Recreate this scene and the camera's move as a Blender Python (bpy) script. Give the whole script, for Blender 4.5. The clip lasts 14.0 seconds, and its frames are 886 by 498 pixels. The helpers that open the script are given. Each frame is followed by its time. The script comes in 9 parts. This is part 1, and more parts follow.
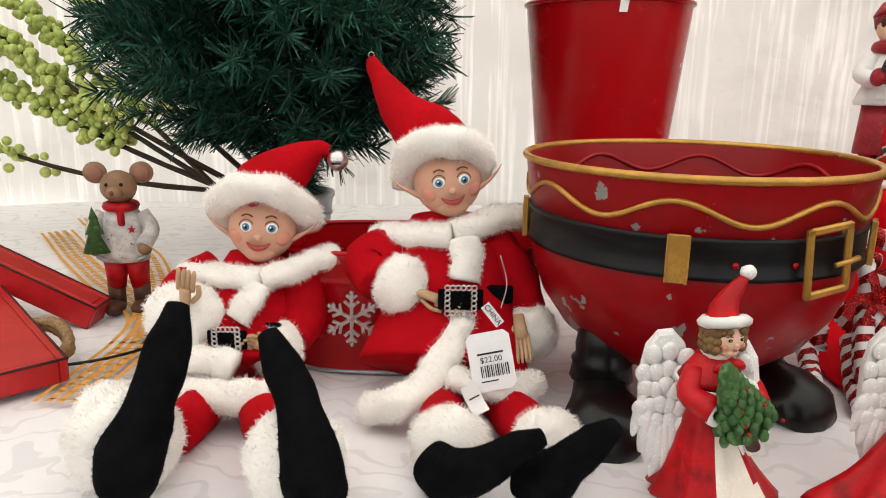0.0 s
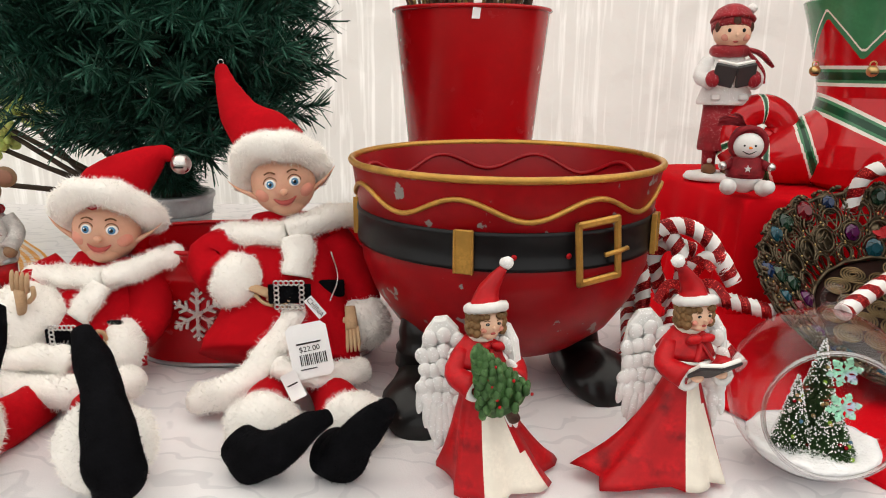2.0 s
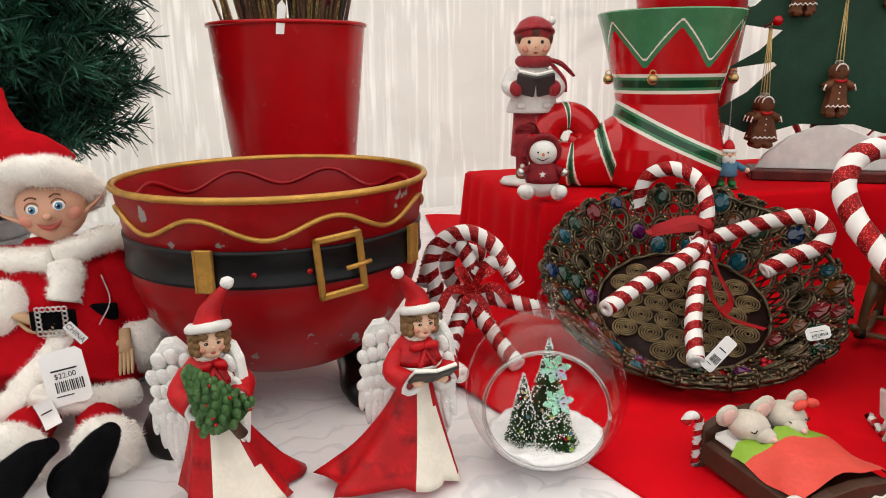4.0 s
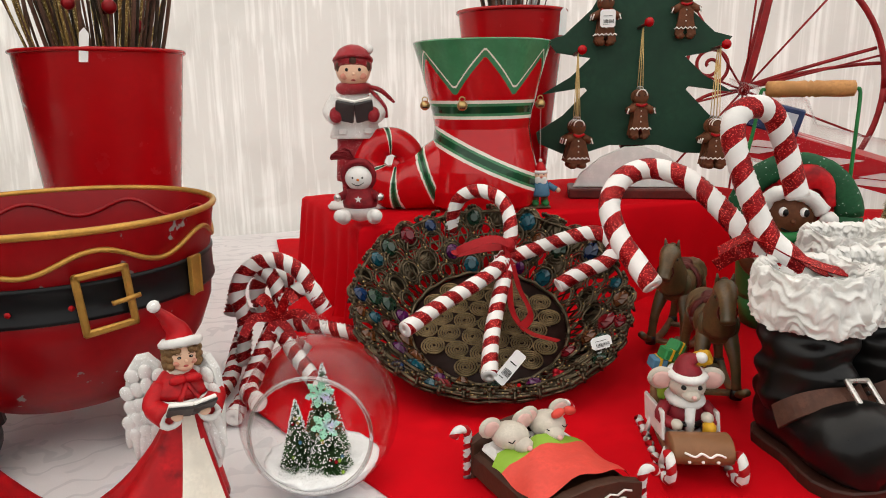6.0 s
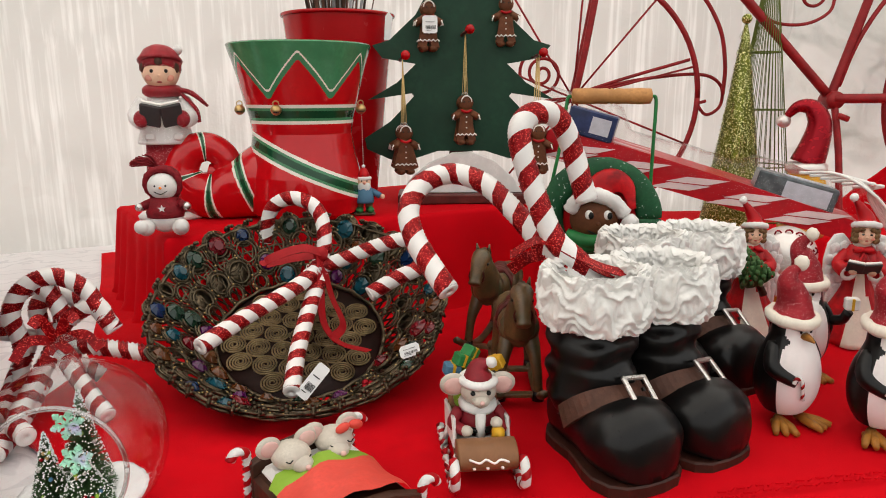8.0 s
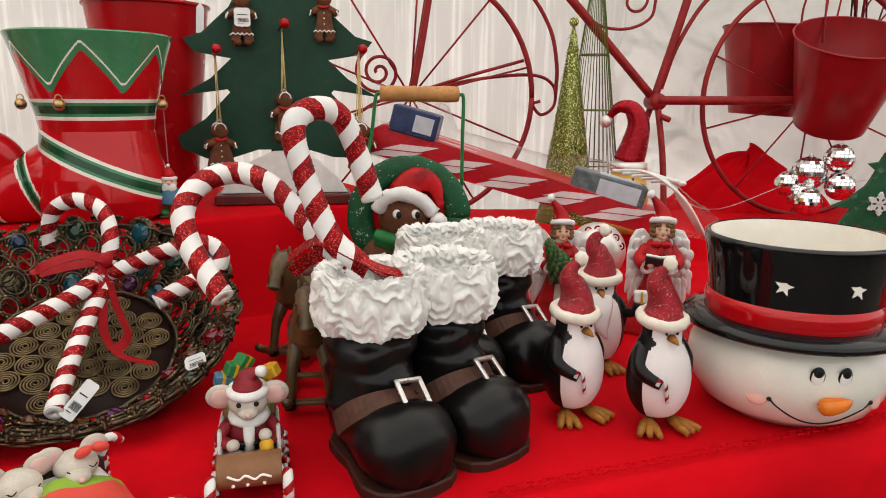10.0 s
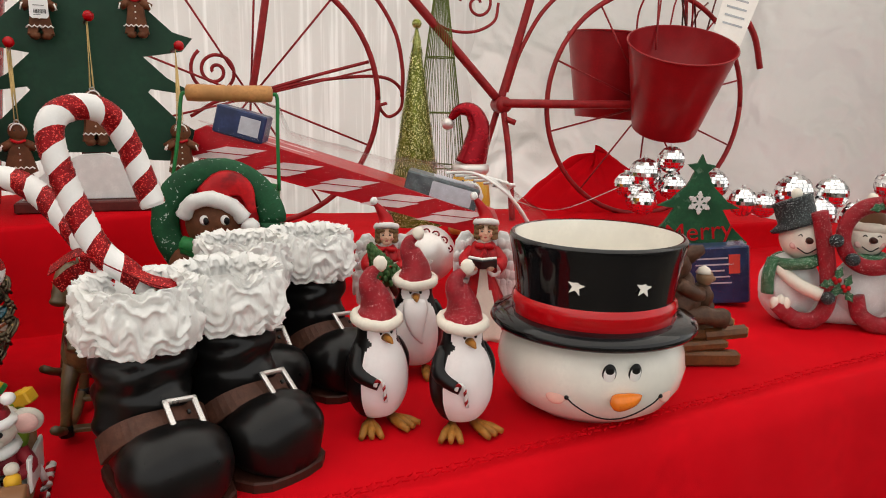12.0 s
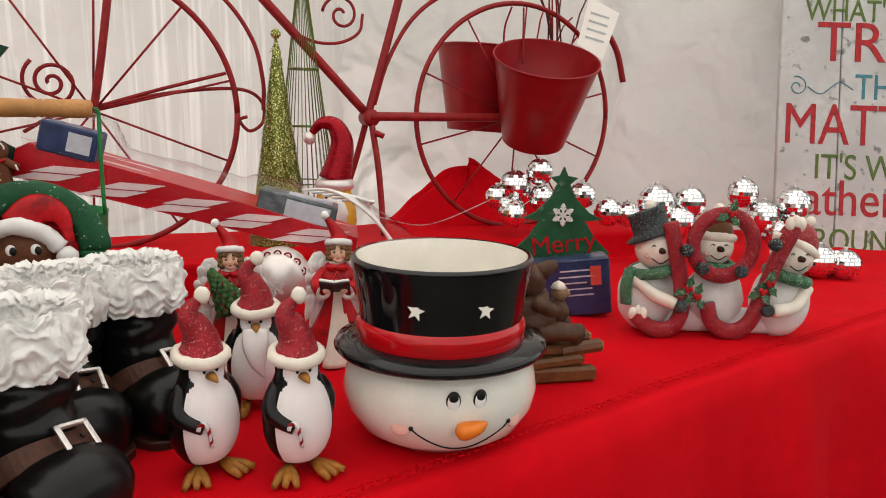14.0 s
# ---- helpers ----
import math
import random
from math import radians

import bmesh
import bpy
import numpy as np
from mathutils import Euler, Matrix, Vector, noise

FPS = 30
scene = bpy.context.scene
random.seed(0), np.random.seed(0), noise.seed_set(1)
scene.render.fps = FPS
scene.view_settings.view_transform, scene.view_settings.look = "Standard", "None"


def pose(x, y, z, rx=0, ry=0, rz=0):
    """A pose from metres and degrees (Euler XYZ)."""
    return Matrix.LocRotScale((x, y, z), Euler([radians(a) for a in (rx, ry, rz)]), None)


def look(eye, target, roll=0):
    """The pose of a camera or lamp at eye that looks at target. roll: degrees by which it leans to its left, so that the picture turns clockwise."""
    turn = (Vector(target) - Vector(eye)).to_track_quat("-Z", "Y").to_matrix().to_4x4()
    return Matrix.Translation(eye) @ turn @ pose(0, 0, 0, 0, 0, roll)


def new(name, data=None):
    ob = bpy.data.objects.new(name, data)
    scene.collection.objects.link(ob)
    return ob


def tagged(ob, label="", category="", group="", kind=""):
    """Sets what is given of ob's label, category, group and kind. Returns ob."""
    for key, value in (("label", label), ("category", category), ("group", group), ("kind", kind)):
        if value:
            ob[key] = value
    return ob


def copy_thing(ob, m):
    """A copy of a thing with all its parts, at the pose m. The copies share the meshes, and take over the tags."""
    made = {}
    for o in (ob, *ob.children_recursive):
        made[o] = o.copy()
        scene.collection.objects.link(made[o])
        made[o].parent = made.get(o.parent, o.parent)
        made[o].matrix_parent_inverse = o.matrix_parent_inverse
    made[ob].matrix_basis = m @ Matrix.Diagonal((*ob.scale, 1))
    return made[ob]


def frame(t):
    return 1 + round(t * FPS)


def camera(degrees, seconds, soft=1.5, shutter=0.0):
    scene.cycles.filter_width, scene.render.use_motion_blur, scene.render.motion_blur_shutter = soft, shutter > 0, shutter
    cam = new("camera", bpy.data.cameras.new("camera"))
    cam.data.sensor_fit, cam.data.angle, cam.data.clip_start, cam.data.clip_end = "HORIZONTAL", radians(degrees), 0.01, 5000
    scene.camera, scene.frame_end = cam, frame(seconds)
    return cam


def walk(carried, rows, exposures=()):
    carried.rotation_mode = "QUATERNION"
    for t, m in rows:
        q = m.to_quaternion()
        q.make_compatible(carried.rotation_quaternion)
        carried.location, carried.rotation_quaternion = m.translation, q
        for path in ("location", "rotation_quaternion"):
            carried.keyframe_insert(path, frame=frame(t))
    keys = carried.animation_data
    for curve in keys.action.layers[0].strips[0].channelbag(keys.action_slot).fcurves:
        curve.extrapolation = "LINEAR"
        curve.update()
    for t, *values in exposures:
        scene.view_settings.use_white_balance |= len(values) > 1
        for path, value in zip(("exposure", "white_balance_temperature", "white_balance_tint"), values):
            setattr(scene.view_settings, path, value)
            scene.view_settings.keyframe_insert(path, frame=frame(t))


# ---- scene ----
cam = camera(64.0, 14.0, 1.0)
METRES, EYE, TILT, LEAN, TURN = 1.0, 0.38, -14.0, -0.7, 0.0
ROWS = [
    (0.0, 0.0, 0.0, 0.0, 0.0, 0.0, -0.0),
    (0.5, 0.0124, -0.03, -0.0017, -0.91, 0.44, 0.04),
    (1.0, 0.0306, -0.0579, -0.009, -2.11, 0.48, 0.27),
    (1.5, 0.0883, -0.0614, -0.0055, -2.98, 0.15, 0.63),
    (2.0, 0.1543, -0.0632, -0.0, -3.45, -0.45, 1.15),
    (2.5, 0.2021, -0.0715, 0.0005, -4.4, -0.88, 1.81),
    (3.0, 0.261, -0.0826, 0.0024, -6.09, -0.92, 2.47),
    (5.5, 0.4405, -0.1492, 0.0048, -14.81, 0.32, 5.2),
    (6.0, 0.481, -0.16, 0.0027, -17.25, 0.36, 5.73),
    (6.5, 0.5063, -0.166, -0.0003, -19.67, 0.34, 6.19),
    (7.0, 0.531, -0.1686, -0.0029, -21.89, 0.26, 6.56),
    (7.5, 0.5601, -0.1703, -0.0047, -24.25, 0.07, 6.86),
    (8.0, 0.593, -0.1742, -0.0084, -26.74, -0.13, 7.19),
    (8.5, 0.6258, -0.1827, -0.0121, -29.18, -0.4, 7.53),
    (9.0, 0.6588, -0.1948, -0.0165, -31.44, -0.7, 7.83),
    (11.5, 0.8071, -0.253, -0.039, -42.19, -2.21, 8.98),
    (12.0, 0.8316, -0.2672, -0.0417, -44.46, -2.43, 9.31),
    (12.5, 0.8481, -0.2689, -0.0405, -46.6, -2.44, 9.76),
    (13.0, 0.8825, -0.2764, -0.0386, -48.92, -2.49, 10.21),
    (13.5, 0.9142, -0.2853, -0.0405, -51.25, -2.74, 10.52),
    (14.0, 0.9214, -0.2897, -0.0415, -52.79, -3.02, 10.67),
]
walk(cam, [(t, pose(0, 0, EYE, TILT, LEAN, TURN) @ pose(METRES * x, METRES * y, METRES * z, 90 + pitch, roll, yaw)) for t, x, y, z, yaw, pitch, roll in ROWS],
     [(0.0, 0.05), (3.0, 0.01), (6.0, -0.07), (9.0, -0.06), (14.0, -0.14)])

# ---- world and sun: a bright overcast day outside a white market tent ----
world = bpy.data.worlds.new("world")
scene.world = world
world.use_nodes = True
wn, wl = world.node_tree.nodes, world.node_tree.links
sky = wn.new("ShaderNodeTexSky")
sky.sky_type, sky.sun_disc = "NISHITA", False
sky.sun_elevation, sky.sun_rotation = radians(52), radians(-20)
sky.air_density, sky.dust_density = 1.0, 4.0
haze = wn.new("ShaderNodeMix")
haze.data_type = "RGBA"
haze.inputs[0].default_value = 0.75
haze.inputs[7].default_value = (9.1, 8.75, 8.15, 1)
wl.new(sky.outputs[0], haze.inputs[6])
wl.new(haze.outputs[2], wn["Background"].inputs[0])
wn["Background"].inputs[1].default_value = 0.17
sun_data = bpy.data.lights.new("sun", "SUN")
sun_data.energy, sun_data.angle, sun_data.color = 4.4, radians(14), (1.0, 0.95, 0.86)
sun = new("sun", sun_data)
sun.matrix_world = look((-0.8, 2.4, 4.0), (0, 0, 0))


# ---- materials ----
def mat(name, color, rough=0.5, metal=0.0, var=0.12, scale=30.0, bump=0.15, bscale=120.0, coat=0.0, sheen=0.0, speck=None, second=None, thresh=0.5, soft=0.1, sscale=8.0, sub=0.0, spec=0.25):
    """A plain surface with tone variation at two scales and fine relief; speck: bright flakes; second: patches of another colour."""
    m = bpy.data.materials.new(name)
    m.use_nodes = True
    n, l = m.node_tree.nodes, m.node_tree.links
    b = n["Principled BSDF"]
    tc = n.new("ShaderNodeTexCoord")

    def tex(s, detail=4.0):
        t = n.new("ShaderNodeTexNoise")
        t.inputs["Scale"].default_value, t.inputs["Detail"].default_value = s, detail
        l.new(tc.outputs["Object"], t.inputs["Vector"])
        return t.outputs[0]

    def blend(fac, a, c):
        x = n.new("ShaderNodeMix")
        x.data_type = "RGBA"
        for i, v in ((0, fac), (6, a), (7, c)):
            if isinstance(v, (tuple, list)):
                x.inputs[i].default_value = (*v[:3], 1)
            elif isinstance(v, float):
                x.inputs[i].default_value = v
            else:
                l.new(v, x.inputs[i])
        return x.outputs[2]

    def ramp(v, lo, hi):
        r = n.new("ShaderNodeMapRange")
        r.inputs[1].default_value, r.inputs[2].default_value = lo, hi
        l.new(v, r.inputs[0])
        return r.outputs[0]

    dark = tuple(c * (1 - var) for c in color)
    light = tuple(min(1, c * (1 + var)) for c in color)
    col = blend(ramp(tex(scale), 0.35, 0.65), dark, light)
    col = blend(ramp(tex(scale * 7), 0.4, 0.75), col, tuple(c * (1 - var * 0.6) for c in color))
    if second:
        col = blend(ramp(tex(sscale, 6.0), thresh, thresh + soft), col, second)
    l.new(col, b.inputs["Base Color"])
    b.inputs["Metallic"].default_value = metal
    rr = n.new("ShaderNodeMapRange")
    rr.inputs[3].default_value, rr.inputs[4].default_value = max(0.02, rough - 0.07), min(1, rough + 0.09)
    l.new(tex(scale * 2.3), rr.inputs[0])
    l.new(rr.outputs[0], b.inputs["Roughness"])
    b.inputs["Coat Weight"].default_value = coat * 0.55
    b.inputs["Specular IOR Level"].default_value = spec
    b.inputs["Coat Roughness"].default_value = 0.06
    b.inputs["Sheen Weight"].default_value = sheen
    if sub:
        b.inputs["Subsurface Weight"].default_value = sub
        b.inputs["Subsurface Scale"].default_value = 0.004
    if speck:
        v = n.new("ShaderNodeTexVoronoi")
        v.inputs["Scale"].default_value = speck[0]
        l.new(tc.outputs["Object"], v.inputs["Vector"])
        bw = n.new("ShaderNodeSeparateColor")
        l.new(v.outputs["Color"], bw.inputs[0])
        fac = ramp(bw.outputs[0], 1 - speck[1], 1 - speck[1] + 0.03)
        col2 = blend(fac, col, speck[2])
        l.new(col2, b.inputs["Base Color"])
        nm = n.new("ShaderNodeBump")
        nm.inputs["Strength"].default_value, nm.inputs["Distance"].default_value = 0.7, 0.001
        l.new(bw.outputs[1], nm.inputs["Height"])
        l.new(nm.outputs[0], b.inputs["Normal"])
    elif bump:
        nm = n.new("ShaderNodeBump")
        nm.inputs["Strength"].default_value, nm.inputs["Distance"].default_value = bump, 0.002
        l.new(tex(bscale), nm.inputs["Height"])
        l.new(nm.outputs[0], b.inputs["Normal"])
    return m


RED_TIN = mat("red_enamel_tin", (0.38, 0.002, 0.005), 0.24, 0, 0.08, 12, 0.05, 25, coat=0.04, spec=0.26)
RED_POT = mat("red_painted_tin", (0.27, 0.002, 0.005), 0.34, 0, 0.16, 14, 0.08, 40, spec=0.2, second=(0.26, 0.25, 0.23), thresh=0.640, soft=0.01, sscale=32)
RED_POT_IN = mat("red_painted_tin_inside", (0.28, 0.004, 0.008), 0.32, 0, 0.14, 14, 0.08, 40, coat=0.1)
GOLD = mat("gold_paint", (0.50, 0.27, 0.06), 0.35, 0.55, 0.2, 40, 0.15, 90)
BRASS = mat("brass", (0.55, 0.38, 0.16), 0.3, 0.9, 0.2, 60, 0.1)
BLACK_TIN = mat("black_painted_tin", (0.006, 0.006, 0.007), 0.36, 0, 0.3, 20, 0.08, 50, coat=0.08, spec=0.2)
BLACK_RESIN = mat("black_resin", (0.005, 0.0045, 0.0045), 0.30, 0, 0.3, 40, 0.22, 45, coat=0.28, spec=0.22)
BLACK_GLAZE = mat("black_glaze", (0.006, 0.006, 0.007), 0.1, 0, 0.2, 20, 0.06, 14, coat=0.5)
BLACK_PLUSH = mat("black_plush", (0.004, 0.004, 0.005), 0.95, 0, 0.4, 60, 0.5, 300, spec=0.05)
VELVET = mat("red_velvet", (0.40, 0.003, 0.008), 0.85, 0, 0.15, 25, 0.25, 260, spec=0.06)
FUR = mat("white_plush_fur", (0.86, 0.83, 0.78), 0.9, 0, 0.05, 30, 0.5, 200)
SKIN = mat("doll_vinyl", (0.64, 0.36, 0.25), 0.5, 0, 0.06, 30, 0.03, 60, sub=0.15)
BLUSH = mat("doll_blush", (0.64, 0.27, 0.20), 0.5, 0, 0.08, 30, 0.03, 60, sub=0.15)
HANDS_M = mat("doll_tan_vinyl", (0.50, 0.33, 0.19), 0.55, 0, 0.12, 60, 0.1, 90)
LIP = mat("painted_lip", (0.38, 0.07, 0.06), 0.45)
EYE_WHITE = mat("eye_white", (0.9, 0.9, 0.88), 0.2, var=0.02)
EYE_BLUE = mat("eye_blue", (0.09, 0.26, 0.45), 0.2)
BLACK = mat("black_paint", (0.008, 0.008, 0.008), 0.35)
BROW = mat("brown_paint", (0.16, 0.07, 0.03), 0.6)
SILVER = mat("silver_metal", (0.62, 0.60, 0.58), 0.28, 0.95, 0.15, 60, 0.1)
GALV = mat("galvanised_tin", (0.38, 0.39, 0.40), 0.42, 0.75, 0.18, 25, 0.1, 60)
WHITE_RESIN = mat("white_resin", (0.72, 0.71, 0.69), 0.5, 0, 0.08, 50, 0.2, 90)
WHITE_GLITTER = mat("white_glitter_resin", (0.80, 0.79, 0.77), 0.45, 0, 0.06, 50, speck=(900, 0.06, (1, 1, 1)))
RED_RESIN = mat("red_resin", (0.44, 0.003, 0.007), 0.42, 0, 0.28, 30, 0.2, 70, spec=0.25, second=(0.09, 0.002, 0.004), thresh=0.53, soft=0.22, sscale=34)
CREAM = mat("cream_resin", (0.78, 0.72, 0.62), 0.45, 0, 0.08, 40, 0.12, 60)
FACE = mat("painted_face", (0.78, 0.50, 0.35), 0.45, 0, 0.06, 60, 0.05)
HAIR = mat("brown_hair_paint", (0.20, 0.11, 0.045), 0.6, 0, 0.35, 120, 0.5, 200)
DARK_HAIR = mat("dark_brown_hair_paint", (0.07, 0.03, 0.018), 0.55, 0, 0.3, 120, 0.4, 200)
BOOK = mat("dark_book_cover", (0.05, 0.045, 0.045), 0.55)
PAGE = mat("book_page", (0.85, 0.83, 0.78), 0.6, var=0.04)
FIR_PAINT = mat("green_painted_fir", (0.050, 0.12, 0.035), 0.5, 0, 0.35, 90, 0.5, 120, second=(0.10, 0.20, 0.07), thresh=0.55, soft=0.1, sscale=120)
NEEDLE = mat("pine_needle", (0.012, 0.058, 0.036), 0.5, 0, 0.35, 18, 0.0, spec=0.2, second=(0.048, 0.155, 0.108), thresh=0.54, soft=0.1, sscale=60)
TWIG = mat("dark_twig", (0.045, 0.03, 0.02), 0.8, 0, 0.3, 60, 0.5, 150)
BERRY = mat("green_berry", (0.46, 0.54, 0.15), 0.4, 0, 0.25, 40, 0.05)
RED_BERRY = mat("red_berry", (0.25, 0.006, 0.01), 0.35, 0, 0.25, 40, 0.05)
STEM_GOLD = mat("gold_glitter_stem", (0.30, 0.20, 0.06), 0.45, 0.4, 0.4, 90, speck=(700, 0.12, (0.95, 0.8, 0.4)))
STEM_BROWN = mat("brown_stem", (0.12, 0.06, 0.04), 0.7, 0, 0.35, 60, 0.3)
TAG = mat("paper_label", (0.85, 0.85, 0.85), 0.55, var=0.03)
INK = mat("black_ink", (0.02, 0.02, 0.02), 0.6)
CANE_RED = mat("red_glitter", (0.27, 0.001, 0.004), 0.30, 0.3, 0.4, 90, speck=(900, 0.13, (0.95, 0.10, 0.08)))
CANE_WHITE = mat("white_foam", (0.84, 0.82, 0.80), 0.55, 0, 0.04, 60, 0.25, 400)
RIBBON = mat("red_ribbon", (0.36, 0.006, 0.010), 0.55, 0, 0.12, 60, 0.15, 200)
BRONZE = mat("aged_bronze_wire", (0.115, 0.088, 0.056), 0.34, 0.88, 0.4, 60, 0.3, 150)
GREEN_GLAZE = mat("green_glaze", (0.055, 0.22, 0.10), 0.16, 0, 0.15, 25, 0.04, 20, coat=0.7)
DKGREEN_GLAZE = mat("dark_green_glaze", (0.008, 0.060, 0.024), 0.16, 0, 0.25, 25, 0.04, 20, coat=0.7)
RED_GLAZE = mat("red_glaze", (0.52, 0.004, 0.008), 0.12, 0, 0.1, 18, 0.04, 20, coat=0.8)
WHITE_GLAZE = mat("white_glaze", (0.80, 0.76, 0.68), 0.15, 0, 0.05, 25, 0.04, 20, coat=0.7)
WOOD = mat("light_turned_wood", (0.46, 0.22, 0.075), 0.45, 0, 0.2, 30, 0.15, 60)
DARK_WOOD = mat("dark_stained_wood", (0.10, 0.018, 0.015), 0.4, 0, 0.3, 30, 0.15, 60)
HORSE = mat("dark_patinated_resin", (0.115, 0.068, 0.027), 0.4, 0, 0.4, 40, 0.25, 70, coat=0.45, spec=0.4, second=(0.05, 0.045, 0.018), thresh=0.5, soft=0.2, sscale=25)
BEAR = mat("carved_brown_resin", (0.075, 0.034, 0.018), 0.45, 0, 0.4, 50, 0.6, 90)
LOG = mat("carved_log_resin", (0.13, 0.052, 0.017), 0.4, 0, 0.35, 35, 0.4, 60, coat=0.2)
GINGER = mat("gingerbread_resin", (0.13, 0.045, 0.018), 0.6, 0, 0.25, 60, 0.3, 120)
ICING = mat("white_icing", (0.85, 0.83, 0.79), 0.5, var=0.04)
BOARD_GREEN = mat("dark_green_board", (0.010, 0.045, 0.024), 0.45, 0, 0.2, 15, 0.06, 40)
GREEN_PAINT = mat("green_paint", (0.02, 0.17, 0.045), 0.4, 0, 0.2, 30, 0.15, 60)
GREEN_SNOW = mat("snow_flecked_green", (0.010, 0.075, 0.028), 0.5, 0, 0.3, 40, 0.3, 90, second=(0.45, 0.52, 0.48), thresh=0.63, soft=0.06, sscale=190)
LEATHER = mat("brown_painted_strap", (0.085, 0.035, 0.022), 0.5, 0, 0.3, 60, 0.3, 120)
SOLE = mat("brown_painted_sole", (0.045, 0.014, 0.009), 0.5, 0, 0.3, 40, 0.2)
RED_GLITTER = mat("pink_red_glitter", (0.33, 0.012, 0.022), 0.4, 0.1, 0.3, 60, speck=(1300, 0.05, (0.95, 0.55, 0.55)))
BEAK = mat("ochre_paint", (0.36, 0.15, 0.025), 0.45, 0, 0.3, 80, 0.2)
BELLY = mat("white_painted_belly", (0.82, 0.77, 0.76), 0.45, 0, 0.05, 20, 0.08, second=(0.78, 0.62, 0.60), thresh=0.6, soft=0.3, sscale=12)
ORANGE = mat("orange_glaze", (0.80, 0.20, 0.015), 0.2, 0, 0.12, 40, 0.03, coat=0.6)
PINK = mat("pink_glaze", (0.82, 0.48, 0.40), 0.2, 0, 0.05, 40, 0.03, coat=0.5)
GREY_FUR = mat("grey_painted_mouse", (0.54, 0.49, 0.42), 0.55, 0, 0.12, 60, 0.2)
TAN_FUR = mat("tan_painted_mouse", (0.27, 0.16, 0.09), 0.6, 0, 0.2, 60, 0.3)
PINK_EAR = mat("pink_ear", (0.66, 0.42, 0.38), 0.5)
LIME = mat("lime_paint", (0.25, 0.42, 0.04), 0.45)
CORAL = mat("coral_paint", (0.66, 0.07, 0.05), 0.45, 0, 0.1, 30, 0.2)
CHOC = mat("dark_chocolate_resin", (0.06, 0.026, 0.016), 0.45, 0, 0.2, 30, 0.15)
BROWN_CREAM = mat("brown_gloss_resin", (0.22, 0.10, 0.045), 0.4, 0, 0.12, 30, 0.1)
YELLOW = mat("yellow_gold_paint", (0.62, 0.34, 0.02), 0.4)
BLUE_PAINT = mat("blue_paint", (0.07, 0.17, 0.27), 0.5)
BIKE_RED = mat("red_painted_iron", (0.26, 0.012, 0.014), 0.42, 0, 0.25, 30, 0.2, 60)
GREEN_TINSEL = mat("lime_gold_tinsel", (0.17, 0.20, 0.025), 0.32, 0.5, 0.45, 90, speck=(420, 0.22, (0.95, 0.95, 0.45)))
RED_METALLIC = mat("red_metallic_paint", (0.30, 0.006, 0.014), 0.25, 0.6, 0.1, 30, 0.05)
SILVER_SATIN = mat("silver_satin_glass", (0.72, 0.68, 0.65), 0.3, 0.55, 0.06, 20, 0.04)
MIRROR = mat("mirror_facet", (0.92, 0.92, 0.92), 0.04, 1.0, 0.04, 30, 0.0)
WHITE_PAPER = mat("printed_card", (0.50, 0.52, 0.58), 0.5, 0, 0.12, 60, 0.05)
NAVY = mat("navy_printed_box", (0.02, 0.035, 0.11), 0.35, 0, 0.3, 40, 0.05, coat=0.5)
GREY_BOX = mat("grey_printed_box", (0.10, 0.12, 0.13), 0.35, 0, 0.4, 60, 0.05, coat=0.5)
SNOW = mat("loose_snow", (0.86, 0.86, 0.86), 0.85, 0, 0.05, 40, 0.9, 260)
CORD = mat("white_cord", (0.80, 0.79, 0.76), 0.5)
WOOD_WHITE = mat("whitewashed_plank", (0.52, 0.53, 0.52), 0.65, 0, 0.15, 6, 0.25, 60, second=(0.20, 0.20, 0.20), thresh=0.62, soft=0.08, sscale=30)
CRATE_RED = mat("red_painted_crate", (0.42, 0.012, 0.014), 0.4, 0, 0.15, 20, 0.1, coat=0.2)
CRATE_IN = mat("crate_hole_shade", (0.10, 0.045, 0.03), 0.7, 0, 0.3, 30, 0.3)
ROPE = mat("jute_rope", (0.28, 0.17, 0.08), 0.85, 0, 0.3, 200, 0.8, 300)
ORANGE_CLOTH = mat("orange_woven_band", (0.70, 0.33, 0.06), 0.8, 0, 0.15, 60, 0.3, 300)
CARD_RED = mat("red_plaid_paper", (0.46, 0.006, 0.014), 0.35, 0, 0.2, 20, 0.1, coat=0.15)
PLAID_WHITE = mat("white_wrap_stripe", (0.74, 0.60, 0.60), 0.35, 0, 0.1, 20, 0.1, coat=0.15)


def glass(name, color=(1, 1, 1), rough=0.0, alpha=0.12):
    """Thin clear shell: mostly clear, with real gloss that grows at grazing angles."""
    m = bpy.data.materials.new(name)
    m.use_nodes = True
    n, l = m.node_tree.nodes, m.node_tree.links
    n.remove(n["Principled BSDF"])
    clear, shine, fr, mx, pw, ml = (n.new("ShaderNode" + k) for k in ("BsdfTransparent", "BsdfGlossy", "LayerWeight", "MixShader", "Math", "Math"))
    clear.inputs[0].default_value = (*color, 1)
    shine.inputs["Roughness"].default_value = rough
    fr.inputs[0].default_value = 0.5
    pw.operation, ml.operation = "POWER", "MULTIPLY_ADD"
    pw.inputs[1].default_value = 3.2
    ml.inputs[1].default_value, ml.inputs[2].default_value = 0.5, alpha * 0.3
    l.new(fr.outputs["Facing"], pw.inputs[0])
    l.new(pw.outputs[0], ml.inputs[0])
    l.new(ml.outputs[0], mx.inputs[0])
    l.new(clear.outputs[0], mx.inputs[1])
    l.new(shine.outputs[0], mx.inputs[2])
    l.new(mx.outputs[0], n["Material Output"].inputs[0])
    return m


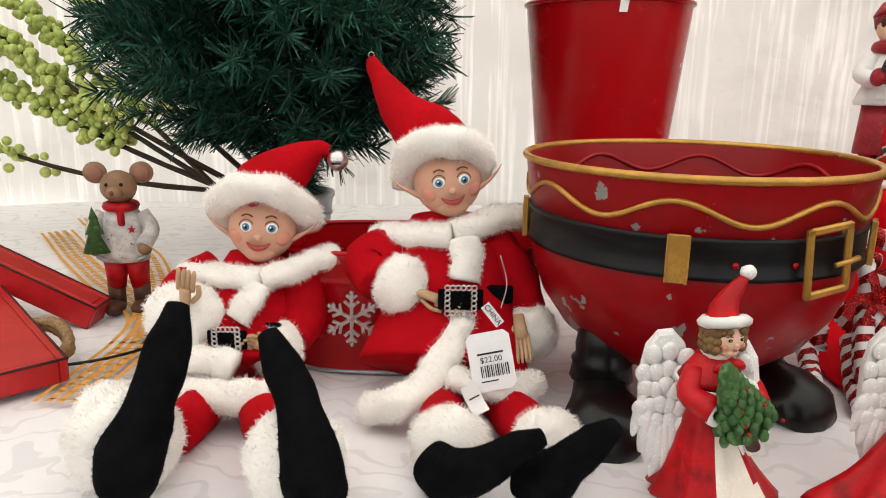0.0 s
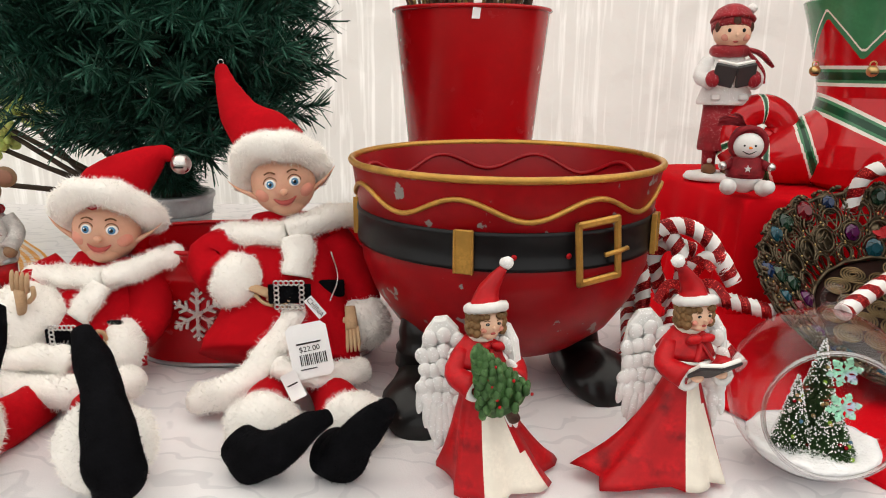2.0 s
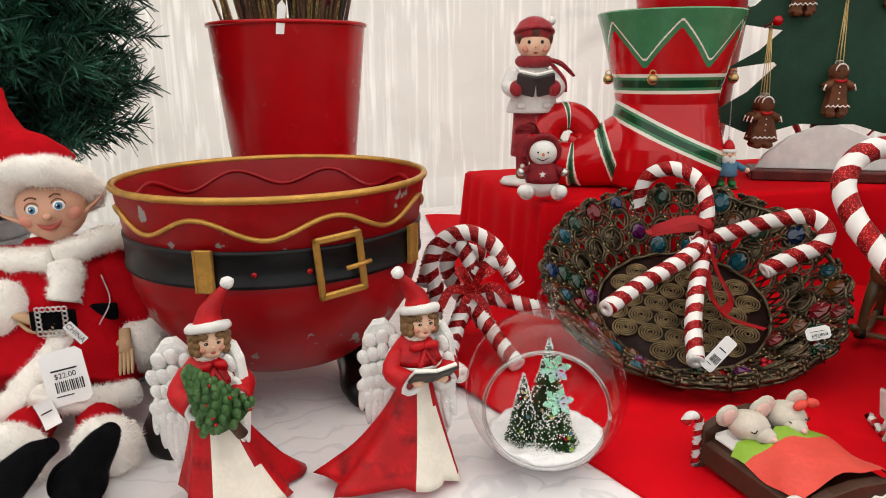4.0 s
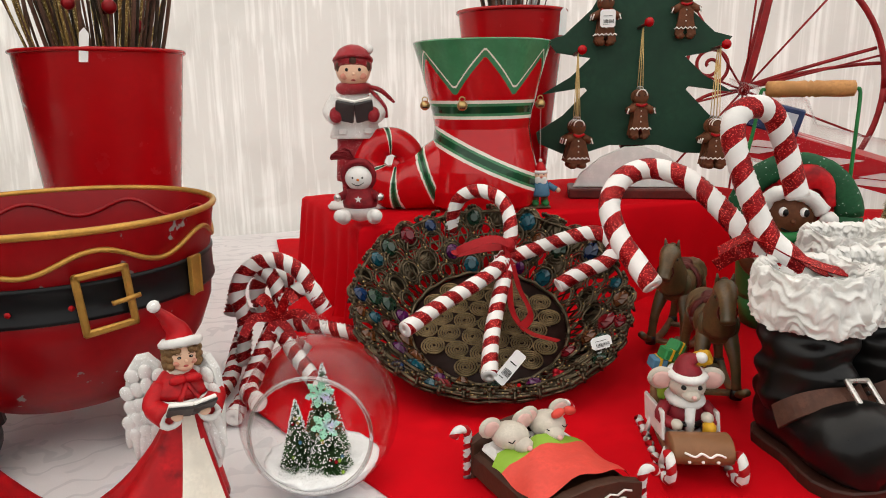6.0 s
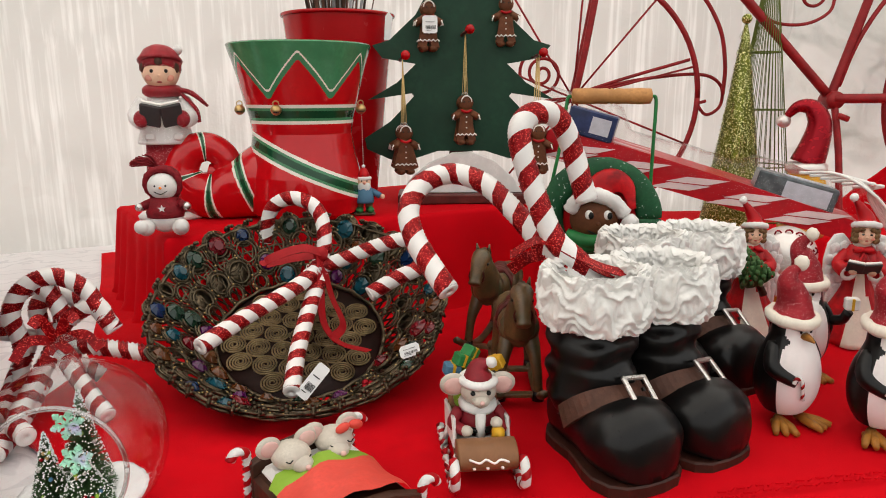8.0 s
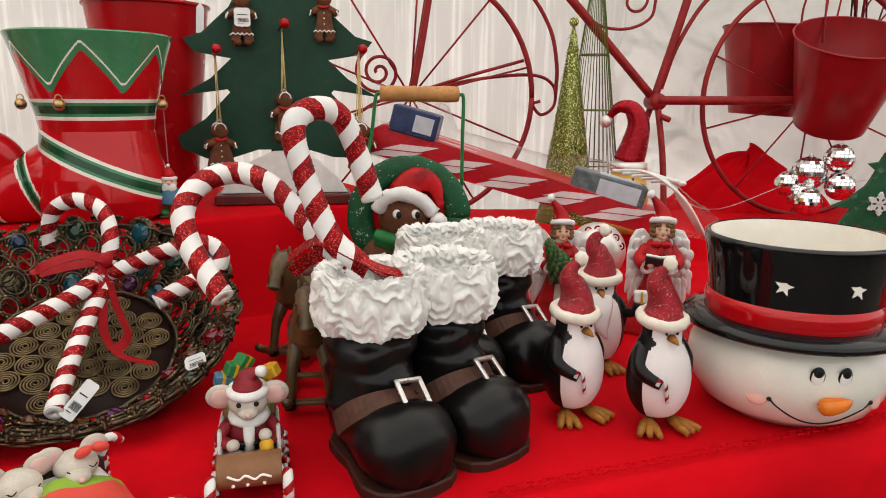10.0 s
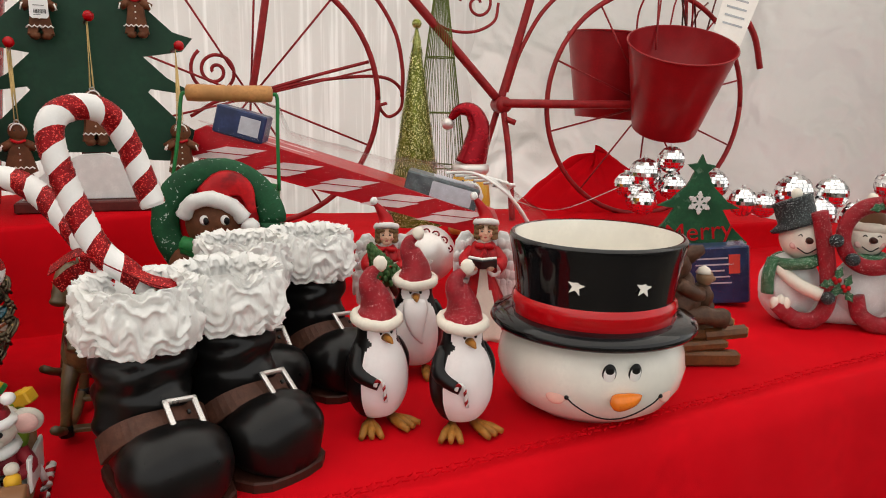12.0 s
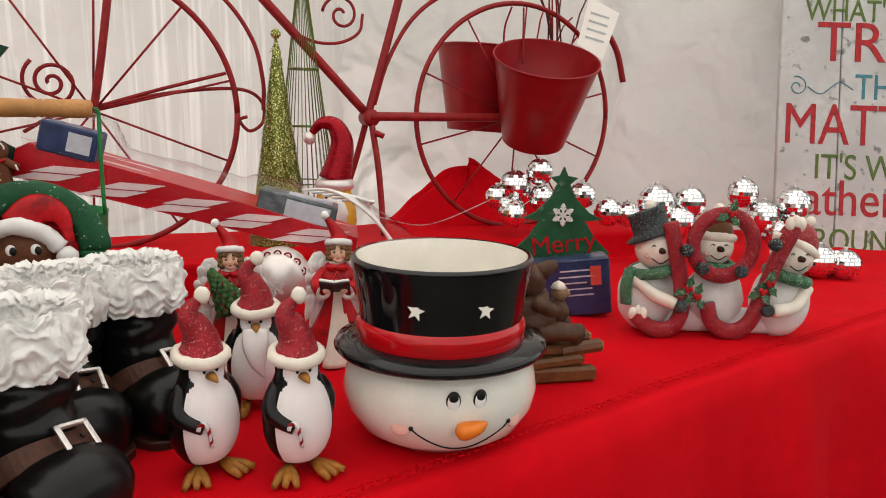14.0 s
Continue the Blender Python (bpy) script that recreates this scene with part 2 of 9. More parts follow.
GLASS = glass("clear_glass", (0.97, 0.97, 0.97), 0.02)
GLASS_EDGE = glass("thick_glass_edge", (0.86, 0.84, 0.84), 0.04, 1.0)
FILM = glass("clear_plastic_film", (0.97, 0.97, 0.97), 0.06, 0.02)


def cloth_mat(name, base, translucent, streak, sscale, crumple=0.55, depth=0.16):
    """Woven cloth with slubs along its height; translucent: the share of light that passes."""
    m = bpy.data.materials.new(name)
    m.use_nodes = True
    n, l = m.node_tree.nodes, m.node_tree.links
    b = n["Principled BSDF"]
    tc, mp = n.new("ShaderNodeTexCoord"), n.new("ShaderNodeMapping")
    mp.inputs["Scale"].default_value = sscale
    l.new(tc.outputs["Object"], mp.inputs[0])
    t1 = n.new("ShaderNodeTexNoise")
    t1.inputs["Scale"].default_value, t1.inputs["Detail"].default_value = 1.0, 6.0
    l.new(mp.outputs[0], t1.inputs["Vector"])
    r = n.new("ShaderNodeMapRange")
    r.inputs[1].default_value, r.inputs[2].default_value = 0.50, 0.66
    l.new(t1.outputs[0], r.inputs[0])
    mx = n.new("ShaderNodeMix")
    mx.data_type = "RGBA"
    mx.inputs[6].default_value, mx.inputs[7].default_value = (*base, 1), (*streak, 1)
    l.new(r.outputs[0], mx.inputs[0])
    l.new(mx.outputs[2], b.inputs["Base Color"])
    b.inputs["Roughness"].default_value = 0.85
    t2 = n.new("ShaderNodeTexNoise")
    t2.inputs["Scale"].default_value, t2.inputs["Detail"].default_value = 5.0, 9.0
    l.new(tc.outputs["Object"], t2.inputs["Vector"])
    bm_ = n.new("ShaderNodeBump")
    bm_.inputs["Strength"].default_value, bm_.inputs["Distance"].default_value = 0.6, 0.03
    l.new(t2.outputs[0], bm_.inputs["Height"])
    warp, wv, cell, crease = n.new("ShaderNodeMix"), n.new("ShaderNodeTexNoise"), n.new("ShaderNodeTexNoise"), n.new("ShaderNodeBump")
    warp.data_type = "VECTOR"
    warp.inputs[0].default_value = 0.28
    wv.inputs["Scale"].default_value = 2.2
    l.new(tc.outputs["Object"], wv.inputs["Vector"])
    l.new(tc.outputs["Object"], warp.inputs[4])
    l.new(wv.outputs[1], warp.inputs[5])
    cell.inputs["Scale"].default_value, cell.inputs["Detail"].default_value = 1.9, 4.0
    l.new(warp.outputs[1], cell.inputs["Vector"])
    crease.inputs["Strength"].default_value, crease.inputs["Distance"].default_value = crumple, depth
    l.new(cell.outputs[0], crease.inputs["Height"])
    l.new(crease.outputs[0], bm_.inputs["Normal"])
    l.new(bm_.outputs[0], b.inputs["Normal"])
    tr, sh = n.new("ShaderNodeBsdfTranslucent"), n.new("ShaderNodeMixShader")
    l.new(mx.outputs[2], tr.inputs[0])
    l.new(bm_.outputs[0], tr.inputs[1])
    sh.inputs[0].default_value = translucent
    l.new(b.outputs[0], sh.inputs[1])
    l.new(tr.outputs[0], sh.inputs[2])
    l.new(sh.outputs[0], n["Material Output"].inputs[0])
    return m


TENT = cloth_mat("tent_cloth", (0.64, 0.625, 0.61), 0.48, (0.80, 0.79, 0.78), (62, 62, 1.3))
TENT_SIDE = cloth_mat("crumpled_tent_plastic", (0.72, 0.71, 0.69), 0.50, (0.76, 0.75, 0.73), (3, 3, 3), 1.0, 0.42)
ROOF = cloth_mat("tent_roof_cloth", (0.90, 0.89, 0.87), 0.75, (0.86, 0.86, 0.85), (2, 2, 2))


def damask_mat():
    """White cloth with woven scrolls that are a little glossier and greyer."""
    m = mat("white_damask", (0.80, 0.78, 0.79), 0.75, 0, 0.04, 6, 0.25, 500)
    n, l = m.node_tree.nodes, m.node_tree.links
    b = n["Principled BSDF"]
    tc = n.new("ShaderNodeTexCoord")
    warp = n.new("ShaderNodeTexNoise")
    warp.inputs["Scale"].default_value = 9.0
    l.new(tc.outputs["Object"], warp.inputs["Vector"])
    add = n.new("ShaderNodeMix")
    add.data_type = "VECTOR"
    add.inputs[0].default_value = 0.12
    l.new(tc.outputs["Object"], add.inputs[4])
    l.new(warp.outputs[1], add.inputs[5])
    w = n.new("ShaderNodeTexWave")
    w.wave_type = "RINGS"
    w.inputs["Scale"].default_value, w.inputs["Distortion"].default_value, w.inputs["Detail"].default_value, w.inputs["Detail Scale"].default_value = 7.0, 9.0, 2.0, 2.2
    l.new(add.outputs[1], w.inputs[0])
    r = n.new("ShaderNodeMapRange")
    r.inputs[1].default_value, r.inputs[2].default_value = 0.86, 0.95
    l.new(w.outputs[1], r.inputs[0])
    old = b.inputs["Base Color"].links[0].from_socket
    mx = n.new("ShaderNodeMix")
    mx.data_type = "RGBA"
    l.new(r.outputs[0], mx.inputs[0])
    l.new(old, mx.inputs[6])
    mx.inputs[7].default_value = (0.70, 0.685, 0.70, 1)
    l.new(mx.outputs[2], b.inputs["Base Color"])
    return m


DAMASK = damask_mat()
RED_CLOTH = mat("red_tablecloth", (0.59, 0.002, 0.008), 0.8, 0, 0.10, 5, 0.35, 900, spec=0.06)
GROUND = mat("trodden_ground", (0.16, 0.14, 0.11), 0.9, 0, 0.3, 2, 0.5, 30)


# ---- mesh helpers ----
class Mesh:
    """Gathers vertices and faces, with a material a face, for one object."""

    def __init__(self):
        self.v, self.f, self.mi, self.sm, self.mats = [], [], [], [], []

    def slot(self, m):
        if m not in self.mats:
            self.mats.append(m)
        return self.mats.index(m)

    def add(self, verts, faces, m, smooth=True, at=None):
        o = len(self.v)
        self.v += [tuple(at @ Vector(p)) for p in verts] if at is not None else [tuple(p) for p in verts]
        mats = m if isinstance(m, list) else [m] * len(faces)
        for f, k in zip(faces, mats):
            self.f.append(tuple(o + i for i in f))
            self.mi.append(self.slot(k))
            self.sm.append(smooth)
        return self

    def grid(self, rows, m, closed=True, smooth=True, at=None, caps=(False, False)):
        """Rows of equally many points, joined into a skin. m: a material, or f(row, column)."""
        k = len(rows[0])
        verts = [p for r in rows for p in r]
        faces, ms = [], []
        for i in range(len(rows) - 1):
            for j in range(k if closed else k - 1):
                j2 = (j + 1) % k
                faces.append((i * k + j, i * k + j2, (i + 1) * k + j2, (i + 1) * k + j))
                ms.append(m(i, j) if callable(m) else m)
        if caps[0]:
            faces.append(tuple(range(k))[::-1])
            ms.append(m(0, 0) if callable(m) else m)
        if caps[1]:
            faces.append(tuple((len(rows) - 1) * k + j for j in range(k)))
            ms.append(m(len(rows) - 2, 0) if callable(m) else m)
        return self.add(verts, faces, ms, smooth, at)

    def lathe(self, prof, m, seg=32, at=None, sx=1.0, sy=1.0, lump=0.0, lscale=20.0, smooth=True, shell=False):
        rows = []
        for r, z in prof:
            row = []
            for j in range(seg):
                a = 2 * math.pi * j / seg
                p = Vector((math.cos(a) * r * sx, math.sin(a) * r * sy, z))
                if lump and r > 1e-5:
                    k = noise.noise(p * lscale) * lump
                    p.x, p.y = p.x * (1 + k / max(r, 0.004)), p.y * (1 + k / max(r, 0.004))
                row.append(p)
            rows.append(row)
        return self.grid(rows, m, True, smooth, at, (not shell and prof[0][0] > 1e-5, not shell and prof[-1][0] > 1e-5))

    def ball(self, c, r, m, seg=16, rings=10, rot=None, lump=0.0, lscale=30.0):
        r = (r, r, r) if isinstance(r, (int, float)) else r
        rows = []
        for i in range(rings + 1):
            t = math.pi * i / rings
            row = []
            for j in range(seg):
                a = 2 * math.pi * j / seg
                p = Vector((math.sin(t) * math.cos(a) * r[0], math.sin(t) * math.sin(a) * r[1], -math.cos(t) * r[2]))
                if lump:
                    p *= 1 + lump * noise.noise((p + Vector(c)) * lscale)
                row.append(p)
            rows.append(row)
        at = Matrix.Translation(c) @ (rot or Matrix.Identity(4))
        return self.grid(rows, m, True, True, at)

    def tube(self, pts, r, m, seg=8, caps=True, twist=0.0, flat=1.0, lump=0.0, lscale=40.0, smooth=True, up=None):
        """A tube along pts; r: a radius or one a point; m: a material, or f(row, column); twist: turns a metre; flat: its second axis."""
        pts = [Vector(p) for p in pts]
        rr = r if isinstance(r, (list, tuple)) else [r] * len(pts)
        rows, s = [], 0.0
        n = None
        for i, p in enumerate(pts):
            d = (pts[min(i + 1, len(pts) - 1)] - pts[max(i - 1, 0)]).normalized()
            if n is None:
                n = Vector(up) if up else (Vector((0, 0, 1)) if abs(d.z) < 0.9 else Vector((1, 0, 0)))
            n = (n - d * n.dot(d)).normalized()
            b = d.cross(n)
            if i:
                s += (p - pts[i - 1]).length
            row = []
            for j in range(seg):
                a = 2 * math.pi * (j / seg + twist * s)
                q = n * math.cos(a) * rr[i] * flat + b * math.sin(a) * rr[i]
                if lump:
                    q *= 1 + lump * noise.noise((p + q) * lscale)
                row.append(p + q)
            rows.append(row)
        return self.grid(rows, m, True, smooth, None, (caps, caps))

    def box(self, c, size, m, bevel=0.0, at=None):
        x, y, z = (s / 2 for s in size)
        b = min(bevel, x * 0.9, y * 0.9, z * 0.9)
        cx, cy, cz = c
        if b <= 0:
            vs = [(cx + i * x, cy + j * y, cz + k * z) for k in (-1, 1) for j in (-1, 1) for i in (-1, 1)]
            fs = [(0, 2, 3, 1), (4, 5, 7, 6), (0, 1, 5, 4), (2, 6, 7, 3), (0, 4, 6, 2), (1, 3, 7, 5)]
            return self.add(vs, fs, m, False, at)
        rows = []
        for zz, d in ((-z, b), (-z + b, 0), (z - b, 0), (z, b)):
            X, Y = x - d, y - d
            rows.append([(cx + u, cy + w, cz + zz) for u, w in ((-X + b, -Y), (X - b, -Y), (X, -Y + b), (X, Y - b), (X - b, Y), (-X + b, Y), (-X, Y - b), (-X, -Y + b))])
        return self.grid(rows, m, True, False, at, (True, True))

    def prism(self, poly, depth, m, at=None, bevel=0.0, side=None):
        """A flat outline (x, z) with thickness along y, from -depth/2 to depth/2, its front edge chamfered."""
        n = len(poly)
        cx, cz = sum(p[0] for p in poly) / n, sum(p[1] for p in poly) / n

        def ring(y, k):
            return [(cx + (x - cx) * k, y, cz + (z - cz) * k) for x, z in poly]
        k = 1 - bevel
        rows = [ring(-depth / 2, k), ring(-depth / 2 + depth * min(0.4, bevel * 4), 1), ring(depth / 2, 1)] if bevel else [ring(-depth / 2, 1), ring(depth / 2, 1)]
        verts = [p for r in rows for p in r]
        faces, ms = [], []
        for i in range(len(rows) - 1):
            for j in range(n):
                j2 = (j + 1) % n
                faces.append((i * n + j, (i + 1) * n + j, (i + 1) * n + j2, i * n + j2))
                ms.append(side or m)
        faces += [tuple(range(n)), tuple((len(rows) - 1) * n + j for j in range(n))[::-1]]
        ms += [m, m]
        return self.add(verts, faces, ms, False, at)

    def hair(self, count, m, length, width, gravity=0.0, where=None, spread=0.5):
        """Thin tapered strands on the faces of the given material, as plush has."""
        want = self.slot(where or m)
        fs = [f for f, k in zip(self.f, self.mi) if k == want and len(f) <= 4]
        if not fs:
            return self
        area = []
        for f in fs:
            a, b, c = (Vector(self.v[i]) for i in f[:3])
            area.append(max(1e-12, (b - a).cross(c - a).length))
        vs, out = [], []
        for f in random.choices(fs, weights=area, k=count):
            q = [Vector(self.v[i]) for i in f]
            u, w = random.random(), random.random()
            p = q[0].lerp(q[1], u).lerp((q[3] if len(q) > 3 else q[2]).lerp(q[2], u), w)
            nn = (q[1] - q[0]).cross(q[2] - q[0])
            if nn.length < 1e-12:
                continue
            nn.normalize()
            d = (nn + Vector((random.gauss(0, spread), random.gauss(0, spread), random.gauss(0, spread) - gravity))).normalized()
            s = d.orthogonal().normalized() * width
            L = length * random.uniform(0.5, 1.2)
            o = len(vs)
            vs += [tuple(p - s), tuple(p + s), tuple(p + d * L)]
            out.append((o, o + 1, o + 2))
        return self.add(vs, out, m, False)

    def data(self, name):
        me = bpy.data.meshes.new(name)
        me.from_pydata(self.v, [], self.f)
        for m in self.mats:
            me.materials.append(m)
        me.polygons.foreach_set("material_index", self.mi)
        me.polygons.foreach_set("use_smooth", self.sm)
        me.update()
        return me


def part(name, mesh, parent=None, label="", at=None):
    """Links a gathered mesh as one object, under a thing or a part if one is given."""
    ob = new(name, mesh.data(name))
    if parent:
        ob.parent = parent
    if at is not None:
        ob.matrix_basis = at
    return tagged(ob, label)


def thing(name, label, category, at=None, group="", mesh=None, kind=""):
    """A top-level thing: an Empty at its base, or one mesh."""
    ob = new(name, mesh.data(name) if mesh else None)
    if at is not None:
        ob.matrix_world = at
    return tagged(ob, label, category, group, kind)


def spot(x, y, z=0.0, turn=0.0, lean=0.0, side=0.0):
    return pose(x, y, z, lean, side, turn)


def curve(points, n=8):
    """Points on a smooth line (Catmull-Rom) through the given ones."""
    P = [Vector(p) for p in points]
    P = [P[0] * 2 - P[1]] + P + [P[-1] * 2 - P[-2]]
    out = []
    for i in range(1, len(P) - 2):
        a, b, c, d = P[i - 1:i + 3]
        for k in range(n):
            t = k / n
            out.append(0.5 * ((2 * b) + (c - a) * t + (2 * a - 5 * b + 4 * c - d) * t * t + (3 * b - a - 3 * c + d) * t ** 3))
    return out + [P[-2]]


def circle(c, r, n=24, axis="z", a0=0.0, a1=360.0):
    out = []
    for i in range(n + 1):
        a = radians(a0 + (a1 - a0) * i / n)
        u, w = r * math.cos(a), r * math.sin(a)
        out.append(Vector(c) + Vector({"z": (u, w, 0), "y": (u, 0, w), "x": (0, u, w)}[axis]))
    return out


def spiral(c, r0, r1, turns, n=40, axis="y", start=0.0, hand=1):
    out = []
    for i in range(n + 1):
        k = i / n
        a = radians(start) + hand * 2 * math.pi * turns * k
        r = r0 + (r1 - r0) * k
        u, w = r * math.cos(a), r * math.sin(a)
        out.append(Vector(c) + Vector({"z": (u, w, 0), "y": (u, 0, w), "x": (0, u, w)}[axis]))
    return out


CANVAS = mat("grey_canvas", (0.16, 0.15, 0.14), 0.85, 0, 0.2, 4, 0.3, 60)


# ---- the place: tables, cloths, tent ----
def sheet(name, rows, m, label, thick=0.004, kind="structure"):
    """A cloth from rows of points; its underside lies a little below."""
    k = Mesh()
    k.grid(rows, m, False)
    low = [[(p[0], p[1], p[2] - thick) for p in r] for r in rows]
    k.grid([r[::-1] for r in low], m, False)
    edge = [r[0] for r in rows] + list(rows[-1][1:]) + [r[-1] for r in rows[::-1][1:]] + list(rows[0][::-1][1:-1])
    k.grid([edge, [(p[0], p[1], p[2] - thick) for p in edge]], m, True)
    return tagged(part(name, k), label, "", "", kind)


def wave(x, y, amp=0.004, s=5.0):
    return amp * noise.noise(Vector((x * s, y * s, 3.1))) + amp * 0.35 * noise.noise(Vector((x * s * 4, y * s * 4, 7.7)))


def build_ground():
    k = Mesh()
    n = 24
    rows = [[(-30 + 60 * i / n, -30 + 60 * j / n, -0.78 + 0.01 * noise.noise(Vector((i, j, 0)))) for i in range(n + 1)] for j in range(n + 1)]
    k.grid(rows, GROUND, False)
    tagged(part("ground", k), "brown trodden earth under and around the tent", "", "", "structure")


TENT_LINE = curve([(-3.0, 0.2, 0), (-2.2, 1.5, 0), (-1.2, 2.0, 0), (-0.3, 2.15, 0), (0.6, 2.12, 0), (1.6, 1.84, 0), (2.4, 1.52, 0), (3.05, 1.12, 0), (3.7, 0.45, 0), (4.2, -0.5, 0)], 40)


def build_tent():
    rows = []
    for k in range(66):
        z = -0.78 + 3.1 * k / 65
        row = []
        for i, p in enumerate(TENT_LINE):
            s = i * 0.025
            wrinkle = 0.022 * noise.noise(Vector((s * 2.2, z * 0.8, 1.0))) + 0.008 * noise.noise(Vector((s * 9, z * 1.6, 4.0)))
            crease = 0.030 * abs(noise.noise(Vector((s * 3 + z * 2.2, z * 3.0 - s * 1.2, 9.0)))) * (2.6 if p.x > 2.62 else 0.6)
            row.append((p.x + 0.4 * wrinkle, p.y - wrinkle - crease, z))
        rows.append(row)
    seam = next(i for i, p in enumerate(TENT_LINE) if p.x > 2.62)
    k = Mesh()
    k.grid([r[:seam + 1] for r in rows], TENT, False)
    tagged(part("wall_tent", k), "white translucent slubbed tent cloth wall, daylight behind", "", "", "structure")
    k = Mesh()
    k.grid([r[seam:] for r in rows], TENT_SIDE, False)
    tagged(part("wall_tent_side", k), "white crumpled plastic tent wall, daylight behind", "", "", "structure")
    roof = Mesh()
    n = 30
    rows = [[(-3.4 + 7.9 * i / n, -1.3 + 3.6 * j / n, 2.2 - 0.25 * abs(j / n - 0.4) + 0.03 * noise.noise(Vector((i * 0.5, j * 0.5, 0)))) for i in range(n + 1)] for j in range(n + 1)]
    roof.grid(rows, ROOF, False)
    tagged(part("ceiling", roof), "white translucent tent roof cloth", "", "", "structure")
    # unseen wall behind the camera, added to darken what glossy fronts reflect
    wall = Mesh()
    wall.grid([[(-4.5 + 0.3 * i, -2.6 + 0.02 * math.sin(i), -0.78 + 0.3 * j) for i in range(34)] for j in range(4)], CANVAS, False)
    tagged(part("wall_south", wall), "unseen grey canvas wall added to darken reflections from the front", "", "", "structure")
    beam = Mesh()
    for i in range(2):
        beam.tube([(-3.2 + i * 7.3, -1.1, -0.78), (-3.2 + i * 7.3, -1.1, 2.1)], 0.025, GALV, 12)
    tagged(part("trim_poles", beam), "grey steel tent poles", "", "", "structure")


def build_tables():
    rows = []
    for j in range(44):
        row = []
        for i in range(100):
            x = -1.9 + 2.75 * i / 99
            y = 0.40 + 1.65 * max(0, j - 8) / 35
            z = wave(x, y, 0.004, 4.0)
            if j < 8:
                z -= 0.06 * (8 - j)
                y = 0.40 - 0.02 * math.sin(math.pi * min(1, (8 - j) / 3)) + 0.012 * math.sin(x * 26) * (8 - j) / 8
            row.append((x, y, z))
        rows.append(row)
    sheet("tablecloth_white", rows, DAMASK, "white damask tablecloth with a woven scroll pattern")
    # red cloth: from its left border, over the long table, down over the front
    left = curve([(0.70, 0.33, 0), (0.635, 0.50, 0), (0.60, 0.58, 0), (0.53, 0.72, 0), (0.50, 0.86, 0), (0.58, 1.05, 0), (0.62, 1.5, 0), (0.64, 1.9, 0)], 8)
    front = [(0.70, 0.33), (1.2, 0.245), (1.60, 0.125), (2.10, -0.02), (2.60, -0.185), (3.6, -0.52)]
    n = 120

    def front_at(u):
        x = 0.70 + 2.9 * u
        for (x0, y0), (x1, y1) in zip(front, front[1:]):
            if x <= x1:
                return x, y0 + (y1 - y0) * (x - x0) / (x1 - x0)
        return front[-1]
    rows = []
    for j in range(10):
        d = (10 - j) / 10
        row = []
        for i in range(n + 1):
            u = i / n
            x, y = front_at(u)
            fold = (0.022 * math.sin(u * 46 + 1.4 * math.sin(u * 9)) + 0.010 * noise.noise(Vector((u * 60, d * 2, 1)))) * min(1, d * 2)
            row.append((x - 0.25 * fold, y - 0.012 * math.sin(min(1, d * 4) * math.pi / 2) - 0.05 * d + fold, 0.003 - 0.55 * d ** 1.15))
        rows.append(row)
    for j in range(58):
        v = j / 57
        lp = left[min(len(left) - 1, round(v * (len(left) - 1)))]
        row = []
        for i in range(n + 1):
            u = i / n
            fx, fy = front_at(u)
            bx, by = 0.64 + 3.2 * u, 1.95 - 1.5 * u
            x, y = fx + (bx - fx) * v, fy + (by - fy) * v
            w = max(0.0, 1 - u * 9)
            x, y = x * (1 - w) + lp.x * w + (0.02 * w if i else 0), y * (1 - w) + lp.y * w
            z = 0.006 + max(-0.003, wave(x, y, 0.005, 5.5))
            z += 0.010 * max(0, noise.noise(Vector((x * 3 + y * 2, y * 7 - x * 5, 2.0)))) * min(1, v * 5)
            row.append((x, y, z))
        rows.append(row)
    sheet("tablecloth_red", rows, RED_CLOTH, "plain red tablecloth draped over the table front")
    seam = Mesh()
    for off in (0.030, 0.040):
        for i in range(150):
            u = 0.16 + 0.6 * i / 150
            x, y = front_at(u)
            a = (x, y + off, 0.0125 + wave(x, y + off, 0.004, 5.5))
            seam.box((0, 0, 0), (0.009, 0.0022, 0.002), RED_CLOTH, 0, Matrix.Translation(a) @ pose(0, 0, 0, 0, 0, -18 + (35 if i % 2 else -5)))
    tagged(part("trim_hem_stitch", seam), "red drawn-thread hem stitching along the cloth", "", "", "structure")


def riser(name, corners, top, label):
    """A low stand under a cloth: rounded shoulders and soft folds down its front."""
    (x0, y0), (x1, y1), (x2, y2), (x3, y3) = corners  # front left, front right, back right, back left
    n = 90
    rows = []
    per = []
    for (ax, ay), (bx, by) in zip(corners, corners[1:] + corners[:1]):
        for i in range(n):
            per.append((ax + (bx - ax) * i / n, ay + (by - ay) * i / n))
    cx, cy = sum(c[0] for c in corners) / 4, sum(c[1] for c in corners) / 4
    for d, z in ((1.12, 0.004), (1.075, 0.02), (1.045, top * 0.45), (1.02, top * 0.8), (1.0, top - 0.008), (0.985, top - 0.001), (0.9, top), (0.5, top + 0.002), (0.0, top)):
        row = []
        for i, (x, y) in enumerate(per):
            lx, ly = x - cx, y - cy
            L = math.hypot(lx, ly)
            out = (d - 1) * 0.16 if d > 1 else 0
            f = min(1.0, (1 - z / top)) * 0.014 * math.sin(i * 0.42 + 2 * math.sin(i * 0.07)) if d > 0.99 else 0
            k = (L + out + f) / L if d > 0.99 else d
            row.append((cx + lx * k, cy + ly * k, z + (wave(x * d, y * d, 0.004, 7.0) if d < 1 else 0)))
        rows.append(row)
    k = Mesh()
    k.grid(rows, RED_CLOTH, True)
    return thing(name, label, "display riser", mesh=k)


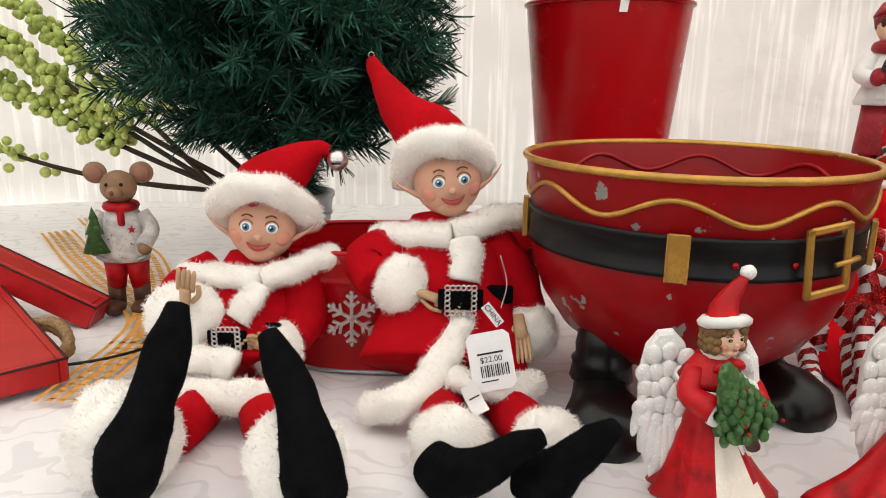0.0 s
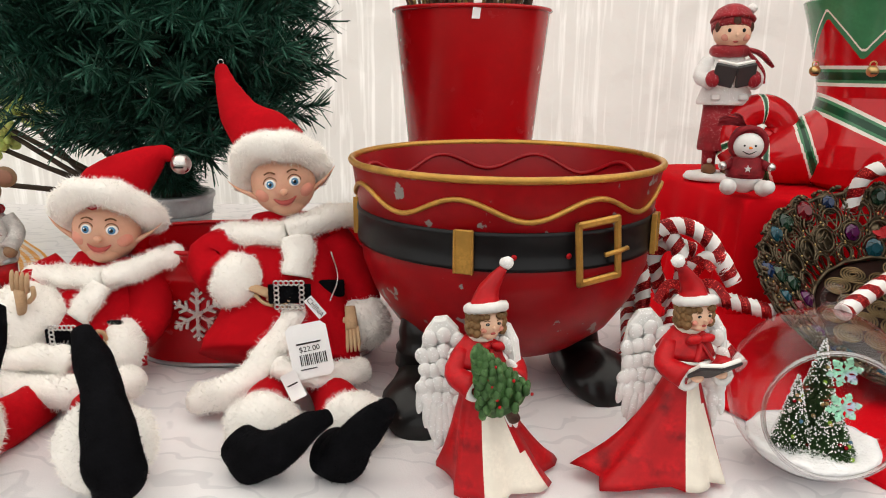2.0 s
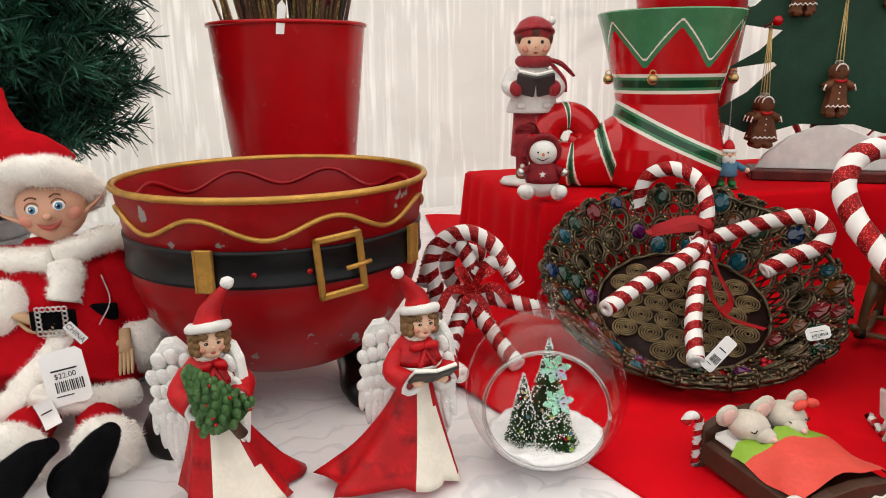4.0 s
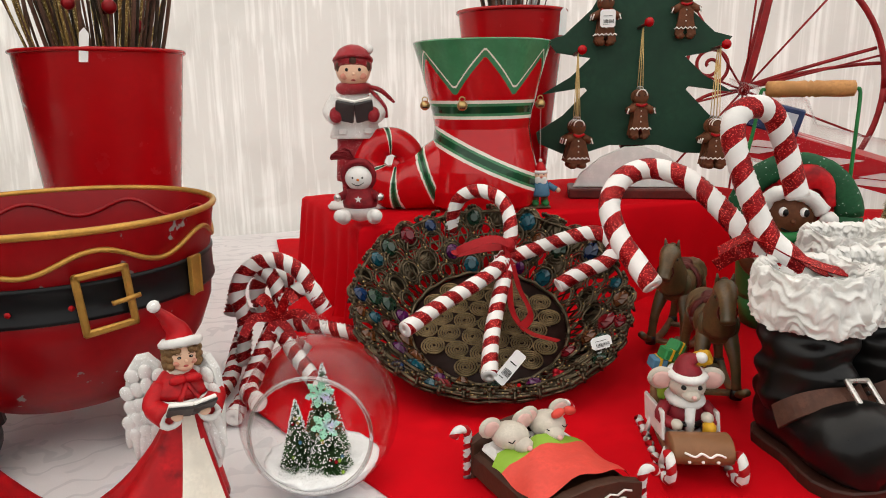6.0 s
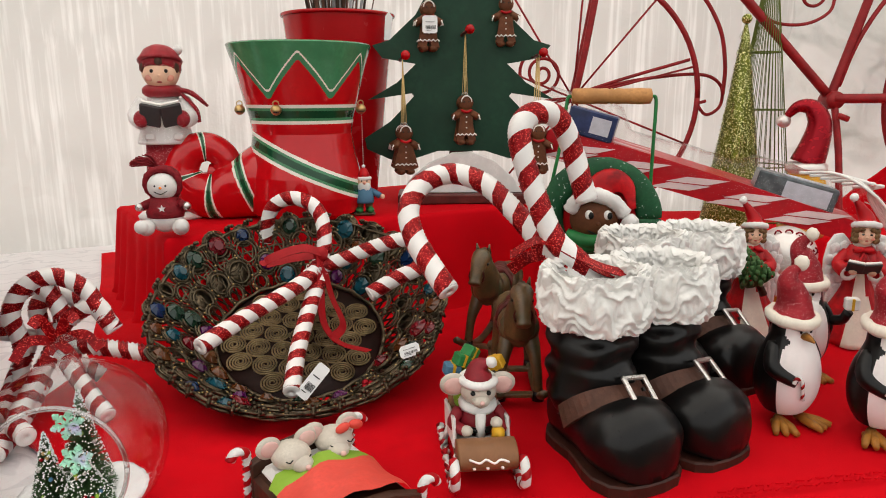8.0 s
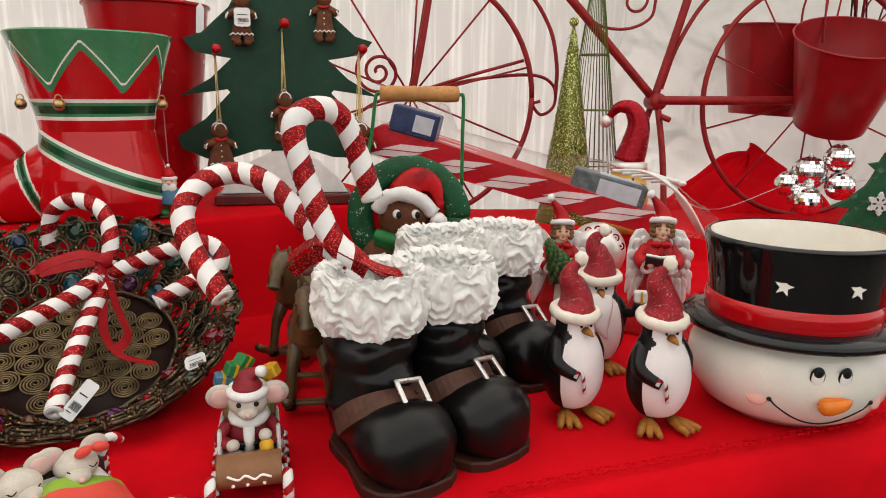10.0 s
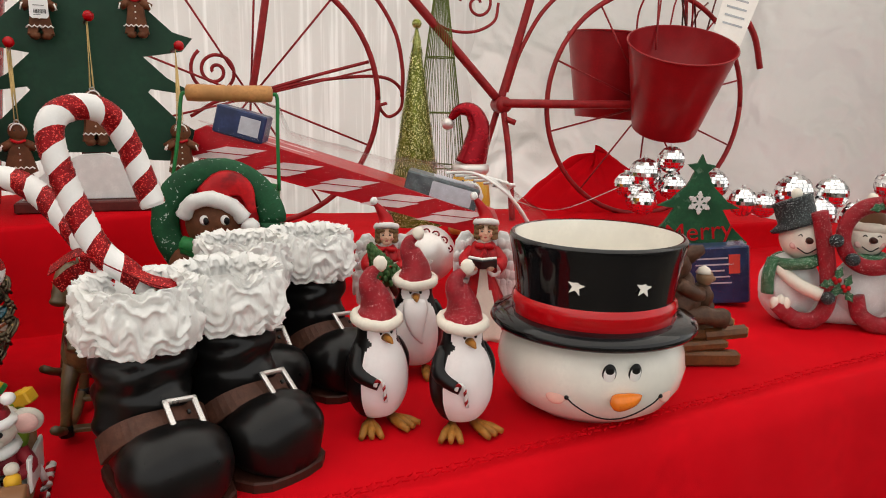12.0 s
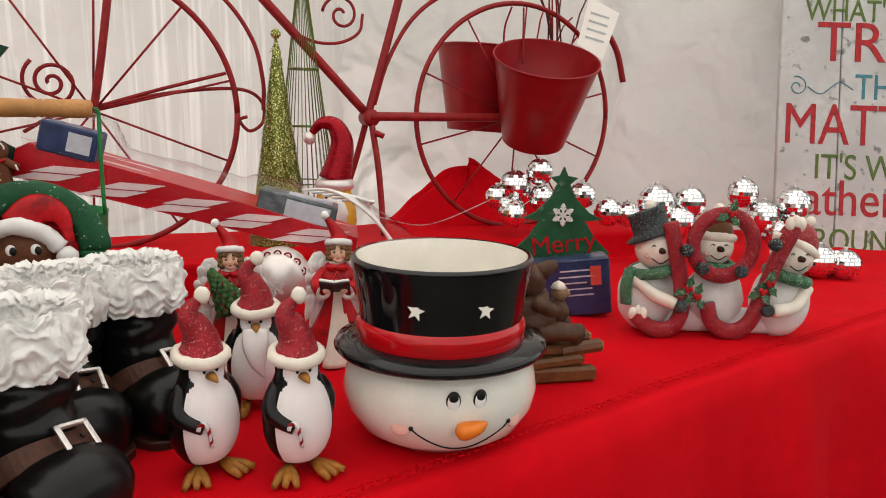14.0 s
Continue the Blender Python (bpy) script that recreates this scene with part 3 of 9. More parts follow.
build_ground()
build_tent()
build_tables()
riser("riser", [(0.712, 1.03), (1.62, 1.06), (1.58, 1.50), (0.668, 1.46)], 0.195, "low display riser under a red cloth with soft folds")
riser("riser", [(1.66, 1.16), (3.05, 0.46), (3.20, 0.78), (1.80, 1.62)], 0.078, "bunched red cloth over a low stand beneath the bicycle")


def cloth_heap():
    """Bunched cloth: a lumpy dome with folds that run down its sides."""
    k = Mesh()
    rows = []
    for i in range(26):
        f = i / 25
        row = []
        for j in range(90):
            a = 2 * math.pi * j / 90
            c = Vector((math.cos(a) * 2.2, math.sin(a) * 2.2, f * 1.5))
            g = f * (1 + 0.20 * noise.noise(c * 1.3)) + 0.03 * f * math.sin(a * 9 + 3 * noise.noise(c))
            h = 0.175 * (1 - f ** 1.5) * (1 + 0.35 * noise.noise(c + Vector((7, 0, 0)))) + 0.020 * noise.noise(c * 2.6) * (1 - f)
            row.append((math.cos(a) * 0.30 * g, math.sin(a) * 0.14 * g, max(0.0, h)))
        rows.append(row)
    k.grid(rows[::-1], RED_CLOTH, True, True, None, (False, True))
    thing("bunched_cloth", "red cloth bunched into a heap behind the bicycle wheel", "cloth", spot(2.84, 1.02, 0.060, -29), mesh=k)


cloth_heap()


# ---- tin pot shaped like a belted belly on two boots ----
def build_belly_pot():
    at = spot(0.288, 0.815, 0, 8)
    pot = thing("belly_planter", "chipped red tin planter with black belt, gold buckle and boots", "planter", at)
    r = 0.190
    prof = [(0.01, 0.045), (0.06, 0.049), (0.105, 0.066), (0.140, 0.094), (0.164, 0.130), (0.178, 0.168), (0.1805, 0.196), (0.178, 0.20), (0.179, 0.232), (0.182, 0.234), (r, 0.288)]
    k = Mesh()
    k.lathe(prof, RED_POT, 96, shell=True)
    part("bowl", k, pot)
    k = Mesh()
    k.lathe([(r - 0.003, 0.288), (0.180, 0.24), (0.172, 0.16), (0.14, 0.10), (0.08, 0.06), (0.0, 0.052)], RED_POT_IN, 72, shell=True)
    part("inside", k, pot)
    k = Mesh()
    k.tube(circle((0, 0, 0.289), r, 72)[:-1] + [Vector((r, 0, 0.289)), Vector((r * math.cos(0.09), r * math.sin(0.09), 0.289))], 0.0042, GOLD, 8)
    part("rim", k, pot, "gold-painted rolled rim")

    def wavy(rad, amp, off, m, name, z0):
        w = Mesh()
        pts = []
        for i in range(145):
            a = 2 * math.pi * i / 144
            z = z0 + amp * math.sin(a * 8 + off)
            pts.append(Vector((math.cos(a) * rad(z), math.sin(a) * rad(z), z)))
        w.tube(pts, 0.0030, m, 8)
        part(name, w, pot)

    def rad(z):
        return 0.182 + (r - 0.182) * (z - 0.234) / 0.054
    wavy(lambda z: rad(z) + 0.001, 0.011, 5.9, GOLD, "wavy_trim", 0.257)
    wavy(lambda z: rad(z) - 0.004, 0.011, 5.9, RED_POT_IN, "pressed_wave", 0.262)
    k = Mesh()
    k.lathe([(0.1805, 0.192), (0.1845, 0.1935), (0.1845, 0.1975), (0.1832, 0.199), (0.1832, 0.228), (0.1845, 0.2295), (0.1845, 0.2335), (0.181, 0.235)], BLACK_TIN, 96, shell=True)
    belt = part("belt", k, pot, "black painted belt band")

    def onbelt(a):
        return Matrix.Rotation(radians(a - 8), 4, "Z") @ Matrix.Translation((0.186, 0, 0.2135)) @ Matrix.Rotation(radians(90), 4, "Z")
    for a in (-111, -30, 172, 60):
        k = Mesh()
        k.box((0, -0.001, 0), (0.021, 0.005, 0.047), GOLD, 0.001, onbelt(a))
        for s in (-1, 1):
            k.box((s * 0.0095, -0.0035, 0), (0.0025, 0.003, 0.047), GOLD, 0.0008, onbelt(a))
        part("belt_loop", k, belt, "gold-painted belt loop")
    for a in (-95, -77):
        k = Mesh()
        k.lathe([(0.0, 0.0), (0.0028, 0.0005), (0.0032, 0.0012)], RED_RESIN, 12, onbelt(a) @ pose(0, 0.002, -0.004, 90))
        part("belt_hole", k, belt, "red-painted belt hole")
    k = Mesh()
    m = onbelt(-67) @ pose(0, -0.004, 0.0, 0, -5, 0)
    w, h, t = 0.029, 0.035, 0.008
    for x, z, sx, sz in ((0, h - t / 2, 2 * w, t), (0, -h + t / 2, 2 * w, t), (-w + t / 2, 0, t, 2 * h), (w - t / 2, 0, t, 2 * h)):
        k.box((x, 0, z), (sx, 0.006, sz), GOLD, 0.002, m)
    k.tube([(0.004, -0.005, -0.004), (0.02, -0.006, -0.003), (0.034, -0.005, -0.002)], 0.0028, GOLD, 8)
    k.v[-24:] = [tuple(m @ Vector(p)) for p in k.v[-24:]]
    part("buckle", k, belt, "gold-painted square buckle with a tongue")
    inv = at.inverted()
    for name, x, y, turn in (("boot", 0.182, 0.725, -6), ("boot", 0.392, 0.790, 14)):
        k = Mesh()
        rows = []
        for v, w, h, z0 in ((-0.088, 0.010, 0.012, 0.0), (-0.083, 0.030, 0.032, 0), (-0.062, 0.043, 0.050, 0), (-0.035, 0.045, 0.056, 0), (-0.008, 0.038, 0.054, 0), (0.012, 0.033, 0.062, 0), (0.035, 0.030, 0.070, 0), (0.052, 0.022, 0.060, 0), (0.058, 0.008, 0.03, 0)):
            rows.append([(math.cos(2 * math.pi * q / 20) * w, v, max(0.0, h * 0.45 + math.sin(2 * math.pi * q / 20) * h * 0.55)) for q in range(20)])
        k.grid(rows, BLACK_RESIN, True, True, None, (True, True))
        k.lathe([(0.036, 0.045), (0.033, 0.062), (0.035, 0.066), (0.030, 0.071), (0.031, 0.085), (0.025, 0.12)], BLACK_RESIN, 20, pose(0, 0.028, 0))
        part("boot", k, pot, "black painted boot foot", inv @ spot(x, y, 0, turn))


build_belly_pot()


# ---- oval red tub with an embossed snowflake ----
def flake(k, m, r, t, at, arms=6, bars=2):
    for i in range(arms):
        rot = at @ pose(0, 0, 0, 0, 360 / arms * i, 0)
        k.box((0, 0, r / 2), (t, t, r), m, 0, rot)
        for b in range(bars):
            z = r * (0.45 + 0.3 * b)
            L = r * (0.36 - 0.10 * b)
            for s in (-1, 1):
                k.box((0, 0, L / 2), (t * 0.85, t * 0.95, L), m, 0, rot @ pose(0, 0, z, 0, s * 50, 0))
        k.ball((rot @ Vector((0, 0, r)))[:], t * 0.75, m, 8, 6)


def build_tub():
    at = spot(-0.045, 0.940, 0, 0)
    tub = thing("oval_tub", "oval red metal tub with a silver letter and snowflake", "tub", at)

    def ring(f, z, seg=96):
        """A long oval with a nearly flat front; f scales it."""
        out = []
        for j in range(seg):
            a = 2 * math.pi * j / seg
            c, d = math.cos(a), math.sin(a)
            out.append((math.copysign(abs(c) ** 0.62, c) * 0.165 * f, math.copysign(abs(d) ** 0.62, d) * 0.092 * f, z))
        return out
    outer = [(0.985, 0.003), (0.99, 0.010), (1.005, 0.050), (1.02, 0.052), (1.02, 0.056), (1.012, 0.058), (1.03, 0.118), (1.05, 0.120), (1.05, 0.125), (1.04, 0.127), (1.055, 0.150), (1.075, 0.152), (1.075, 0.158), (1.06, 0.160)]
    k = Mesh()
    k.grid([ring(f, z) for f, z in outer], RED_TIN, True)
    k.grid([ring(f, z) for f, z in ((1.055, 0.161), (1.02, 0.12), (0.97, 0.014), (0.02, 0.010))], RED_TIN, True)
    part("tub_body", k, tub)
    k = Mesh()
    r = ring(1.065, 0.162)
    k.tube(r + r[:2], 0.0032, RED_TIN, 8)
    part("rim", k, tub)
    k = Mesh()
    r = ring(0.992, 0.003)
    k.tube(r + r[:2], 0.0032, GALV, 8)
    part("foot_ring", k, tub, "bare metal foot ring")
    for x in (-0.182, 0.182):
        k = Mesh()
        k.ball((x, -0.02, 0.150), (0.008, 0.012, 0.012), BLACK_TIN, 10, 8)
        k.tube(curve([(x, -0.02, 0.150), (x - 0.012, -0.05, 0.12), (x - 0.03, -0.06, 0.09)], 5), 0.002, GALV, 6)
        part("handle", k, tub, "wire handle with a dark knob")
    k = Mesh()
    flake(k, SILVER, 0.033, 0.0042, pose(-0.066, -0.0965, 0.078, -6))
    part("snowflake", k, tub, "embossed silver snowflake")
    k = Mesh()
    m = pose(-0.118, -0.0955, 0.078, -6, 0, -4)
    J = curve([(0.006, 0, 0.026), (0.006, 0, 0.0), (0.005, 0, -0.018), (-0.002, 0, -0.026), (-0.011, 0, -0.022)], 5)
    k.tube([m @ p for p in J], 0.0036, SILVER, 8)
    k.tube([m @ Vector(p) for p in ((-0.005, 0, 0.027), (0.014, 0, 0.027))], 0.0024, SILVER, 6)
    part("letter", k, tub, "embossed silver letter J")


build_tub()


# ---- soft dolls: each one mesh ----
def fur_band(k, pts, r, flat=0.8, m=FUR):
    k.tube(pts, r, m, 14, True, 0, flat, 0.28, 55)


def doll_face(k, c, s, turn=0.0, nod=0.0, smile=1.0, roll=0.0):
    """A vinyl head at c with eyes, nose, smile and pointed ears; s: its half width; turn: degrees to the side."""
    at = Matrix.Translation(c) @ pose(0, 0, 0, nod, roll, turn)
    k.ball(c, (s, s * 0.93, s * 1.02), SKIN, 28, 20, pose(0, 0, 0, nod, roll, turn))

    def put(x, z, r, m, out=0.0, sc=(1, 0.45, 1)):
        y = -math.sqrt(max(0.02, 1 - (x * x + z * z))) * 0.93 * s
        p = at @ Vector((x * s, y - out * s, z * s * 1.02))
        k.ball(p[:], (r * s * sc[0], r * s * sc[1], r * s * sc[2]), m, 14, 10, pose(0, 0, 0, nod, roll, turn + math.degrees(x) * 0.8))
    k.ball((at @ Vector((0, -0.25 * s, -0.62 * s)))[:], (0.55 * s, 0.55 * s, 0.42 * s), SKIN, 18, 12)
    for sx in (-1, 1):
        put(sx * 0.58, -0.22, 0.32, BLUSH, -0.22, (1, 0.8, 0.8))
        put(sx * 0.37, 0.08, 0.160, EYE_WHITE, 0.0, (1.12, 0.45, 0.95))
        put(sx * 0.37, 0.08, 0.112, EYE_BLUE, 0.06)
        put(sx * 0.37, 0.08, 0.056, BLACK, 0.10)
        put(sx * 0.37 - 0.03, 0.12, 0.024, EYE_WHITE, 0.13)
        lid = [at @ Vector(((sx * 0.36 + 0.2 * math.cos(a)) * s, -s * 0.93 * 0.955, (0.10 + 0.2 * math.sin(a)) * s)) for a in [math.pi * q / 8 for q in range(9)]]
        k.tube(lid, 0.016 * s, BROW, 5)
        brow = [at @ Vector((sx * (0.18 + 0.32 * q / 6) * s, -s * 0.90, (0.38 + 0.07 * math.sin(q / 6 * 3.0)) * s)) for q in range(7)]
        k.tube(brow, 0.026 * s, BROW, 5)
        ear = [at @ Vector((sx * s * x, s * y, s * z)) for x, y, z in ((0.86, -0.10, -0.34), (1.14, -0.16, -0.16), (1.42, -0.16, 0.04), (1.66, -0.12, 0.30))]
        k.tube(curve(ear, 3), [0.22 * s * (1 - q / 9.6) for q in range(10)], SKIN, 8, True, 0, 0.45)
    put(0.0, -0.18, 0.13, SKIN, 0.10, (1, 1.1, 0.8))
    mouth = [at @ Vector((x * s, -s * 0.93 * math.sqrt(1 - x * x - 0.2) - 0.075 * s, (-0.54 + smile * 1.5 * x * x) * s)) for x in [-0.34 + 0.085 * q for q in range(9)]]
    k.tube(mouth, [0.018 * s + 0.075 * s * math.sin(math.pi * q / 8) for q in range(9)], LIP, 7)
    lower = [p + Vector((0, -0.01 * s, -0.075 * s)) for p in mouth[2:7]]
    k.tube(lower, 0.045 * s, BLUSH, 6)


def doll_palm(k, wrist, tip, s, curl=0.3):
    """A small vinyl palm with four fingers and a thumb."""
    a, b = Vector(wrist), Vector(tip)
    d = (b - a)
    side = d.cross(Vector((0, -1, 0.2))).normalized() * s
    k.tube([a - d * 0.4, a, a.lerp(b, 0.45)], [s * 0.8, s * 0.9, s * 1.05], HANDS_M, 10, True, 0, 0.6)
    for i in range(4):
        o = side * (i - 1.5) * 0.5
        k.tube(curve([a.lerp(b, 0.38) + o, a.lerp(b, 0.75) + o * 1.1, b + o * 1.15 + Vector((0, -curl * s, -curl * s))], 3), [s * 0.32, s * 0.31, s * 0.30, s * 0.29, s * 0.28, s * 0.25, s * 0.15], HANDS_M, 7)
    k.tube(curve([a + side * 0.8, a.lerp(b, 0.3) + side * 1.5, a.lerp(b, 0.6) + side * 1.4], 3), s * 0.3, HANDS_M, 7)


def limb(k, pts, radii, m, n=5, lump=0.12, flat=1.0, up=None):
    c = curve(pts, n)
    rr = []
    for i in range(len(c)):
        t = i / (len(c) - 1) * (len(radii) - 1)
        j = min(int(t), len(radii) - 2)
        rr.append(radii[j] + (radii[j + 1] - radii[j]) * (t - j))
    k.tube(c, rr, m, 20, True, 0, flat, lump, 38, up=up)


def buckle_belt(k, c, w, h):
    """A ring buckle made of small silver links on a black band."""
    k.box(c, (w * 1.7, 0.004, h * 0.8), BLACK_PLUSH, 0.001)
    for i in range(20):
        a = i / 20 * 4
        e, f = int(a), a - int(a)
        x, z = [(-1 + 2 * f, 1), (1, 1 - 2 * f), (1 - 2 * f, -1), (-1, -1 + 2 * f)][e]
        k.tube(circle((c[0] + x * w / 2, c[1] - 0.005, c[2] + z * h / 2), 0.0030, 8, "y"), 0.0011, SILVER, 5)


def fur_cuff(k, c, r, axis):
    """A plump ball-like fur cuff round a wrist or ankle."""
    rot = Vector(axis).to_track_quat("Z", "Y").to_matrix().to_4x4()
    k.ball(c, (r, r, r * 0.82), FUR, 20, 14, rot, 0.16, 60)


def elf_finish(k, label):
    k.hair(26000, FUR, 0.0062, 0.00034, 0.2)
    k.hair(5000, BLACK_PLUSH, 0.0022, 0.0003, 0.0)
    thing("elf_doll", label, "doll", mesh=k, group="elf dolls")


def build_elf_upright():
    k = Mesh()
    doll_face(k, Vector((0.007, 0.858, 0.252)), 0.041, 8, -2, 1.0, -7)
    # hat and its fur band
    limb(k, [(0.002, 0.884, 0.284), (-0.020, 0.886, 0.306), (-0.052, 0.905, 0.334), (-0.082, 0.965, 0.370), (-0.098, 1.012, 0.392)], [0.043, 0.040, 0.026, 0.014, 0.009], VELVET, 6, 0.10)
    k.tube(circle((-0.099, 1.014, 0.402), 0.004, 10, "y"), 0.0008, SILVER, 5)
    fur_band(k, curve([(-0.044, 0.888, 0.246), (-0.044, 0.866, 0.270), (-0.032, 0.840, 0.291), (-0.008, 0.826, 0.301), (0.018, 0.828, 0.301), (0.038, 0.846, 0.291), (0.047, 0.872, 0.272), (0.044, 0.897, 0.258), (0.010, 0.915, 0.246), (-0.030, 0.905, 0.240)], 4), 0.0190, 0.9)
    # coat: chest, flaring skirt
    limb(k, [(0.007, 0.872, 0.205), (0.008, 0.848, 0.160), (0.012, 0.826, 0.115), (0.010, 0.804, 0.074), (0.006, 0.778, 0.040)], [0.044, 0.070, 0.074, 0.092, 0.100], VELVET, 7, 0.05, 0.56, (0, 1, 0))
    fur_band(k, curve([(-0.078, 0.872, 0.180), (-0.052, 0.848, 0.186), (-0.022, 0.832, 0.189), (0.014, 0.822, 0.192)], 5), 0.0195, 0.8)
    fur_band(k, curve([(0.014, 0.824, 0.193), (0.042, 0.834, 0.202), (0.074, 0.854, 0.209), (0.106, 0.878, 0.205)], 5), 0.0190, 0.8)
    fur_band(k, curve([(0.026, 0.812, 0.190), (0.031, 0.800, 0.168), (0.028, 0.791, 0.145)], 6), 0.0185, 0.6)
    fur_band(k, curve([(0.024, 0.780, 0.107), (0.012, 0.751, 0.081), (-0.010, 0.719, 0.056), (-0.041, 0.696, 0.036), (-0.083, 0.711, 0.020)], 6), 0.0185, 0.75)
    fur_band(k, curve([(0.014, 0.717, 0.058), (0.045, 0.702, 0.054), (0.077, 0.715, 0.047), (0.110, 0.745, 0.040)], 5), 0.0175, 0.80)
    k.box((0.046, 0.800, 0.126), (0.080, 0.006, 0.022), BLACK_PLUSH, 0.002, pose(0, 0, 0))
    buckle_belt(k, (0.023, 0.764, 0.131), 0.030, 0.030)
    # arms
    limb(k, [(-0.046, 0.860, 0.170), (-0.084, 0.848, 0.150), (-0.070, 0.822, 0.132)], [0.032, 0.036, 0.028], VELVET)
    fur_cuff(k, (-0.045, 0.805, 0.134), 0.037, (1, -0.6, -0.2))
    doll_palm(k, (-0.020, 0.782, 0.132), (0.022, 0.764, 0.122), 0.0085)
    limb(k, [(0.058, 0.864, 0.172), (0.086, 0.852, 0.130), (0.104, 0.836, 0.090)], [0.032, 0.037, 0.028], VELVET)
    fur_cuff(k, (0.108, 0.818, 0.072), 0.037, (0.2, -1, -0.4))
    doll_palm(k, (0.094, 0.786, 0.092), (0.098, 0.765, 0.064), 0.0085, 0.8)
    # trousers, ankle fur and long pointed shoes
    limb(k, [(0.000, 0.75, 0.024), (0.004, 0.69, 0.025), (0.010, 0.61, 0.028)], [0.024, 0.026, 0.027], VELVET)
    limb(k, [(0.062, 0.75, 0.024), (0.082, 0.69, 0.025), (0.102, 0.62, 0.028)], [0.024, 0.026, 0.027], VELVET)
    fur_cuff(k, (0.010, 0.623, 0.030), 0.038, (0, -1, 0.1))
    fur_cuff(k, (0.106, 0.629, 0.030), 0.034, (0.1, -1, 0.1))
    limb(k, [(-0.004, 0.596, 0.022), (0.011, 0.578, 0.022), (0.037, 0.562, 0.040), (0.065, 0.549, 0.067), (0.088, 0.543, 0.082)], [0.025, 0.026, 0.020, 0.014, 0.008], BLACK_PLUSH, 6, 0.16)
    limb(k, [(0.083, 0.585, 0.022), (0.095, 0.570, 0.024), (0.114, 0.551, 0.056), (0.133, 0.538, 0.083), (0.145, 0.530, 0.099)], [0.025, 0.025, 0.019, 0.014, 0.008], BLACK_PLUSH, 6, 0.16)
    # silver bead cord from which the card hangs
    k.tube(curve([(0.070, 0.806, 0.172), (0.078, 0.800, 0.140), (0.070, 0.775, 0.118)], 6), 0.0009, SILVER, 5)
    elf_finish(k, "seated elf doll in red velvet and white fur, hat pointing up")


def build_elf_reclining():
    k = Mesh()
    doll_face(k, Vector((-0.220, 0.856, 0.193)), 0.041, 6, -4, 1.0, 5)
    limb(k, [(-0.226, 0.875, 0.208), (-0.212, 0.885, 0.240), (-0.184, 0.893, 0.266), (-0.158, 0.898, 0.283), (-0.143, 0.90, 0.281)], [0.049, 0.043, 0.027, 0.013, 0.008], VELVET, 6, 0.10)
    k.ball((-0.131, 0.893, 0.271), 0.0135, SILVER, 18, 12)
    k.box((-0.131, 0.881, 0.268), (0.012, 0.004, 0.0022), BLACK, 0)
    fur_band(k, curve([(-0.270, 0.890, 0.194), (-0.273, 0.866, 0.212), (-0.256, 0.838, 0.234), (-0.232, 0.822, 0.246), (-0.206, 0.821, 0.246), (-0.183, 0.838, 0.232), (-0.170, 0.866, 0.208), (-0.173, 0.892, 0.196), (-0.215, 0.912, 0.190), (-0.255, 0.905, 0.186)], 4), 0.0190, 0.9)
    limb(k, [(-0.228, 0.872, 0.150), (-0.234, 0.848, 0.110), (-0.240, 0.815, 0.072), (-0.238, 0.785, 0.036)], [0.040, 0.058, 0.066, 0.074], VELVET, 7, 0.08, 0.62, (0, 1, 0))
    fur_band(k, curve([(-0.322, 0.860, 0.130), (-0.284, 0.838, 0.135), (-0.246, 0.822, 0.136), (-0.212, 0.812, 0.136)], 5), 0.0185, 0.8)
    fur_band(k, curve([(-0.212, 0.814, 0.137), (-0.182, 0.822, 0.146), (-0.156, 0.842, 0.153), (-0.134, 0.864, 0.156)], 5), 0.0170, 0.8)
    fur_band(k, curve([(-0.214, 0.802, 0.134), (-0.224, 0.791, 0.118), (-0.238, 0.781, 0.098)], 6), 0.0185, 0.6)
    fur_band(k, curve([(-0.312, 0.765, 0.056), (-0.280, 0.748, 0.061), (-0.248, 0.738, 0.064), (-0.228, 0.736, 0.058)], 5), 0.0200, 0.8)
    fur_band(k, curve([(-0.300, 0.752, 0.030), (-0.262, 0.714, 0.034), (-0.218, 0.700, 0.038), (-0.182, 0.706, 0.038), (-0.160, 0.740, 0.036)], 5), 0.0215, 0.85)
    k.box((-0.222, 0.790, 0.080), (0.070, 0.006, 0.022), BLACK_PLUSH, 0.002)
    buckle_belt(k, (-0.240, 0.752, 0.084), 0.026, 0.028)
    limb(k, [(-0.282, 0.878, 0.128), (-0.314, 0.848, 0.105), (-0.300, 0.800, 0.096)], [0.034, 0.037, 0.028], VELVET)
    fur_cuff(k, (-0.298, 0.785, 0.100), 0.044, (0.3, -0.6, 0.8))
    doll_palm(k, (-0.284, 0.752, 0.130), (-0.277, 0.742, 0.166), 0.0100, -0.2)
    limb(k, [(-0.182, 0.862, 0.126), (-0.174, 0.842, 0.088), (-0.184, 0.812, 0.062)], [0.030, 0.033, 0.027], VELVET)
    fur_cuff(k, (-0.193, 0.794, 0.054), 0.036, (-1, -0.5, 0.2))
    doll_palm(k, (-0.206, 0.770, 0.068), (-0.222, 0.752, 0.086), 0.0090, 0.4)
    limb(k, [(-0.256, 0.74, 0.022), (-0.262, 0.68, 0.024), (-0.282, 0.615, 0.028)], [0.022, 0.026, 0.030], VELVET)
    limb(k, [(-0.205, 0.74, 0.022), (-0.182, 0.68, 0.024), (-0.136, 0.595, 0.028)], [0.022, 0.027, 0.030], VELVET)
    fur_cuff(k, (-0.294, 0.598, 0.046), 0.052, (0, -1, 0.3))
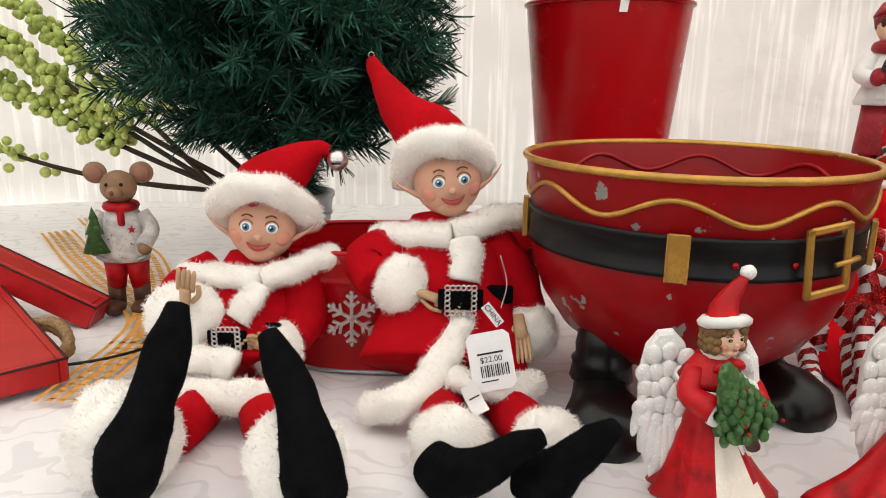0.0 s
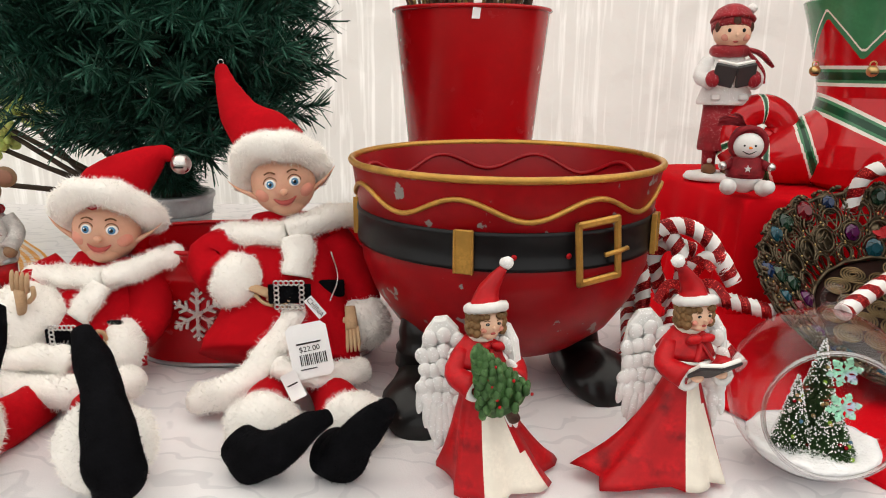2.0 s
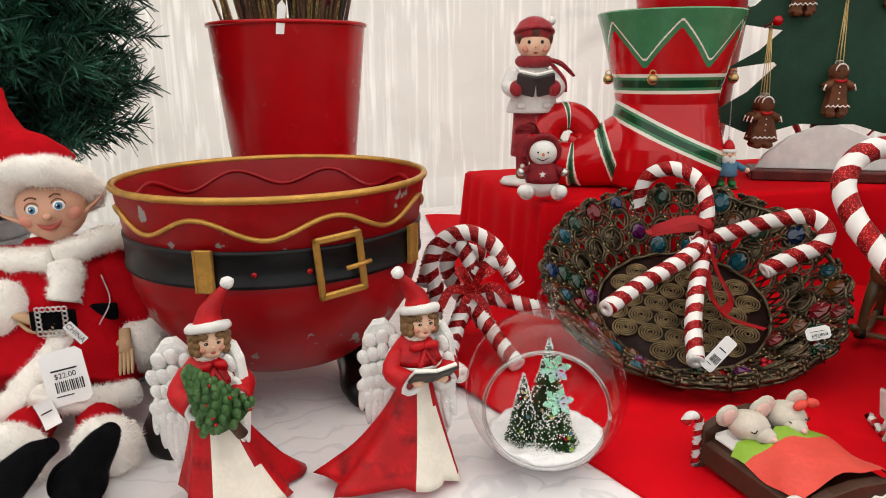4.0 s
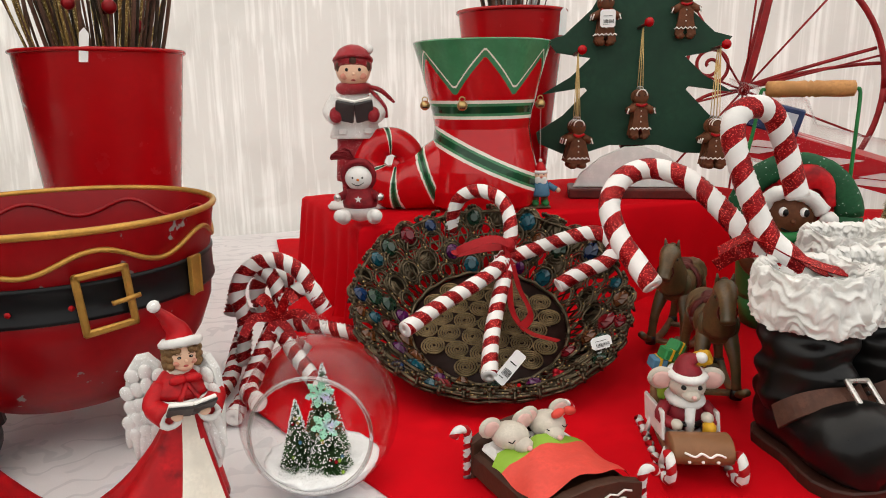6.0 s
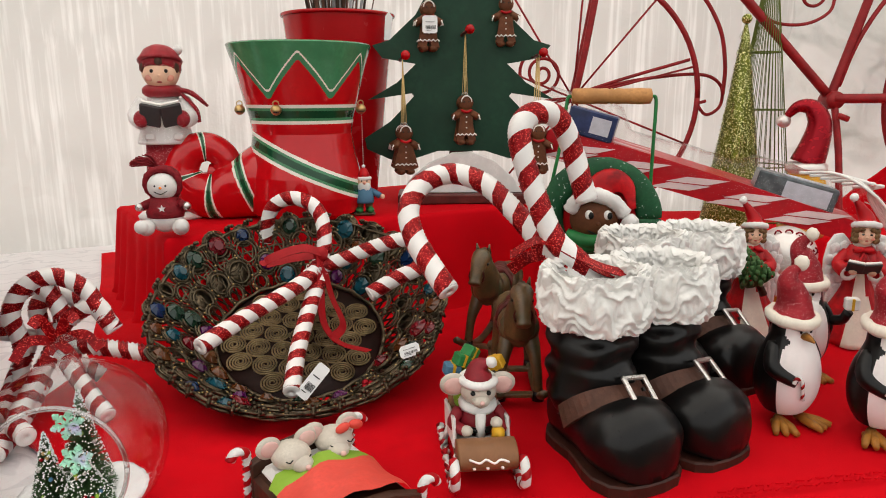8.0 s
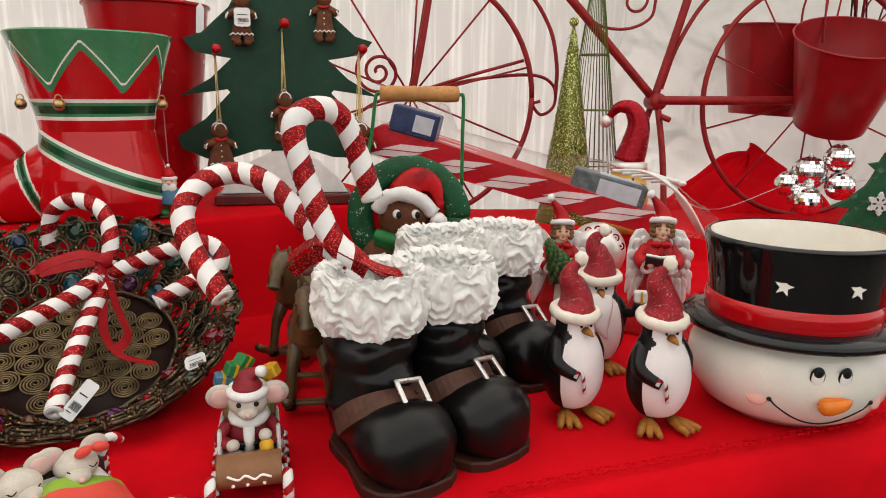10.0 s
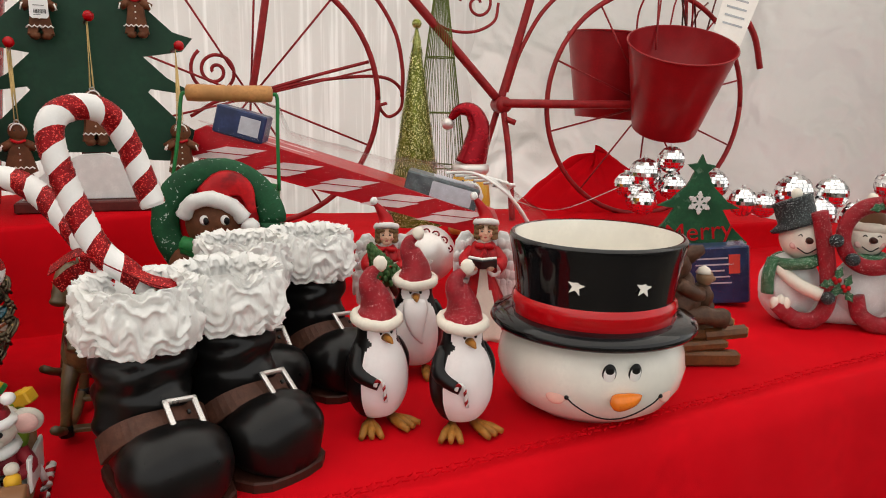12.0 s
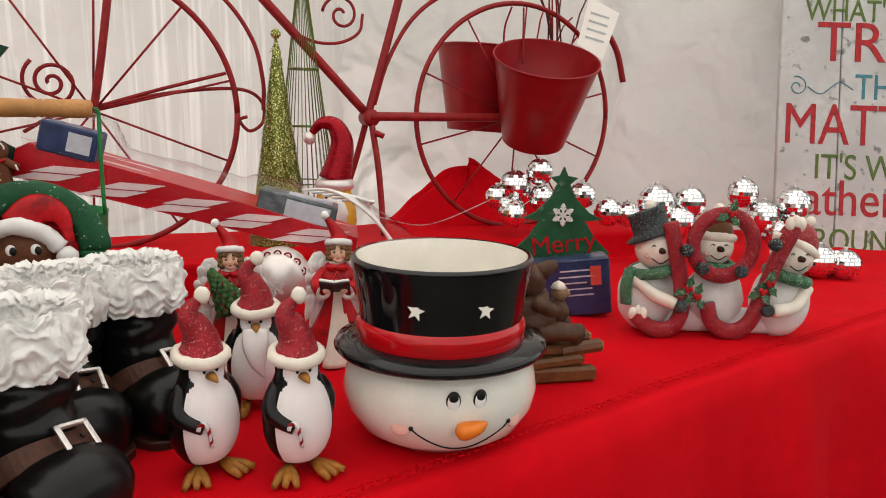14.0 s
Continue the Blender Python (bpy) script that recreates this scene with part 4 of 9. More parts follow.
    fur_cuff(k, (-0.128, 0.572, 0.042), 0.046, (0.2, -1, 0.3))
    limb(k, [(-0.276, 0.558, 0.022), (-0.268, 0.552, 0.048), (-0.255, 0.576, 0.094), (-0.247, 0.608, 0.138), (-0.245, 0.630, 0.166)], [0.026, 0.031, 0.022, 0.019, 0.011], BLACK_PLUSH, 6, 0.16)
    limb(k, [(-0.104, 0.535, 0.022), (-0.105, 0.530, 0.055), (-0.121, 0.562, 0.094), (-0.143, 0.598, 0.122), (-0.160, 0.619, 0.142)], [0.024, 0.028, 0.020, 0.017, 0.010], BLACK_PLUSH, 6, 0.16)
    elf_finish(k, "slumped elf doll in red velvet, black plush shoes raised")


build_elf_upright()
build_elf_reclining()


def text_plate(name, words, size, m, at, parent, label="", align="CENTER"):
    """Writing as flat raised letters, turned into a mesh."""
    cu = bpy.data.curves.new(name, "FONT")
    cu.body, cu.size, cu.extrude, cu.align_x, cu.align_y = words, size, size * 0.01, align, "CENTER"
    tmp = bpy.data.objects.new(name, cu)
    scene.collection.objects.link(tmp)
    dg = bpy.context.evaluated_depsgraph_get()
    me = bpy.data.meshes.new_from_object(tmp.evaluated_get(dg))
    bpy.data.objects.remove(tmp)
    me.materials.clear()
    me.materials.append(m)
    ob = new(name, me)
    ob.parent = parent
    ob.matrix_basis = at
    return tagged(ob, label)


def barcode(k, x, z, w, h, at, n=14):
    u = x - w / 2
    for i in range(n):
        b = w / n * (0.25 + 0.5 * ((i * 7 + 3) % 5) / 5)
        k.box((u + b / 2, -0.0008, z), (b, 0.0004, h), INK, 0, at)
        u += w / n


def price_tag(at, w, h, label, words=(), name="price_tag"):
    """A card with a barcode and bars for the lines that cannot be read."""
    t = thing(name, label, "price tag", at)
    k = Mesh()
    c = w * 0.12
    k.prism([(-w / 2 + c, -h / 2), (w / 2 - c, -h / 2), (w / 2, -h / 2 + c), (w / 2, h / 2 - c), (w / 2 - c, h / 2), (-w / 2 + c, h / 2), (-w / 2, h / 2 - c), (-w / 2, -h / 2 + c)], 0.0006, TAG)
    part("card", k, t)
    k = Mesh()
    barcode(k, w * 0.06, -h * 0.16, w * 0.66, h * 0.2, Matrix.Identity(4))
    part("barcode", k, t)
    for x, z, bw, bh in ((0, h * 0.14, w * 0.6, h * 0.03), (-w * 0.1, -h * 0.33, w * 0.4, h * 0.02)):
        k = Mesh()
        k.box((x, -0.0008, z), (bw, 0.0004, bh), INK)
        part("printed_bar", k, t)
    for txt, s, z in words:
        text_plate("printed_words", txt, s, INK, pose(0, -0.0009, z, 90), t)
    return t


price_tag(spot(0.054, 0.690, 0.088, 4, -12, -10), 0.046, 0.062, "white card price tag hanging from the elf's belt", (("$22.00", 0.0085, 0.002),))
tag2 = thing("sewn_label", "small white woven label lettered CHINA", "label", spot(0.057, 0.730, 0.125, 0, -10, 52))
k = Mesh()
k.box((0, 0, 0), (0.028, 0.0007, 0.011), TAG)
part("ribbon_label", k, tag2)
text_plate("printed_words", "CHINA", 0.0085, INK, pose(0, -0.0009, 0, 90), tag2)
tag3 = thing("sewn_label", "curled white care label on the trousers", "label", spot(0.036, 0.672, 0.055, 20, -30, -20))
k = Mesh()
k.grid([[(-0.009, 0.004 * math.sin(q * 0.5), 0.014 - q * 0.0045), (0.009, 0.004 * math.sin(q * 0.5), 0.014 - q * 0.0045)] for q in range(8)], TAG, False)
k.box((0, -0.001, 0.0), (0.012, 0.0006, 0.0016), INK)
part("ribbon_label", k, tag3)


# ---- tall tin buckets with dried stems ----
def bucket(at, r0, r1, h, label, lip=0.004, m=RED_TIN):
    b = thing("tin_bucket", label, "bucket", at, "red tin buckets")
    k = Mesh()
    k.lathe([(0, 0), (r0, 0.0), (r0 + 0.001, 0.003), (r1, h)], m, 64, shell=True)
    k.lathe([(r1 - 0.002, h), (r0 - 0.002, 0.01), (0, 0.008)], m, 64, shell=True)
    part("bucket_body", k, b)
    k = Mesh()
    k.tube(circle((0, 0, h), r1 + 0.001, 64), lip, m, 8)
    part("rim", k, b)
    return b


bucket(spot(0.298, 1.35, 0), 0.096, 0.147, 0.500, "tall glossy red tin bucket holding dried stems")
bucket(spot(1.135, 1.355, 0.197), 0.075, 0.118, 0.39, "red tin bucket on the riser holding dark stems")


def stems(name, c, z0, z1, n, spread, label, mats, beads=0):
    k = Mesh()
    for i in range(n):
        a, q = random.uniform(0, 2 * math.pi), math.sqrt(random.random())
        base = Vector((c[0] + math.cos(a) * q * spread * 0.25, c[1] + math.sin(a) * q * spread * 0.25, z0))
        tip = Vector((c[0] + math.cos(a) * q * spread * 1.15, c[1] + math.sin(a) * q * spread * 1.15, z1 + random.uniform(-0.06, 0.1)))
        mid = base.lerp(tip, 0.6) + Vector((random.gauss(0, 0.008), random.gauss(0, 0.008), 0))
        k.tube(curve([base, mid, tip], 5), random.uniform(0.0012, 0.004), random.choice(mats), 6)
    for i in range(beads):
        a, q = random.uniform(0, 2 * math.pi), random.uniform(0.5, 1)
        k.ball((c[0] + math.cos(a) * q * spread, c[1] + math.sin(a) * q * spread, random.uniform(z1 - 0.16, z1)), random.uniform(0.008, 0.014), RED_BERRY, 12, 8)
    thing(name, label, "dried stems", mesh=k, kind="stuff")


stems("dried_stems", (0.298, 1.35), 0.25, 0.66, 110, 0.135, "bunch of brown and gold glittered dried stems with red berries", [STEM_GOLD, STEM_GOLD, STEM_BROWN, STEM_BROWN, TWIG], 14)
stems("dried_stems", (1.135, 1.355), 0.40, 0.74, 50, 0.10, "bunch of dark twigs with small grey tips", [TWIG, STEM_BROWN, GALV], 4)
for (x, y, z, tn, ln) in ((0.292, 1.202, 0.505, 10, 8), (1.205, 1.247, 0.560, -25, 5)):
    t = thing("hang_tag", "blank white tag hanging over the bucket rim", "price tag", spot(x, y, z, tn, 0, ln))
    k = Mesh()
    k.prism([(-0.006, -0.028), (0.008, -0.026), (0.008, 0.02), (0.0, 0.03), (-0.007, 0.02)], 0.0007, TAG)
    part("card", k, t)


# ---- artificial pine in a galvanised pot ----
def build_pine():
    at = spot(-0.285, 1.33, 0)
    t = thing("pine_tree", "artificial dark green pine in a grey galvanised pot", "tree", at)
    k = Mesh()
    k.lathe([(0.055, 0.0), (0.058, 0.005), (0.078, 0.145), (0.082, 0.150), (0.082, 0.158), (0.074, 0.160), (0.07, 0.14), (0.0, 0.135)], GALV, 48)
    k.tube(circle((0, 0, 0.118), 0.0755, 48), 0.0022, GALV, 6)
    part("pot", k, t, "grey galvanised pot")
    k = Mesh()
    k.tube([(0, 0, 0.13), (0.004, 0, 0.35), (0, 0, 0.80)], [0.02, 0.017, 0.008], TWIG, 10)
    for i in range(46):
        a, z = i * 2.4, 0.30 + 0.5 * i / 46
        L = 0.20
        k.tube([(0, 0, z), (math.cos(a) * L, math.sin(a) * L, z + 0.03)], [0.003, 0.0012], TWIG, 5)
    part("trunk", k, t)
    vs, fs = [], []

    def needle(p, d, L, w):
        s = d.cross(Vector((random.gauss(0, 1), random.gauss(0, 1), random.gauss(0, 1)))).normalized() * w
        o = len(vs)
        vs.extend([tuple(p - s), tuple(p + s), tuple(p + d * L + s * 0.6), tuple(p + d * L - s * 0.6)])
        fs.append((o, o + 1, o + 2, o + 3))
    for i in range(560):
        a = random.uniform(0, 2 * math.pi)
        z = 0.262 + 0.60 * random.random() ** 1.1
        R = 0.342 * min(1.0, 0.30 + (z - 0.22) * 6.0) * (1.0 - 0.5 * max(0, z - 0.60))
        L0 = R * random.uniform(0.62, 1.0)
        base = Vector((math.cos(a) * 0.02, math.sin(a) * 0.02, z - 0.01))
        tip = Vector((math.cos(a) * L0, math.sin(a) * L0, z + random.uniform(-0.05, 0.10)))
        steps = int(12 + 100 * L0)
        for q in range(steps):
            f = 0.25 + 0.75 * q / steps
            p = base.lerp(tip, f)
            d = (tip - base).normalized()
            for w in range(4):
                e = Vector((random.gauss(0, 1), random.gauss(0, 1), random.gauss(0, 1)))
                e = (e - d * e.dot(d)).normalized()
                needle(p, (d * random.uniform(0.5, 1.3) + e).normalized(), random.uniform(0.026, 0.052), 0.0016)
    for i in range(4200):
        a, z = random.uniform(0, 2 * math.pi), random.uniform(0.165, 0.30)
        r = 0.035 + 0.10 * max(0, z - 0.20) / 0.1
        p = Vector((math.cos(a) * r * random.random(), math.sin(a) * r * random.random(), z))
        needle(p, Vector((math.cos(a), math.sin(a), random.uniform(-0.9, 0.5))).normalized(), random.uniform(0.02, 0.045), 0.0008)
    k = Mesh()
    k.add(vs, fs, NEEDLE, False)
    part("crown", k, t, "dense dark green plastic needles")


build_pine()


# ---- long twigs of green berries ----
def build_berry_stems():
    t = thing("berry_stems", "long dark twigs set with pale green berries", "artificial stems", spot(-0.34, 1.45, 0.10))
    fan = [(-0.72, 0.16, 0.52), (-0.80, 0.12, 0.44), (-0.84, 0.1, 0.36), (-0.80, 0.05, 0.50), (-0.62, 0.2, 0.62), (-0.48, 0.2, 0.66), (-0.36, 0.22, 0.68), (-0.80, 0.0, 0.17), (-0.24, 0.25, 0.66)]
    for n, (x, y, z) in enumerate(fan):
        k = Mesh()
        pts = curve([(0.02 * n - 0.08, 0.01 * n - 0.05, 0.02), (x * 0.42, y * 0.4, z * 0.40 - 0.01), (x * 0.75, y * 0.8, z * 0.76), (x, y, z + 0.05)], 10)
        k.tube(pts, [0.0065 - 0.004 * i / len(pts) for i in range(len(pts))], TWIG, 7, True, 0, 1, 0.2, 90)
        br = part("twig", k, t)
        b = Mesh()
        start = 0.30 if n != 7 else 0.45
        for i in range(290 if n != 7 else 60):
            f = random.uniform(start, 1.0)
            p = pts[int(f * (len(pts) - 1))].lerp(pts[min(len(pts) - 1, int(f * (len(pts) - 1)) + 1)], random.random())
            d = Vector((random.gauss(0, 1), random.gauss(0, 1), random.gauss(0, 1))).normalized() * random.uniform(0.010, 0.030)
            b.ball((p + d)[:], random.uniform(0.007, 0.0115), BERRY, 9, 6)
        tagged(part("berry_cluster", b, br), "", "", "", "stuff")
    for p, tn in (((-0.20, 0.03, 0.14), 38), ((-0.36, 0.06, 0.28), 35), ((-0.10, 0.09, 0.32), 55)):
        k = Mesh()
        k.box((0, 0, 0), (0.04, 0.001, 0.014), TAG)
        barcode(k, 0.004, 0, 0.024, 0.010, Matrix.Identity(4), 10)
        part("barcode_label", k, t, "white barcode sticker", pose(*p, -10, tn, 0))


build_berry_stems()


KNIT = mat("grey_white_knit_resin", (0.55, 0.53, 0.50), 0.6, 0, 0.3, 60, 0.5, 200, second=(0.25, 0.03, 0.03), thresh=0.66, soft=0.03, sscale=130)
PINK_EAR_DARK = mat("brown_pink_ear", (0.30, 0.15, 0.10), 0.6)


# ---- standing mouse figure, crates and woven band on the white cloth ----
def build_mouse_figure():
    k = Mesh()
    for s in (-1, 1):
        k.lathe([(0.012, 0.010), (0.0125, 0.03), (0.013, 0.045)], LEATHER, 12, pose(s * 0.018, 0, 0))
        k.ball((s * 0.019, -0.012, 0.011), (0.015, 0.024, 0.012), LEATHER, 12, 8)
        k.tube([(s * 0.017, 0, 0.04), (s * 0.014, 0, 0.09)], [0.013, 0.019], RED_RESIN, 12)
    k.lathe([(0.034, 0.082), (0.036, 0.095), (0.030, 0.12), (0.030, 0.145), (0.020, 0.162)], KNIT, 20, None, 1, 0.75, 0.002, 60)
    for s in (-1, 1):
        k.tube(curve([(s * 0.026, 0, 0.152), (s * 0.040, -0.006, 0.128), (s * 0.032, -0.024, 0.108)], 4), [0.012] * 5 + [0.012] * 4, KNIT, 10)
        k.ball((s * 0.034, -0.024, 0.104), 0.010, TAN_FUR, 10, 8)
        k.tube([(s * 0.020, -0.020, 0.085), (s * 0.036, -0.012, 0.09)], 0.004, GALV, 6)
    k.tube(circle((0, -0.002, 0.164), 0.019, 16), 0.007, RED_RESIN, 8)
    k.box((0.004, -0.022, 0.150), (0.010, 0.006, 0.026), RED_RESIN, 0.002)
    k.ball((0, -0.004, 0.192), (0.025, 0.026, 0.024), TAN_FUR, 18, 12, None, 0.05)
    k.ball((0, -0.028, 0.186), (0.012, 0.013, 0.010), TAN_FUR, 12, 8)
    k.ball((0, -0.041, 0.188), 0.0035, BROW, 8, 6)
    for s in (-1, 1):
        k.ball((s * 0.032, 0.0, 0.212), (0.017, 0.005, 0.016), TAN_FUR, 14, 10)
        k.ball((s * 0.032, -0.004, 0.212), (0.012, 0.003, 0.011), PINK_EAR_DARK, 12, 8)
        k.ball((s * 0.010, -0.027, 0.198), 0.0028, BLACK, 8, 6)
    k.lathe([(0.0, 0.168), (0.008, 0.15), (0.006, 0.148), (0.014, 0.128), (0.010, 0.126), (0.018, 0.100), (0.0, 0.098)], FIR_PAINT, 12, pose(-0.032, -0.03, 0), 1, 0.6, 0.004, 90)
    k.prism([(0.006 * math.sin(i * math.pi / 5) * (1 if i % 2 == 0 else 0.45) + 0.018, 0.006 * math.cos(i * math.pi / 5) * (1 if i % 2 == 0 else 0.45) + 0.132) for i in range(10)], 0.002, RED_RESIN, pose(0, -0.024, 0))
    thing("mouse_figurine", "tan mouse figurine in a white coat holding a small fir", "figurine", spot(-0.497, 1.085, 0, 8) @ Matrix.Scale(1.06, 4), mesh=k)


build_mouse_figure()


CRATE_WORN = mat("worn_dark_crate_edge", (0.06, 0.018, 0.014), 0.7, 0, 0.4, 60, 0.3)


def build_crate(at, size, label, rope):
    """A shallow crate lying closed side up: boards with worn dark edges."""
    t = thing("wooden_crate", label, "crate", at)
    w, d, h = size
    for nm, c, s in (("front_board", (0, -d / 2 + 0.005, h / 2), (w, 0.010, h)), ("back_board", (0, d / 2 - 0.005, h / 2), (w, 0.010, h)), ("end_board", (-w / 2 + 0.005, 0, h / 2), (0.010, d - 0.021, h)), ("end_board", (w / 2 - 0.005, 0, h / 2), (0.010, d - 0.021, h)), ("top_board", (0, 0, h - 0.005), (w - 0.021, d - 0.021, 0.010))):
        k = Mesh()
        k.box(c, s, CRATE_RED, 0.0015)
        part(nm, k, t)
    k = Mesh()
    for y in (-1, 1):
        k.tube([(x, y * (d / 2 - 0.001), h) for x in (-w / 2, 0, w / 2)], 0.0018, CRATE_WORN, 6, True, 0, 1, 0.4, 90)
    k.tube([(w / 2 - 0.001, y, h) for y in (-d / 2, 0, d / 2)], 0.0018, CRATE_WORN, 6, True, 0, 1, 0.4, 90)
    part("worn_edge", k, t, "dark worn edges")
    if rope:
        k = Mesh()
        y = d / 2
        for off in (0.0, 0.007):
            k.tube(curve([(w * 0.02, y + 0.002, h * 0.7), (w * 0.10, y + 0.018, h * 0.7 + off), (w * 0.20, y + 0.024, h * 0.6 + off), (w * 0.30, y + 0.018, h * 0.4 + off), (w * 0.34, y + 0.002, h * 0.4)], 8), 0.0075, ROPE, 9, True, 0, 1, 0.3, 160)
        part("rope_handle", k, t, "twisted jute rope handle")
        k = Mesh()
        # no opening is cut: a dark disc paints the shade inside the hole
        k.lathe([(0.0, 0.0004), (0.010, 0.0006), (0.0115, 0.0)], CRATE_IN, 16, pose(w * 0.16, -d * 0.22, h))
        part("handle_hole", k, t, "round handle hole, its shade painted as a dark disc")
    return t


build_crate(pose(-0.672, 1.028, 0.070, 0, 26.6, 0), (0.32, 0.055, 0.038), "narrow red painted wooden crate leaning with its end raised", False)
build_crate(pose(-0.628, 0.832, 0.024, 0, 5, -46), (0.30, 0.21, 0.030), "red painted wooden crate with a jute rope handle", True)


def build_band():
    t = thing("woven_runner", "white runner with orange woven key-pattern bands", "table runner", spot(0, 0, 0.006))
    for off in (0.0, 0.17):
        k = Mesh()
        line = curve([(-0.90, 1.62 + off, 0), (-0.74, 1.40 + off, 0), (-0.60, 1.22 + off, 0), (-0.46, 1.06 + off * 0.2, 0.002), (-0.425, 0.93, 0.002), (-0.43, 0.74, 0.002)], 20)
        for i in range(len(line) - 1):
            p, q = line[i], line[i + 1]
            d = (q - p).normalized()
            s = Vector((-d.y, d.x, 0))
            z = Vector((0, 0, 0.002 + wave(p.x, p.y, 0.004, 4.0)))
            for a, b, f0, f1 in ((-0.034, -0.028, 0, 1), (0.028, 0.034, 0, 1), (-0.020, -0.012, 0, 0.8), (-0.006, 0.002, 0.1, 0.9), (0.010, 0.020, 0, 0.8)) + (((-0.018, 0.018, 0.0, 0.3),) if i % 2 else ()):
                k.add([p.lerp(q, f0) + s * a + z, p.lerp(q, f1) + s * a + z, p.lerp(q, f1) + s * b + z, p.lerp(q, f0) + s * b + z], [(0, 1, 2, 3)], ORANGE_CLOTH)
        part("orange_band", k, t)
    k = Mesh()
    k.tube(curve([(-0.52, 0.83, 0.01), (-0.44, 0.86, 0.012), (-0.38, 0.92, 0.012), (-0.33, 0.96, 0.012)], 6), 0.0022, BLACK, 6)
    thing("black_cord", "thin black cord lying on the cloth", "cord", mesh=k)


build_band()


# ---- angel figurines: each one mesh ----
def feather_wing(k, at, h, w, m, side):
    """A folded wing: an arched plate under scalloped coverts and long flight feathers."""
    out = [(0.0, -0.40), (0.02, 0.0), (0.16, 0.22), (0.40, 0.33), (0.66, 0.31), (0.86, 0.18), (0.95, -0.05), (0.92, -0.40), (0.80, -0.78), (0.60, -1.02), (0.42, -0.95), (0.24, -0.70)]
    poly = [(side * x * w, z * h) for x, z in out]
    k.prism(poly if side < 0 else poly[::-1], 0.009, m, at, 0.05)
    flat = at.to_3x3().to_4x4()
    for i in range(6):
        f = i / 5
        p = at @ Vector((side * w * (0.24 + 0.66 * f), -0.0055, h * (-0.68 + 0.26 * f - 0.14 * math.sin(math.pi * f))))
        k.ball(p[:], (w * 0.115, 0.0042, h * (0.28 - 0.05 * f)), m, 10, 10, flat @ pose(0, 0, 0, 5, side * (6 - 14 * f), 0))
    for r in range(5):
        n = (3, 4, 5, 5, 4)[r]
        for i in range(n):
            f = (i + 0.5 + 0.22 * (1 if r % 2 else -1)) / n
            z = 0.16 - 0.155 * r - 0.10 * abs(f - 0.45) + random.uniform(-0.015, 0.015)
            p = at @ Vector((side * w * (0.07 + 0.86 * f), -0.0085 + 0.0005 * r, z * h))
            k.ball(p[:], (w * random.uniform(0.15, 0.175), 0.0040, h * random.uniform(0.085, 0.105)), m, 10, 8, flat @ pose(0, 0, 0, 14, side * (-16 + 26 * f), 0))


